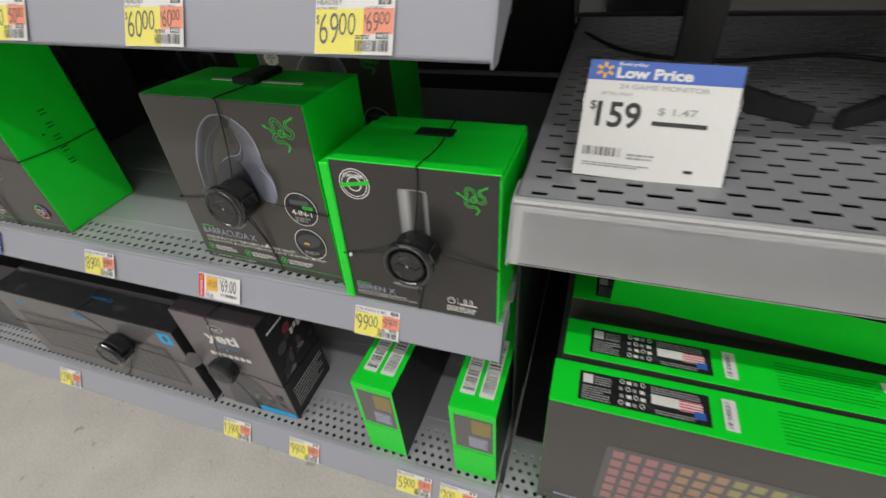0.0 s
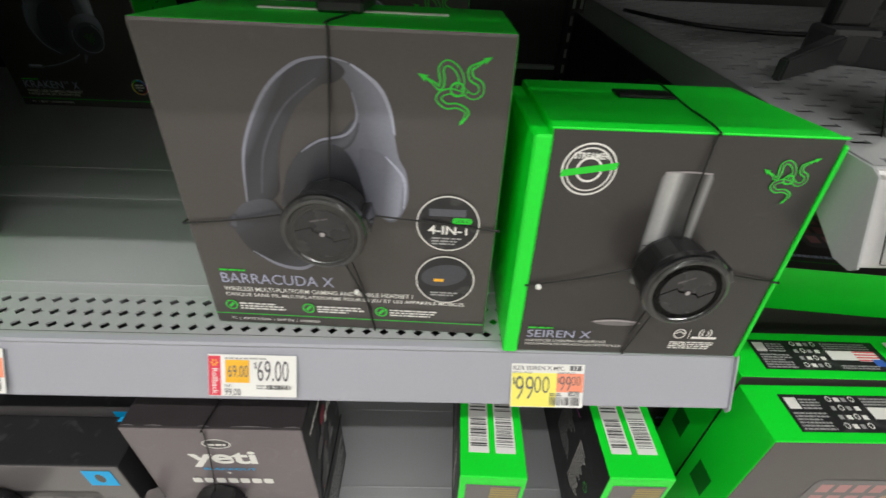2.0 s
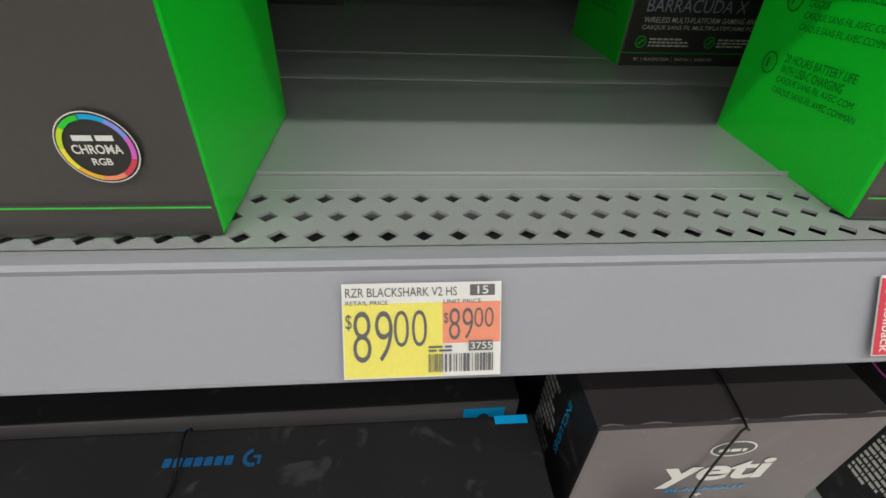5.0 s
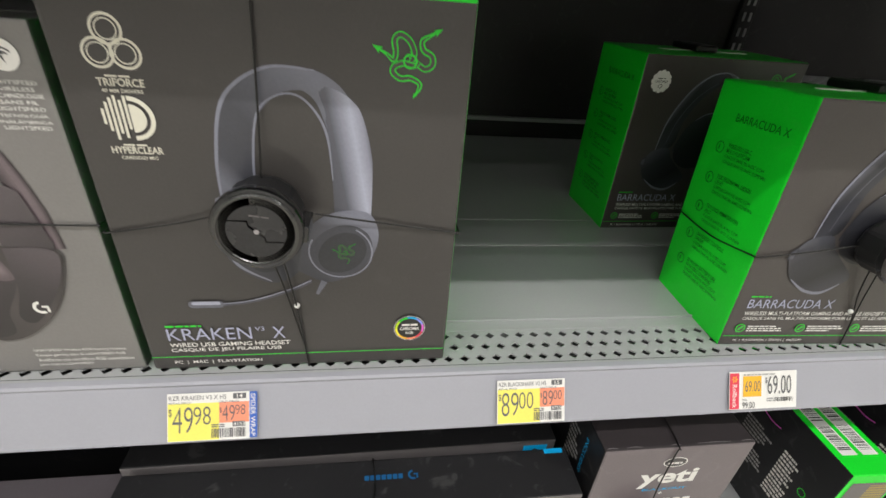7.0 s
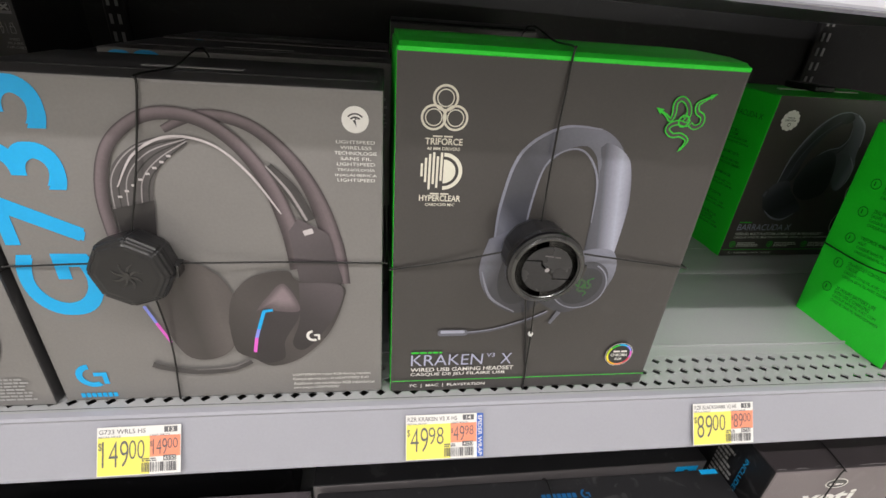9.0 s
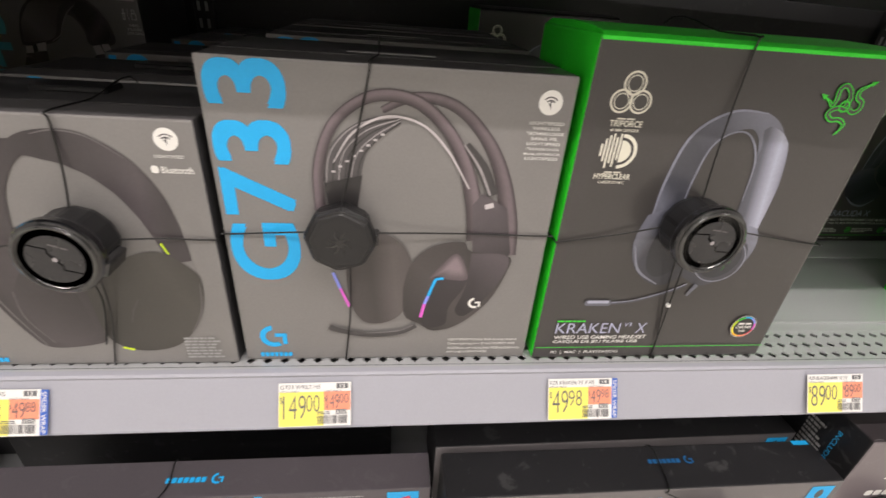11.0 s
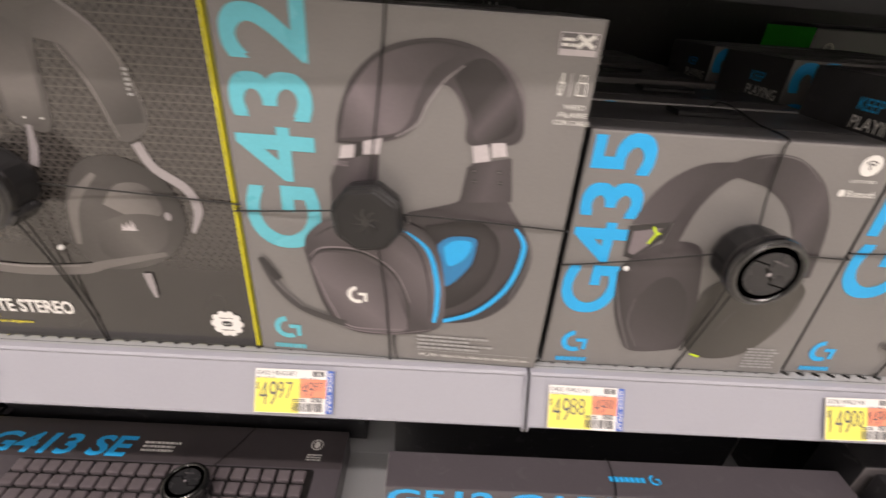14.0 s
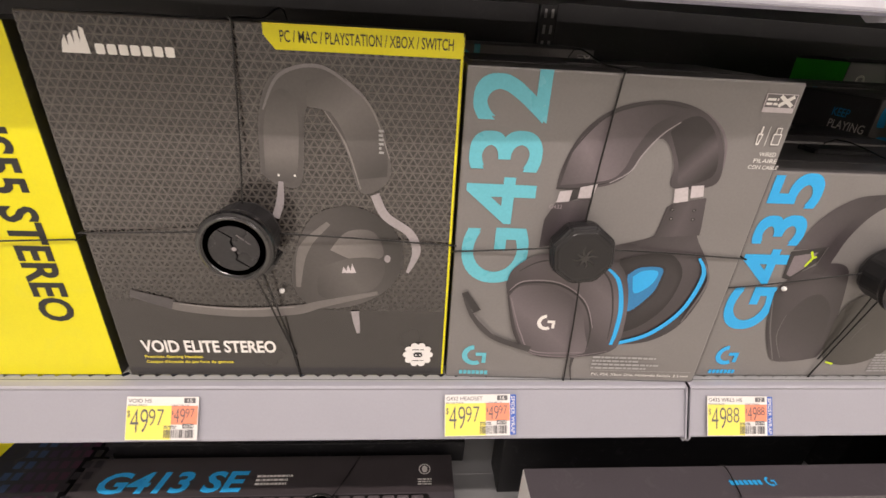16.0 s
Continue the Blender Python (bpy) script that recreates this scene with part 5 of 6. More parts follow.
def g435_box(m):
    w, h, d = 0.1865, 0.1785, 0.092
    ob = grey_box(m, w, h, d, "grey boxed small wireless headset with large cyan model number", "G435", (0.003, 0.049, 0.0415, h - 0.001), CYAN, slot=False)
    p = Print(0.0006)
    wireless_mark(p, 0.1705, 0.167, 0.0066)
    p.text("LIGHTSPEED", 0.1625, 0.1562, 0.0158, 0.0018, WHITE)
    p.round_rect(0.1588, 0.1468, 0.1632, 0.1515, 0.0018, WHITE)
    p.text("Bluetooth", 0.1645, 0.1470, 0.0175, 0.0042, WHITE, 0.01)
    p.bars(0.152, 0.006, 0.028, 0.020, 7, PALE, 0.3, seed=6)
    p.done("small_print", ob)
    p = Print(0.0004)
    p.blob([(0.0382, 0.1199), (0.0443, 0.1371), (0.0545, 0.1514), (0.0691, 0.161), (0.084, 0.1637), (0.0928, 0.1629), (0.0849, 0.1543), (0.0751, 0.1416), (0.0694, 0.1283), (0.0642, 0.1227)], gradient((0.040, 0.125), (0.090, 0.155), ((0, 0.075), (0.4, 0.060), (1, 0.035))))
    p.poly([(0.0371, 0.1186), (0.0641, 0.1232), (0.0615, 0.1105), (0.0527, 0.1025), (0.0461, 0.0945), (0.039, 0.0964)], TONE[1])
    p.poly([(0.0411, 0.115), (0.0587, 0.1185), (0.053, 0.1051), (0.045, 0.0976), (0.0412, 0.0996)], tone(0.17))
    p.blob([(0.0383, 0.0835), (0.0438, 0.0944), (0.0595, 0.1066), (0.0755, 0.1097), (0.0875, 0.1061), (0.0935, 0.0931), (0.101, 0.0566), (0.1018, 0.026), (0.0934, 0.0188), (0.065, 0.0164), (0.054, 0.0283), (0.0428, 0.0553)], gradient((0.040, 0.060), (0.100, 0.070), ((0, 0.022), (0.2, 0.045), (0.55, 0.055), (1, 0.035))))
    p.blob([(0.0571, 0.0643), (0.066, 0.0787), (0.0778, 0.0817), (0.0912, 0.068), (0.096, 0.0445), (0.094, 0.0259), (0.0699, 0.0207), (0.0597, 0.0407)], gradient((0.056, 0.030), (0.092, 0.075), ((0, 0.060), (0.5, 0.040), (1, 0.028))))
    p.stroke([(0.056, 0.0629), (0.0564, 0.0422), (0.0678, 0.0203)], [0.0004, 0.0008, 0.0004], TONE[4])
    p.stroke([(0.0397, 0.0766), (0.0486, 0.0481), (0.0623, 0.0183)], [0.0006, 0.0014, 0.0008], TONE[4])
    p.stroke([(0.0657, 0.1003), (0.0681, 0.1158), (0.0724, 0.1332), (0.0811, 0.1489), (0.091, 0.159), (0.1039, 0.1611), (0.1219, 0.1583), (0.1396, 0.1462), (0.1515, 0.1284), (0.1582, 0.1081), (0.1623, 0.0867)], [0.010, 0.010, 0.009, 0.008, 0.010, 0.017, 0.023, 0.024, 0.022, 0.018, 0.014], gradient((0.072, 0.120), (0.160, 0.110), ((0, 0.045), (0.3, 0.030), (0.6, 0.050), (0.85, 0.075), (1, 0.040))))
    p.stroke([(0.101, 0.167), (0.1136, 0.1697), (0.1294, 0.1667), (0.1459, 0.155)], [0.0004, 0.0010, 0.0010, 0.0004], TONE[4])
    p.blob([(0.0998, 0.0566), (0.1028, 0.074), (0.1209, 0.0856), (0.1486, 0.0945), (0.1683, 0.0812), (0.1725, 0.0699), (0.1695, 0.0491), (0.1599, 0.0302), (0.1462, 0.0171), (0.1256, 0.0128), (0.1092, 0.0181), (0.1022, 0.0292)], gradient((0.100, 0.040), (0.170, 0.075), ((0, 0.032), (0.4, 0.050), (0.8, 0.060), (1, 0.045)), (1.04, 0.97, 0.86)))
    p.stroke([(0.171, 0.0699), (0.1683, 0.0484), (0.1588, 0.0289)], [0.0004, 0.0010, 0.0004], TONE[4])
    p.stroke([(0.1298, 0.0572), (0.1248, 0.0481), (0.1218, 0.0383)], [0.0004, 0.0008, 0.0004], TONE[3])
    p.stroke([(0.053, 0.1191), (0.0562, 0.1142), (0.0585, 0.115)], 0.0018, LIME, 2)
    p.stroke([(0.0562, 0.1142), (0.0525, 0.1067)], 0.0018, LIME, 1)
    p.stroke([(0.1102, 0.0162), (0.1175, 0.014)], [0.0016, 0.0020], LIME, 1)
    p.stroke([(0.1533, 0.1006), (0.1565, 0.0926)], 0.0014, LIME, 1)
    p.done("headset_picture", ob, "black headset picture with lime accents")
    part("hang_tab", block(0.072, 0.118, 0.050, 0.070, h, h + 0.004, 0.001, 1), PLASTIC, ob, "black plastic hanging tab")
    return ob


g4 = g435_box(pose(0.0095, 0.0115, Z))
security_wrap(g4, 0.1865, 0.1785, 0.092, 0.1135, 0.1065, "round", 0.114, 0.102, 0.088, 0.104, turn=20, bead=(0.042, 0.0885))
for k, (dx, yy) in enumerate(((0.014, 0.113), (0.020, 0.246), (0.023, 0.388), (0.026, 0.502))):
    g435_box(pose(0.0095 + dx, yy, Z, 0, 0, (k - 1.5) * 0.6))


def g432_box(m):
    w, h, d = 0.2045, 0.2345, 0.128
    ob = grey_box(m, w, h, d, "grey boxed wired headset with large pale aqua model number", "G432", (0.005, 0.089, 0.0515, h - 0.0005), AQUA)
    p = Print(0.0006)
    p.rect(0.182, 0.2165, 0.2015, 0.2275, TONE[7])
    p.rect(0.1825, 0.2195, 0.2010, 0.2270, TONE[4])
    p.bars(0.1832, 0.2208, 0.0070, 0.0052, 2, WHITE, 0)
    p.stroke([(0.191, 0.2262), (0.1995, 0.2205)], 0.0022, WHITE, 1)
    p.stroke([(0.191, 0.2205), (0.1995, 0.2262)], 0.0022, WHITE, 1)
    p.stroke([(0.1862, 0.1965), (0.1866, 0.2035)], [0.0018, 0.0034], WHITE, 1)
    p.stroke([(0.18625, 0.1974), (0.18655, 0.2026)], [0.0008, 0.0022], GREYC, 1)
    p.stroke([(0.1866, 0.2035), (0.1868, 0.2080)], 0.0011, WHITE, 1)
    p.rect(0.1912, 0.196, 0.1915, 0.208, WHITE)
    p.rect(0.1948, 0.1968, 0.2002, 0.2038, WHITE)
    p.rect(0.1958, 0.2036, 0.1992, 0.2076, WHITE)
    p.rect(0.1954, 0.1974, 0.1996, 0.2032, GREYC)
    p.rect(0.1963, 0.2038, 0.1987, 0.2070, GREYC)
    for k, s in enumerate(("WIRED", "FILAIRE", "CON CABLE")):
        p.text(s, 0.1955 - 0.0011 * len(s), 0.1895 - k * 0.0042, 0.0022 * len(s), 0.0026, WHITE)
    p.bars(0.116, 0.0128, 0.056, 0.014, 4, PALE, 0.4, seed=8)
    p.rect(0.116, 0.0110, 0.199, 0.0113, PALE)
    p.text("PC, PS4, Xbox One, Nintendo Switch, 3.5 mm", 0.118, 0.0055, 0.080, 0.0030, WHITE)
    p.done("small_print", ob)
    p = Print(0.0004)
    p.blob([(0.106, 0.1207), (0.1347, 0.1296), (0.1404, 0.136), (0.1621, 0.1369), (0.171, 0.1264), (0.1827, 0.1092), (0.1875, 0.0908), (0.1776, 0.0583), (0.156, 0.0407), (0.1272, 0.0381), (0.1226, 0.0531)], gradient((0.110, 0.120), (0.180, 0.060), ((0, 0.030), (0.45, 0.060), (1, 0.032))))
    p.poly([(0.1406, 0.1523), (0.1441, 0.1554), (0.1657, 0.1599), (0.1685, 0.1402), (0.1692, 0.1326), (0.1376, 0.1297)], gradient((0.138, 0.145), (0.169, 0.140), ((0, 0.030), (0.5, 0.075), (1, 0.050))))
    p.poly([(0.0592, 0.14), (0.0651, 0.1524), (0.0887, 0.1563), (0.0875, 0.1382), (0.0862, 0.1261), (0.0587, 0.1188)], gradient((0.058, 0.140), (0.088, 0.136), ((0, 0.035), (0.55, 0.085), (1, 0.040))))
    p.blob([(0.0637, 0.1616), (0.0654, 0.1766), (0.0727, 0.1964), (0.0845, 0.2095), (0.0984, 0.2168), (0.1181, 0.2203), (0.1367, 0.2185), (0.1534, 0.2109), (0.1642, 0.1975), (0.1698, 0.1819), (0.1668, 0.1684), (0.1405, 0.1661), (0.1376, 0.1802), (0.1319, 0.1919), (0.1251, 0.1975), (0.1193, 0.1938), (0.1148, 0.1844), (0.1102, 0.1748), (0.0996, 0.1666), (0.0799, 0.1621)], gradient((0.135, 0.220), (0.170, 0.168), ((0, 0.040), (0.5, 0.075), (1, 0.038))))
    p.blob([(0.066, 0.1644), (0.0722, 0.1913), (0.0873, 0.2084), (0.1038, 0.2154), (0.1213, 0.2176), (0.1351, 0.2148), (0.1257, 0.2106), (0.1169, 0.2038), (0.1096, 0.1894), (0.1056, 0.1773), (0.0963, 0.1692)], gradient((0.072, 0.168), (0.130, 0.214), ((0, 0.085), (0.25, 0.165), (0.6, 0.085), (1, 0.045))))
    p.blob([(0.1293, 0.202), (0.1364, 0.2099), (0.1465, 0.2117), (0.1578, 0.2023), (0.1654, 0.1843), (0.1631, 0.1733), (0.1449, 0.1682), (0.1396, 0.183)], gradient((0.130, 0.205), (0.163, 0.178), ((0, 0.022), (0.5, 0.030), (0.72, 0.085), (1, 0.022))))
    p.stroke([(0.066, 0.172), (0.0703, 0.1873), (0.085, 0.207), (0.1013, 0.2153), (0.1185, 0.2187), (0.136, 0.2165)], [0.0004, 0.0009, 0.0009, 0.0009, 0.0009, 0.0004], tone(0.03))
    p.stroke([(0.0981, 0.1674), (0.11, 0.1756), (0.1155, 0.1871), (0.1245, 0.2), (0.1343, 0.2081)], [0.0005, 0.0009, 0.0010, 0.0009, 0.0004], TONE[6])
    p.stroke([(0.1480, 0.2150), (0.1600, 0.2060), (0.1670, 0.1950), (0.1700, 0.1800)], [0.0004, 0.0016, 0.0018, 0.0005], tone(0.15))
    p.stroke([(0.0640, 0.1625), (0.0800, 0.1632), (0.0975, 0.1678)], [0.0004, 0.0008, 0.0004], tone(0.02))
    p.text("G432", 0.0612, 0.1480, 0.0085, 0.0030, tone(0.30))
    for steel in ([(0.0666, 0.1603), (0.0746, 0.1615), (0.0737, 0.1536), (0.0651, 0.1524)], [(0.0796, 0.1637), (0.0906, 0.1664), (0.0886, 0.1568), (0.0791, 0.1558)],
                  [(0.1423, 0.1653), (0.1509, 0.1671), (0.1536, 0.1573), (0.1441, 0.1554)], [(0.1529, 0.1678), (0.1611, 0.1687), (0.1628, 0.1609), (0.1544, 0.1593)]):
        p.poly(steel, TONE[7])
    p.poly([(0.0746, 0.1615), (0.0796, 0.1637), (0.0791, 0.1558), (0.0737, 0.1536)], TONE[1])
    for x, z in ((0.1447, 0.1508), (0.1455, 0.1443), (0.1596, 0.1509), (0.1606, 0.1444)):
        p.ellipse(x, z, 0.0013, 0.0013, TONE[0], n=10)
        p.ellipse(x, z, 0.0006, 0.0006, TONE[5], n=8)
    p.dome([(0.1180, 0.1120), (0.1400, 0.1180), (0.1560, 0.1160), (0.1660, 0.1000), (0.1600, 0.0720), (0.1400, 0.0520), (0.1240, 0.0560)], 0.014, 0.030, (0.160, 0.094), 6, 0.6)
    p.dome([(0.1241, 0.1005), (0.134, 0.1074), (0.1504, 0.108), (0.1525, 0.0998), (0.1491, 0.0826), (0.1316, 0.0662)], 0.016, 0.02, (0.138, 0.09), 2, 0.06)
    p.blob([(0.1260, 0.1000), (0.134, 0.1062), (0.1490, 0.1066), (0.1508, 0.0992), (0.1470, 0.0840), (0.1316, 0.0690)], CUSHION)
    p.blob([(0.1300, 0.0985), (0.136, 0.1035), (0.1465, 0.1040), (0.1475, 0.0980), (0.1430, 0.0900), (0.1340, 0.0850)], CYAN)
    p.stroke([(0.1742, 0.1154), (0.1814, 0.1008), (0.1741, 0.071), (0.1542, 0.0483), (0.1274, 0.0374)], [0.0016, 0.0034, 0.0034, 0.0036, 0.0030], CYAN)
    p.stroke([(0.1801, 0.1107), (0.186, 0.0943), (0.1766, 0.0603)], [0.0010, 0.0018, 0.0008], TONE[4])
    p.blob([(0.0391, 0.0892), (0.0435, 0.1025), (0.0622, 0.1143), (0.1029, 0.1143), (0.121, 0.1053), (0.1306, 0.082), (0.1337, 0.0459), (0.1272, 0.0304), (0.0974, 0.0239), (0.0682, 0.0252), (0.0501, 0.0438)], gradient((0.050, 0.030), (0.115, 0.110), ((0, 0.030), (0.45, 0.050), (0.78, 0.125), (1, 0.040))))
    p.stroke([(0.0470, 0.1000), (0.0640, 0.1090), (0.0950, 0.1085), (0.1130, 0.0960), (0.1215, 0.0700), (0.1235, 0.0420)], [0.0005, 0.0012, 0.0014, 0.0014, 0.0012, 0.0005], tone(0.022))
    p.blob([(0.0425, 0.0792), (0.051, 0.088), (0.0749, 0.0871), (0.0952, 0.074), (0.1043, 0.0489), (0.1065, 0.028), (0.0663, 0.0271), (0.0532, 0.0439)], gradient((0.050, 0.035), (0.092, 0.085), ((0, 0.060), (0.4, 0.135), (1, 0.060))))
    p.stroke([(0.0422, 0.0819), (0.0522, 0.0903), (0.0775, 0.0899), (0.098, 0.0758), (0.1078, 0.0527), (0.1085, 0.0300)], [0.0006, 0.0016, 0.0016, 0.0016, 0.0012, 0.0005], tone(0.018))
    p.stroke([(0.0422, 0.0840), (0.0522, 0.0920), (0.0775, 0.0914), (0.099, 0.0768), (0.1095, 0.0530)], [0.0004, 0.0010, 0.0010, 0.0008, 0.0004], tone(0.24))
    p.stroke([(0.0440, 0.0775), (0.0545, 0.0470), (0.0672, 0.0290), (0.1050, 0.0290)], [0.0004, 0.0009, 0.0009, 0.0004], tone(0.22))
    p.stroke([(0.0560, 0.0350), (0.0690, 0.0262), (0.0980, 0.0250), (0.1255, 0.0310)], [0.0004, 0.0011, 0.0011, 0.0004], tone(0.16))
    p.stroke([(0.1056, 0.108), (0.1201, 0.0953), (0.1273, 0.0714), (0.1281, 0.0495), (0.1268, 0.0374)], [0.0010, 0.0030, 0.0036, 0.0034, 0.0026], CYAN)
    round_mark(p, 0.0733, 0.0566, 0.0070, WHITE)
    p.stroke([(0.0091, 0.0809), (0.018, 0.0594), (0.0348, 0.0416), (0.0642, 0.0309)], [0.0035, 0.0045, 0.0045, 0.0055], TONE[2])
    p.stroke([(0.0105, 0.0800), (0.019, 0.0610), (0.0350, 0.0432)], [0.0006, 0.0010, 0.0005], TONE[5])
    p.stroke([(0.0099, 0.0809), (0.020, 0.0647)], [0.0040, 0.0060], TONE[1], 1)
    p.stroke([(0.0991, 0.0239), (0.0991, 0.0139), (0.1017, 0.0010)], [0.003, 0.0015, 0.001], TONE[2])
    p.done("headset_picture", ob, "dark grey headset picture with blue cushions")
    return ob


g2 = g432_box(pose(-0.2010, 0.0110, Z, 0, 0, -2.0))
security_wrap(g2, 0.2045, 0.2345, 0.128, 0.0840, 0.1225, "spider", 0.092, 0.096, 0.114, 0.1165, turn=15)
g432_box(pose(-0.196, 0.38, Z, 0, 0, -1.0))


def void_box(m):
    w, h, d = 0.2415, 0.2505, 0.112
    ob = carton("headset_box", m, w, h, d, HEXED, YELLOW, BLACKC, "black mesh-patterned boxed headset with yellow sides", "headset box", "boxed headsets", 0.0012)
    p = Print()
    p.poly([(0.129, h), (0.129, h - 0.006), (0.135, h - 0.0135), (w - 0.0012, h - 0.0135), (w - 0.0012, h)], YELLOW)
    p.text("PC / MAC / PLAYSTATION / XBOX / SWITCH", 0.138, h - 0.0095, 0.097, 0.0062, INK, 0.01)
    for k in range(4):
        p.poly([(0.020 + 0.0035 * k, 0.230), (0.0215 + 0.0035 * k, 0.236 + 0.0025 * k), (0.0235 + 0.0035 * k, 0.239 + 0.0012 * k), (0.0245 + 0.0035 * k, 0.230)], WHITE)
    maker_bars(p, 0.038, 0.2300, 0.043, 0.0068, WHITE)
    p.rect(w - 0.002, 0.002, w - 0.0006, h - 0.002, YELLOW)
    p.text("VOID ELITE STEREO", 0.0145, 0.0225, 0.098, 0.0115, WHITE, 0.03)
    p.text("Premium Gaming Headset", 0.0150, 0.0165, 0.042, 0.0034, LEMON, 0.01)
    p.text("Casque d'écoute de jeu haut de gamme", 0.0150, 0.0118, 0.064, 0.0034, LEMON, 0.01)
    for k in range(10):
        p.ellipse(0.2205 + 0.0088 * math.cos(k * math.pi / 5), 0.0215 + 0.0088 * math.sin(k * math.pi / 5), 0.003, 0.003, PAPER, n=10)
    p.ellipse(0.2205, 0.0215, 0.0098, 0.0098, PAPER)
    p.round_rect(0.2170, 0.0192, 0.2240, 0.0240, 0.002, INK)
    p.ellipse(0.2190, 0.0212, 0.0008, 0.0008, PAPER, n=8)
    p.ellipse(0.2220, 0.0212, 0.0008, 0.0008, PAPER, n=8)
    p.bars(0.2160, 0.0262, 0.009, 0.0014, 1, INK, 0)
    p.bars(0.2160, 0.0155, 0.009, 0.0014, 1, INK, 0)
    p.done("box_print", ob)
    p = Print(0.0004, tint=BROWNTINT)
    p.blob([(0.118, 0.165), (0.121, 0.200), (0.130, 0.222), (0.148, 0.229), (0.170, 0.226), (0.188, 0.206), (0.199, 0.176), (0.196, 0.160), (0.180, 0.154), (0.172, 0.180), (0.160, 0.204), (0.149, 0.205), (0.143, 0.160), (0.128, 0.158)], tone(0.085, tint=BROWNTINT))
    p.blob([(0.121, 0.165), (0.124, 0.198), (0.134, 0.216), (0.144, 0.206), (0.140, 0.164), (0.130, 0.160)], gradient((0.132, 0.160), (0.130, 0.220), ((0, 0.075), (0.3, 0.150), (0.65, 0.110), (1, 0.060)), BROWNTINT))
    p.stroke([(0.150, 0.214), (0.170, 0.212), (0.184, 0.190), (0.188, 0.164)], [0.014, 0.022, 0.024, 0.018], gradient((0.150, 0.222), (0.196, 0.170), ((0, 0.070), (0.4, 0.150), (0.7, 0.095), (1, 0.050)), BROWNTINT))
    p.stroke([(0.160, 0.2045), (0.1715, 0.1850), (0.1800, 0.1560)], [0.0004, 0.0012, 0.0005], tone(0.22, tint=BROWNTINT))
    p.stroke([(0.1730, 0.2235), (0.1885, 0.2060), (0.1985, 0.1770)], [0.0004, 0.0012, 0.0005], tone(0.20, tint=BROWNTINT))
    p.stroke([(0.124, 0.204), (0.136, 0.224), (0.160, 0.229), (0.184, 0.213)], [0.001, 0.002, 0.002, 0.001], TONE[5])
    p.ellipse(0.129, 0.164, 0.0008, 0.0008, WHITE, n=8)
    p.ellipse(0.139, 0.164, 0.0008, 0.0008, WHITE, n=8)
    p.bars(0.192, 0.180, 0.003, 0.016, 6, PALE, 0)
    p.stroke([(0.130, 0.160), (0.128, 0.146), (0.124, 0.135)], [0.003, 0.005, 0.005], TONE[6])
    p.stroke([(0.189, 0.153), (0.196, 0.138), (0.212, 0.126), (0.217, 0.112), (0.211, 0.095)], [0.006, 0.006, 0.006, 0.006, 0.002], TONE[6])
    p.blob([(0.136, 0.116), (0.150, 0.138), (0.176, 0.144), (0.200, 0.130), (0.208, 0.104), (0.196, 0.080), (0.170, 0.066), (0.142, 0.066), (0.130, 0.086)], gradient((0.134, 0.075), (0.205, 0.120), ((0, 0.060), (0.4, 0.085), (1, 0.030)), BROWNTINT))
    p.stroke([(0.134, 0.082), (0.140, 0.112), (0.158, 0.132)], [0.003, 0.007, 0.003], tone(0.17, tint=BROWNTINT))
    p.blob([(0.158, 0.112), (0.170, 0.126), (0.188, 0.126), (0.194, 0.108), (0.176, 0.104)], gradient((0.160, 0.108), (0.192, 0.124), ((0, 0.200), (0.6, 0.150), (1, 0.070)), BROWNTINT))
    p.blob([(0.150, 0.098), (0.172, 0.106), (0.194, 0.104), (0.190, 0.084), (0.166, 0.072), (0.148, 0.076)], gradient((0.150, 0.075), (0.192, 0.104), ((0, 0.055), (0.5, 0.105), (1, 0.060)), BROWNTINT))
    for k in range(3):
        p.poly([(0.165 + 0.003 * k, 0.094), (0.1665 + 0.003 * k, 0.099 + 0.0015 * k), (0.169 + 0.003 * k, 0.0945)], TONE[7])
    p.ellipse(0.197, 0.106, 0.0022, 0.003, TONE[6], n=14)
    p.stroke([(0.020, 0.0735), (0.050, 0.064), (0.090, 0.0600), (0.130, 0.0625), (0.150, 0.068), (0.190, 0.078)], [0.004, 0.007, 0.008, 0.008, 0.006, 0.003], tone(0.15, tint=BROWNTINT))
    p.stroke([(0.050, 0.0665), (0.090, 0.0625), (0.130, 0.0650)], [0.0006, 0.0016, 0.0006], tone(0.26, tint=BROWNTINT))
    p.stroke([(0.018, 0.0750), (0.045, 0.066)], [0.006, 0.009], TONE[3], 2)
    p.stroke([(0.173, 0.062), (0.174, 0.052), (0.175, 0.042)], [0.006, 0.005, 0.002], TONE[6])
    p.done("headset_picture", ob, "dark grey headset picture")
    return ob


vo = void_box(pose(-0.4445, 0.0120, Z))
security_wrap(vo, 0.2415, 0.2505, 0.112, 0.1070, 0.1270, "round", 0.113, 0.128, 0.121, 0.118, turn=40, bead=(0.123, 0.080))


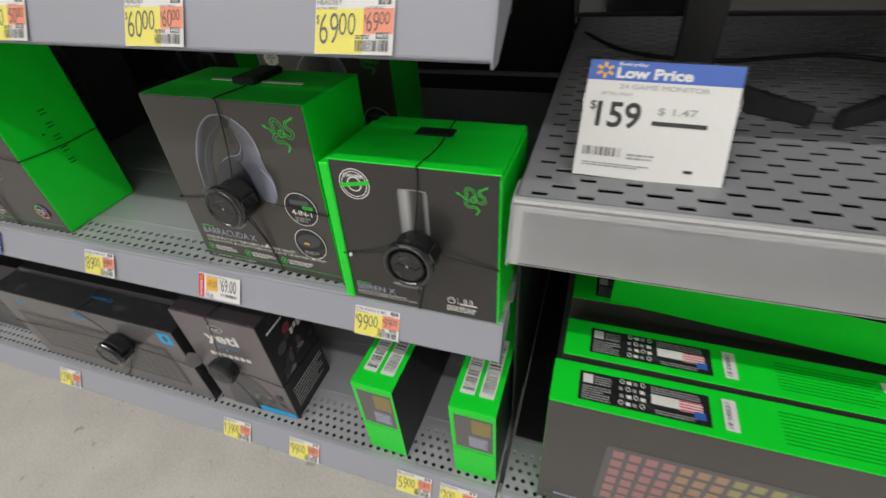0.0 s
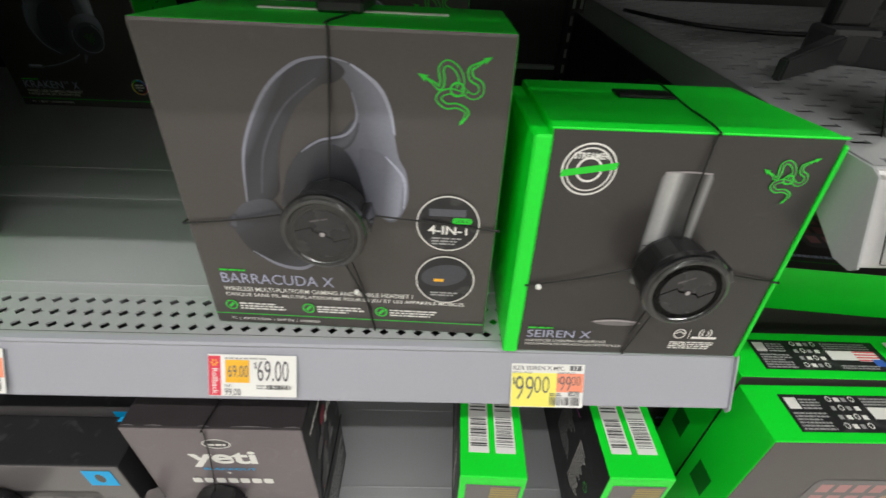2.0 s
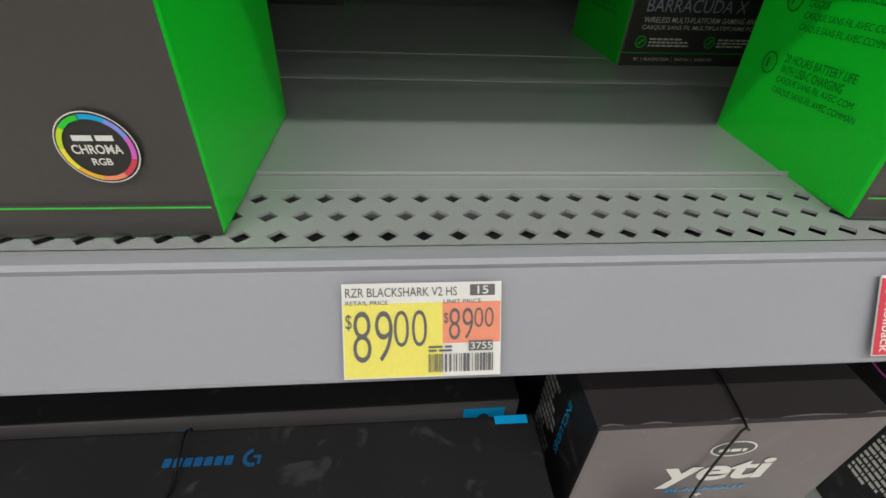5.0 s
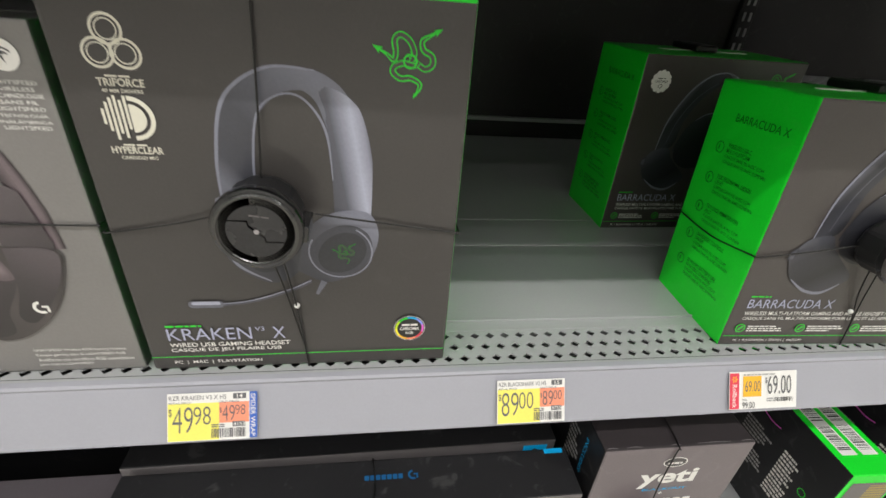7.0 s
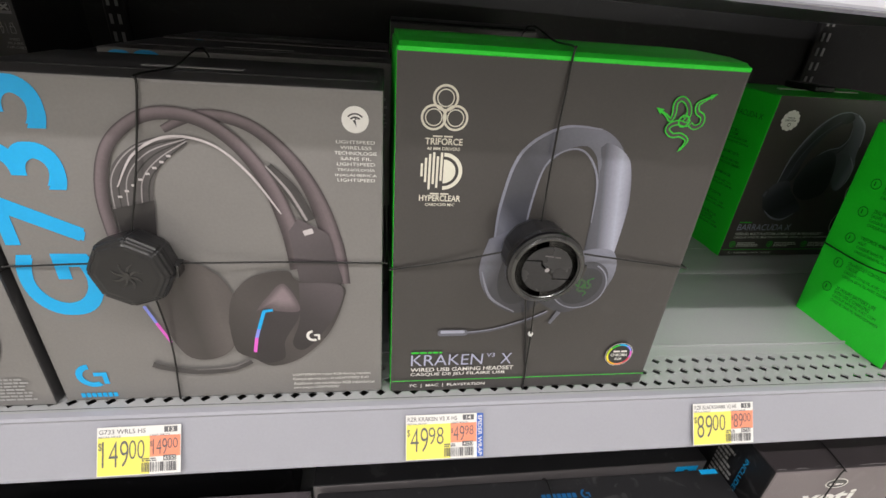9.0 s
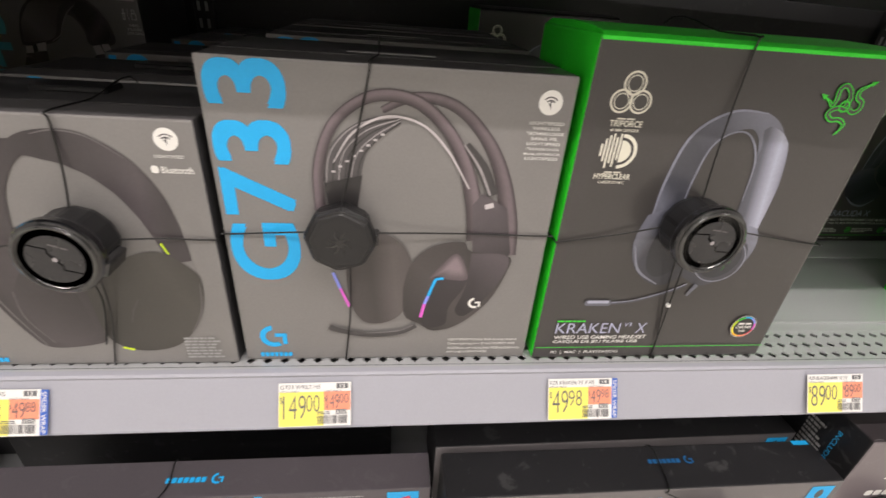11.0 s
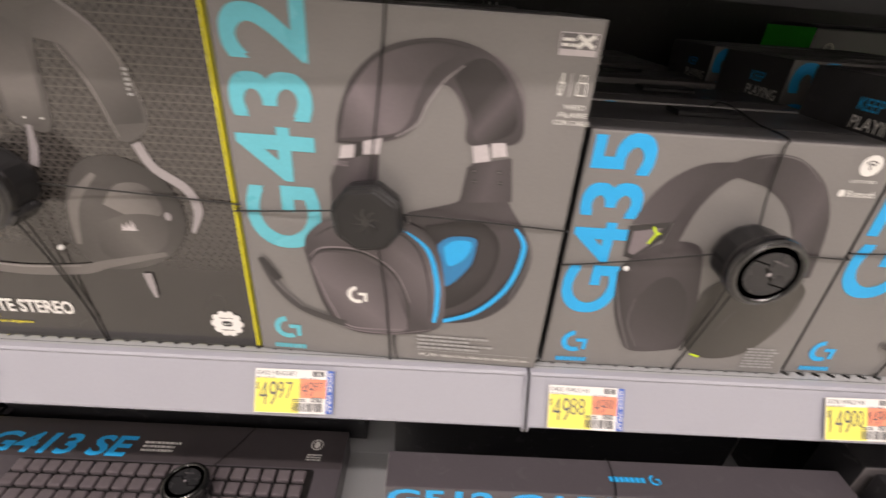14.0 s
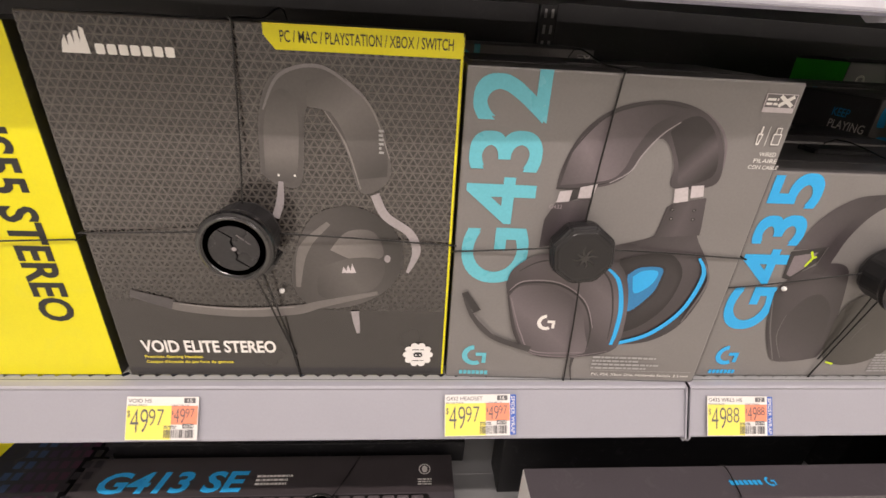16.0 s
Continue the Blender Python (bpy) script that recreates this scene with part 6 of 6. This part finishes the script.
def hs55_box(m):
    w, h, d = 0.20, 0.245, 0.112
    ob = carton("headset_box", m, w, h, d, YELLOW, BLACKC, BLACKC, "bright yellow boxed stereo headset with black lettering", "headset box", "boxed headsets", 0.0012)
    p = Print()
    p.text("HS55 STEREO", w - 0.041, 0.050, 0.0235, 0.150, INK, 0.028, turn=-90)
    p.ellipse(0.085, 0.085, 0.046, 0.060, TONE[3])
    p.ellipse(0.080, 0.085, 0.036, 0.048, TONE[1])
    p.stroke([(0.090, 0.14), (0.080, 0.19), (0.040, 0.215), (0.010, 0.19)], 0.018, TONE[2])
    p.done("box_print", ob)
    return ob


hs = hs55_box(pose(-0.651, 0.012, Z))
security_wrap(hs, 0.20, 0.245, 0.112, 0.085, 0.112, "round", 0.08, 0.09, 0.112, 0.116, turn=0)

# ---- bottom shelf ----
D = DECK + 0.0008


def yeti_box(m):
    w, h, d = 0.142, 0.213, 0.098
    ob = carton("microphone_box", m, w, h, d, YETIC, BLACKC, tone(0.035), "dark grey boxed studio microphone with white lettering and worn corners", "microphone box", "", 0.0022)
    p = Print()
    p.ellipse(0.071, 0.1925, 0.0115, 0.0068, WHITE)
    p.ellipse(0.071, 0.1925, 0.0104, 0.0058, TONE[2])
    p.bars(0.064, 0.190, 0.014, 0.0046, 1, WHITE, 0)
    p.text("yeti", 0.043, 0.156, 0.056, 0.026, WHITE, 0.03)
    p.text("BLACKOUT", 0.051, 0.1515, 0.044, 0.0034, CYAN, 0.01)
    p.text("+", 0.069, 0.145, 0.004, 0.004, WHITE, 0.02)
    maker_bars(p, 0.036, 0.1295, 0.072, 0.0105, WHITE)
    p.blob([(0.02, 0.0), (0.03, 0.05), (0.05, 0.085), (0.08, 0.09), (0.10, 0.07), (0.12, 0.03), (0.14, 0.002)], TONE[3])
    rnd = random.Random(11)
    for k in range(16):
        p.ellipse(0.05 + rnd.random() * 0.085, 0.017 + rnd.random() * 0.035, 0.003 + rnd.random() * 0.006, 0.003 + rnd.random() * 0.005, rnd.choice((TONE[1], TONE[4], TONE[5], DULLRED, TONE[2], TONE[6])), rnd.random() * 90, 9)
    p.rect(0.075, 0.002, 0.140, 0.015, CYAN)
    p.done("box_print", ob)
    p = Print()
    p.bars(0.012, 0.185, 0.034, 0.007, 1, WHITE, 0)
    maker_bars(p, 0.05, 0.145, 0.06, 0.018, WHITE)
    rnd = random.Random(4)
    for k in range(26):
        p.ellipse(0.015 + rnd.random() * 0.075, 0.085 + rnd.random() * 0.09, 0.004 + rnd.random() * 0.008, 0.003 + rnd.random() * 0.007, rnd.choice((DULLRED, TONE[3], TONE[1], TONE[1], TONE[5], TONE[2], TONE[0], TONE[0])), rnd.random() * 90, 9)
    p.bars(0.012, 0.02, 0.085, 0.045, 7, PALE, 0.4, seed=4)
    p.done("side_print", ob, "dark side with small coloured pictures", turn=on_right(w))
    p = Print()
    p.text("INCLUDES", 0.070, 0.150, 0.0045, 0.045, CYAN, 0.0, turn=-90)
    p.bars(0.040, 0.110, 0.028, 0.080, 14, PALE, 0.5, seed=5)
    p.blob([(0.085, 0.090), (0.112, 0.100), (0.118, 0.120), (0.108, 0.130), (0.098, 0.118), (0.088, 0.112)], TONE[6])
    p.done("side_print", ob, turn=on_left(d))
    p = Print(0.0004)
    for x0, x1 in ((0.002, 0.012), (0.020, 0.034), (0.061, 0.070), (0.086, 0.118), (0.128, 0.1405)):
        p.stroke([(x0, 0.0022), ((x0 + x1) / 2, 0.0027), (x1, 0.0021)], [0.0003, 0.0008, 0.0003], TONE[5], 3)
    p.done("worn_edge", ob, turn=on_top(h))
    return ob


ye = yeti_box(pose(0.7575, -0.012, D))
security_wrap(ye, 0.142, 0.213, 0.098, 0.058, 0.112, "spider", 0.066, 0.07, 0.09, 0.088)


def slim_green_box(m, w=0.058):
    """A narrow green box whose short side faces out, black on its broad sides."""
    h, d = 0.158, 0.19
    ob = carton("slim_box", m, w, h, d, GREEN, BLACKC, GREEN, "slim green and black boxed gaming mouse on its edge", "box", "slim green boxes", 0.0015)
    p = Print()
    p.rect(0.006, 0.072, w - 0.004, h - 0.012, TONE[4])
    p.rect(w * 0.48, 0.110, w - 0.006, h - 0.016, DULLAMBER)
    for k in range(9):
        p.rect(w * 0.48, 0.110 + k * 0.0042, w - 0.006, 0.1112 + k * 0.0042, TONE[4])
        p.y += p.step
    p.rect(w * 0.40, 0.078, w - 0.010, 0.104, SMOKE[4])
    p.bars(w * 0.42, 0.080, w * 0.4, 0.022, 5, LILAC, 0.2)
    p.rect(0.001, 0.066, w - 0.001, 0.0668, INK)
    p.done("front_print", ob)
    p = Print()
    for x0 in (w * 0.14, w * 0.55):
        p = Print()
        p.rect(x0, 0.022, x0 + w * 0.31, 0.112, PAPER)
        p.barcode(x0 + w * 0.03, 0.028, w * 0.25, 0.030, upright=False, seed=int(x0 * 900))
        p.barcode(x0 + w * 0.03, 0.064, w * 0.25, 0.040, upright=False, seed=int(x0 * 700))
        p.done("barcode_sticker", ob, "white barcode sticker", turn=on_top(h))
    p = Print()
    p.bars(0.045, 0.045, 0.002, 0.095, 20, WHITE, 0)
    p.bars(0.07, 0.05, 0.05, 0.06, 12, PALE, 0.5, seed=2)
    p.ring(0.165, 0.09, 0.005, 0.0010, INK_GREEN)
    p.bars(0.128, 0.045, 0.03, 0.07, 13, WHITE, 0.5, seed=6)
    p.stroke([(0.085, 0.128), (0.100, 0.126), (0.112, 0.128)], 0.0016, PINK)
    p.done("side_print", ob, turn=on_left(d))
    return ob


slim_green_box(pose(1.0265, -0.018, D, 0, 0, -2.0))
slim_green_box(pose(1.1555, -0.018, D, 0, 0, -0.5))


def keyboard_picture(p, x0, z0, x1, z1, rows, cols, key, gap=0.16, skew=0.0):
    """Rows of printed keycaps."""
    kw, kh = (x1 - x0) / cols, (z1 - z0) / rows
    for r in range(rows):
        for c in range(cols):
            if (r * 7 + c * 3) % 11 == 5 and r == 0:
                continue
            xx, zz = x0 + c * kw + skew * r * kh, z0 + r * kh
            mm = key[(c * len(key)) // cols] if isinstance(key, list) else key
            p.rect(xx + kw * gap / 2, zz + kh * gap / 2, xx + kw * (1 - gap / 2), zz + kh * (1 - gap / 2), mm)
            p.y += p.step
    p.y -= p.step


def pro_box(m):
    w, h, d = 0.388, 0.168, 0.046
    ob = carton("keyboard_box", m, w, h, d, TONE[4], BLACKC, BLACKC, "black and grey boxed compact keyboard with cyan marks and scuffed top", "keyboard box", "keyboard boxes", 0.0015)
    p = Print()
    round_mark(p, 0.060, 0.150, 0.006, CYAN)
    p.text("PRO", 0.180, 0.146, 0.026, 0.010, CYAN, 0.02)
    p.rect(0.356, 0.138, 0.380, 0.162, CYAN)
    p.ellipse(0.368, 0.150, 0.004, 0.007, TONE[2], n=12)
    p.rect(0.03, 0.03, 0.355, 0.125, TONE[1])
    keyboard_picture(p, 0.036, 0.036, 0.349, 0.118, 6, 18, TONE[3])
    p.done("box_print", ob)
    p = Print(0.0005)
    maker_bars(p, 0.200, 0.026, 0.034, 0.006, DEEPBLUE)
    round_mark(p, 0.242, 0.0290, 0.0045, DEEPBLUE)
    p.rect(0.366, 0.0405, 0.384, 0.0455, CYAN)
    p.done("top_print", ob, turn=on_top(h))
    return ob


pr = pro_box(pose(0.3570, -0.020, D, 0, 0, 0))
security_wrap(pr, 0.388, 0.168, 0.046, 0.270, 0.118, "round", 0.205, 0.2, 0.09, 0.095, turn=10)
pro_box(pose(0.352, 0.032, D, 0, 0, 0.5))


def g512_box(m):
    w, h, d = 0.456, 0.143, 0.038
    ob = carton("keyboard_box", m, w, h, d, PLUM, PAPER, PLUM, "plum-grey boxed mechanical keyboard with cyan lettering", "keyboard box", "keyboard boxes", 0.0012)
    p = Print()
    p.text("G512 CARBON", 0.002, 0.114, 0.300, 0.027, CYAN, 0.03)
    p.bars(0.345, 0.124, 0.05, 0.013, 4, PALE, 0.3)
    p.rect(0.415, 0.110, 0.445, 0.139, CYAN)
    p.stroke([(0.422, 0.122), (0.438, 0.128)], 0.010, RED, 1)
    p.rect(0.02, 0.01, 0.43, 0.103, TONE[1])
    keyboard_picture(p, 0.026, 0.016, 0.424, 0.098, 6, 22, TONE[3])
    p.done("box_print", ob)
    p = Print(0.0005)
    maker_bars(p, 0.214, 0.0145, 0.036, 0.0070, CYAN)
    round_mark(p, 0.259, 0.0180, 0.0055, CYAN)
    p.done("top_print", ob, turn=on_top(h))
    return ob


g5 = g512_box(pose(-0.1090, 0.0080, D, 0, 0, 0.0))
security_wrap(g5, 0.456, 0.143, 0.038, 0.225, 0.085, "spider", 0.214, 0.22, 0.08, 0.08)


def g413_box(m):
    """A keyboard box that lies flat, its printed face up."""
    w, h, d = 0.456, 0.172, 0.040
    ob = carton("keyboard_box", m, w, h, d, PLUM, PLUM, PLUM, "plum-grey boxed mechanical keyboard lying flat, cyan lettering", "keyboard box", "keyboard boxes", 0.0012)
    p = Print()
    p.rect(0.001, 0.118, w - 0.001, h - 0.001, tone(0.05))
    p.text("G413 SE", 0.026, 0.122, 0.170, 0.029, CYAN, 0.03, slant=0.22)
    p.bars(0.212, 0.131, 0.045, 0.016, 3, WHITE, 0.3)
    p.ring(0.420, 0.150, 0.0075, 0.0012, WHITE)
    p.ellipse(0.420, 0.150, 0.0035, 0.005, WHITE)
    p.bars(0.411, 0.128, 0.018, 0.010, 3, WHITE, 0.1)
    p.done("box_print", ob)
    p = Print(0.0006)
    p.round_rect(0.085, 0.004, 0.425, 0.116, 0.004, TONE[0])
    p.done("keyboard_base_picture", ob)
    bm = bmesh.new()
    for r in range(6):
        for c in range(19):
            x0, z0 = 0.090 + c * 0.0174, 0.009 + r * 0.0175
            b2 = block(x0, x0 + 0.0145, -0.0075, -0.0007, z0, z0 + 0.0140, 0.0024, 2)
            me = bpy.data.meshes.new("key")
            b2.to_mesh(me)
            b2.free()
            bm.from_mesh(me)
            bpy.data.meshes.remove(me)
    part("embossed_keys", bm, tone(0.11), ob, "dark embossed keycaps")["kind"] = "stuff"
    return ob


g4b = g413_box(pose(-0.627, -0.024, D + 0.040, -90, 0, 0))
security_wrap(g4b, 0.456, 0.172, 0.040, 0.300, 0.075, "round", 0.335, 0.29, 0.08, 0.08)


def rgb_keyboard_box(m, w=0.19, h=0.45):
    """A flat-lying box with a yellow corner and a picture of lit keys."""
    d = 0.042
    ob = carton("keyboard_box", m, w, h, d, BLACKC, BLACKC, BLACKC, "black and yellow boxed keyboard lying flat with coloured key picture", "keyboard box", "keyboard boxes", 0.0012)
    p = Print()
    rows = int(h / 0.0165)
    dark = [mat("lit_key_print", c, 0.4) for c in ((0.015, 0.03, 0.07), (0.012, 0.012, 0.02), (0.02, 0.05, 0.11), (0.03, 0.014, 0.04), (0.045, 0.012, 0.03), (0.014, 0.012, 0.016))]
    keyboard_picture(p, 0.01, 0.012, w - 0.006, h - 0.012, rows, int(w / 0.0145), dark, 0.34, 0.25 if w < 0.3 else 0.0)
    if w < 0.3:
        p.poly([(0.001, 0.001), (0.070, 0.001), (0.115, h - 0.001), (0.001, h - 0.001)], YELLOW)
        maker_bars(p, 0.03, h * 0.46, 0.05, 0.009, INK)
    p.done("box_print", ob)
    return ob


rgb_keyboard_box(pose(-0.825, -0.024, D + 0.042, -90, 0, 0))
rgb_keyboard_box(pose(-0.612, 0.158, D + 0.0505, -84, 0, 0), 0.46, 0.17)
for k, (xx, yy, rz) in enumerate(((-0.11, 0.12, 0.6), (0.36, 0.125, -0.4))):
    ob = carton("keyboard_box", pose(xx, yy, D, 0, 0, rz), 0.42, 0.150, 0.046, BLACKC, BLACKC, BLACKC, "plain black boxed keyboard behind the front row", "keyboard box", "keyboard boxes", 0.0015)
    part("tuck_flap", block(0.004, 0.416, 0.014, 0.043, 0.150, 0.1505), BLACKC, ob)


def green_keyboard_box(m, h=0.222, d=0.054, panel=True):
    w = 0.46
    ob = carton("keyboard_box", m, w, h, d, CHAR, GREEN, GREEN, "charcoal boxed keyboard with bright green sides, standing on edge", "keyboard box", "green keyboard boxes", 0.0014)
    p = Print()
    p.round_rect(0.065, 0.04, 0.40, 0.165, 0.006, TONE[4])
    keyboard_picture(p, 0.07, 0.046, 0.395, 0.160, 6, 20, [mat("key_print", c, 0.4) for c in ((0.42, 0.20, 0.20), (0.42, 0.26, 0.16), (0.38, 0.33, 0.15), (0.10, 0.28, 0.12), (0.06, 0.22, 0.34), (0.2, 0.1, 0.3))], 0.3)
    p.bars(0.02, 0.02, 0.07, 0.008, 1, LILAC, 0)
    p.rect(0.001, 0.012, w - 0.001, 0.0126, INK_GREEN)
    p.done("box_print", ob)
    if panel:
        p = Print(0.0004)
        p.rect(0.030, 0.009, 0.175, 0.044, BLACKC)
        p.rect(0.034, 0.030, 0.046, 0.041, WHITE)
        p.bars(0.034, 0.011, 0.034, 0.017, 6, PALE, 0.3, seed=1)
        p.bars(0.048, 0.030, 0.022, 0.011, 4, PALE, 0.2, seed=6)
        for r in range(4):
            for c in range(4):
                x0, z0 = 0.076 + c * 0.0078 + 0.001 * (r % 2), 0.0125 + r * 0.0082
                if (r + c) % 3 == 0:
                    p.ring(x0 + 0.0026, z0 + 0.0026, 0.0028, 0.0009, WHITE, n=12)
                else:
                    p.rect(x0, z0, x0 + 0.0042 + 0.0012 * (c % 2), z0 + 0.0040, WHITE if c % 2 else PALE)
        p.bars(0.112, 0.034, 0.055, 0.008, 3, PALE, 0.2, seed=7)
        p.rect(0.112, 0.021, 0.142, 0.032, WHITE)
        p.rect(0.142, 0.020, 0.167, 0.032, WHITE)
        for k in range(4):
            p.rect(0.142, 0.0205 + k * 0.0032, 0.167, 0.0221 + k * 0.0032, RED)
            p.y += p.step
        p.y -= p.step
        p.rect(0.157, 0.0145, 0.169, 0.0225, BLUE)
        p.bars(0.116, 0.011, 0.045, 0.005, 2, PALE, 0.2, seed=8)
        p.rect(0.188, 0.010, 0.202, 0.044, PAPER)
        p.barcode(0.191, 0.013, 0.005, 0.028, upright=False)
        for k in range(9):
            p.rect(0.245, 0.0095 + k * 0.004, 0.340 + 0.006 * (k % 3), 0.0106 + k * 0.004, MIDGREEN)
            p.y += p.step
        p.y -= p.step
        p.rect(0.352, 0.030, 0.368, 0.042, PAPER)
        p.v = [(x * 0.84 + 0.002, y, z) for x, y, z in p.v]
        p.done("top_print", ob, "black data panel and white stickers", turn=on_top(h))
    p = Print()
    p.rect(0.012, 0.09, 0.034, 0.12, GREEN_DARK)
    p.done("end_print", ob, turn=on_left(d))
    return ob


green_keyboard_box(pose(1.2680, -0.0200, D, 0, 0, 0.2))
green_keyboard_box(pose(1.2750, 0.0420, D, 0, 0, -0.3))
green_keyboard_box(pose(1.2760, 0.1310, D, 0, 0, 0.2))
green_keyboard_box(pose(1.2740, 0.2600, D, 0, 0, -0.4), panel=False)
# one more lies flat on the tops of the row, its long green side to the front
green_keyboard_box(pose(1.3200, 0.1330, D + 0.2225 + 0.054, -90, 0, -5.5), panel=False)

# ---- monitor bay ----
sign = empty("sign_holder", pose(1.2613, 0.0407, MONITOR_SHELF + 0.0005, -33, 1.7, 0), "clear acrylic sign holder with a white and blue price card", "sign")
part("holder", block(-0.002, 0.1085, 0.0004, 0.0016, 0.0, 0.1015, 0.0004, 1), CLEAR, sign, "clear acrylic back")
part("card", block(0.0, 0.1065, -0.0006, 0.0002, 0.001, 0.0995), PAPER, sign)
p = Print(0.0008)
p.rect(0.0, 0.0830, 0.1065, 0.0995, BLUE)
for k in range(6):
    a = math.pi * (k / 3 + 1 / 6)
    p.stroke([(0.0118 + 0.0024 * math.cos(a), 0.0912 + 0.0024 * math.sin(a)), (0.0118 + 0.0066 * math.cos(a), 0.0912 + 0.0066 * math.sin(a))], 0.0024, AMBER, 1)
p.text("Everyday", 0.0215, 0.0945, 0.0205, 0.0038, WHITE, 0.01)
p.text("Low Price", 0.0205, 0.0850, 0.0530, 0.0090, WHITE, 0.04)
p.text("24 GAME MONITOR", 0.024, 0.0765, 0.062, 0.0040, PALE, 0.0)
p.text("RETAIL PRICE", 0.012, 0.0708, 0.022, 0.0025, PALE)
p.text("$", 0.0050, 0.0570, 0.0045, 0.0085, INK)
p.text("159", 0.0105, 0.0435, 0.0320, 0.0220, INK, 0.02)
p.text("$ 1.47", 0.0540, 0.0560, 0.0270, 0.0070, PALE, 0.01)
p.rect(0.0510, 0.0480, 0.0890, 0.0515, INK)
p.barcode(0.0050, 0.0190, 0.0280, 0.0075, TONE[4])
p.bars(0.038, 0.018, 0.02, 0.006, 2, PALE)
p.bars(0.006, 0.010, 0.05, 0.004, 2, PALE)
p.rect(0.0790, 0.0110, 0.0850, 0.0135, INK)
p.done("card_print", sign, "blue header and black price")
for c in sign.children:
    c.scale.z = 0.885

def blade(a, b, h0, h1, t=0.007):
    """A tapered standing blade from a to b, h0 high at a and h1 at b."""
    a, b = Vector(a), Vector(b)
    n = (b - a).cross(Vector((0, 0, 1))).normalized() * t
    bm = bmesh.new()
    v = [bm.verts.new(p) for p in (a - n * 0.5, a + n * 0.5, b + n, b - n)]
    u = [bm.verts.new(q.co + Vector((0, 0, h))) for q, h in zip(v, (h0, h0, h1, h1))]
    bm.faces.new(v[::-1])
    bm.faces.new(u)
    for k in range(4):
        bm.faces.new((v[k], v[(k + 1) % 4], u[(k + 1) % 4], u[k]))
    bmesh.ops.recalc_face_normals(bm, faces=bm.faces[:])
    bmesh.ops.bevel(bm, geom=bm.edges[:], offset=0.0015, segments=2, affect="EDGES")
    return bm


def monitor_stand(m):
    """Two blade feet that spread forward from a hub, and a column."""
    ob = empty("monitor_stand", m, "dark grey monitor stand with two splayed blade feet", "monitor stand", "monitor stands")
    part("foot", blade((-0.094, -0.068, 0.0), (0.0, 0.0, 0.0), 0.017, 0.026), STANDM, ob)
    part("foot", blade((0.094, -0.060, 0.0), (0.0, 0.0, 0.0), 0.017, 0.026), STANDM, ob)
    part("hub", block(-0.022, 0.022, -0.014, 0.020, 0.0, 0.030, 0.005), STANDM, ob)
    part("column", block(-0.018, 0.018, 0.0, 0.016, 0.028, 0.20, 0.004), PLASTIC, ob)
    return ob


stand = monitor_stand(pose(1.356, 0.220, MONITOR_SHELF))
copy_thing(stand, pose(1.561, 0.225, MONITOR_SHELF))
mo = empty("monitor", pose(1.48, 0.245, MONITOR_SHELF + 0.074), "black flat-screen monitor on a stand", "monitor")
part("screen", block(-0.24, 0.27, -0.006, 0.0, 0.0, 0.31, 0.001, 1), GLOSS, mo)
part("bezel", block(-0.245, 0.275, 0.0, 0.018, -0.006, 0.316, 0.004), PLASTIC, mo)
tagged(part("power_cable", tube([(1.24, 0.45, 0.868), (1.30, 0.36, 0.8685), (1.40, 0.33, 0.8685), (1.52, 0.36, 0.8685), (1.62, 0.31, 0.8685)], 0.0024, 8), PLASTIC), "black power cable lying on the monitor shelf", "cable")
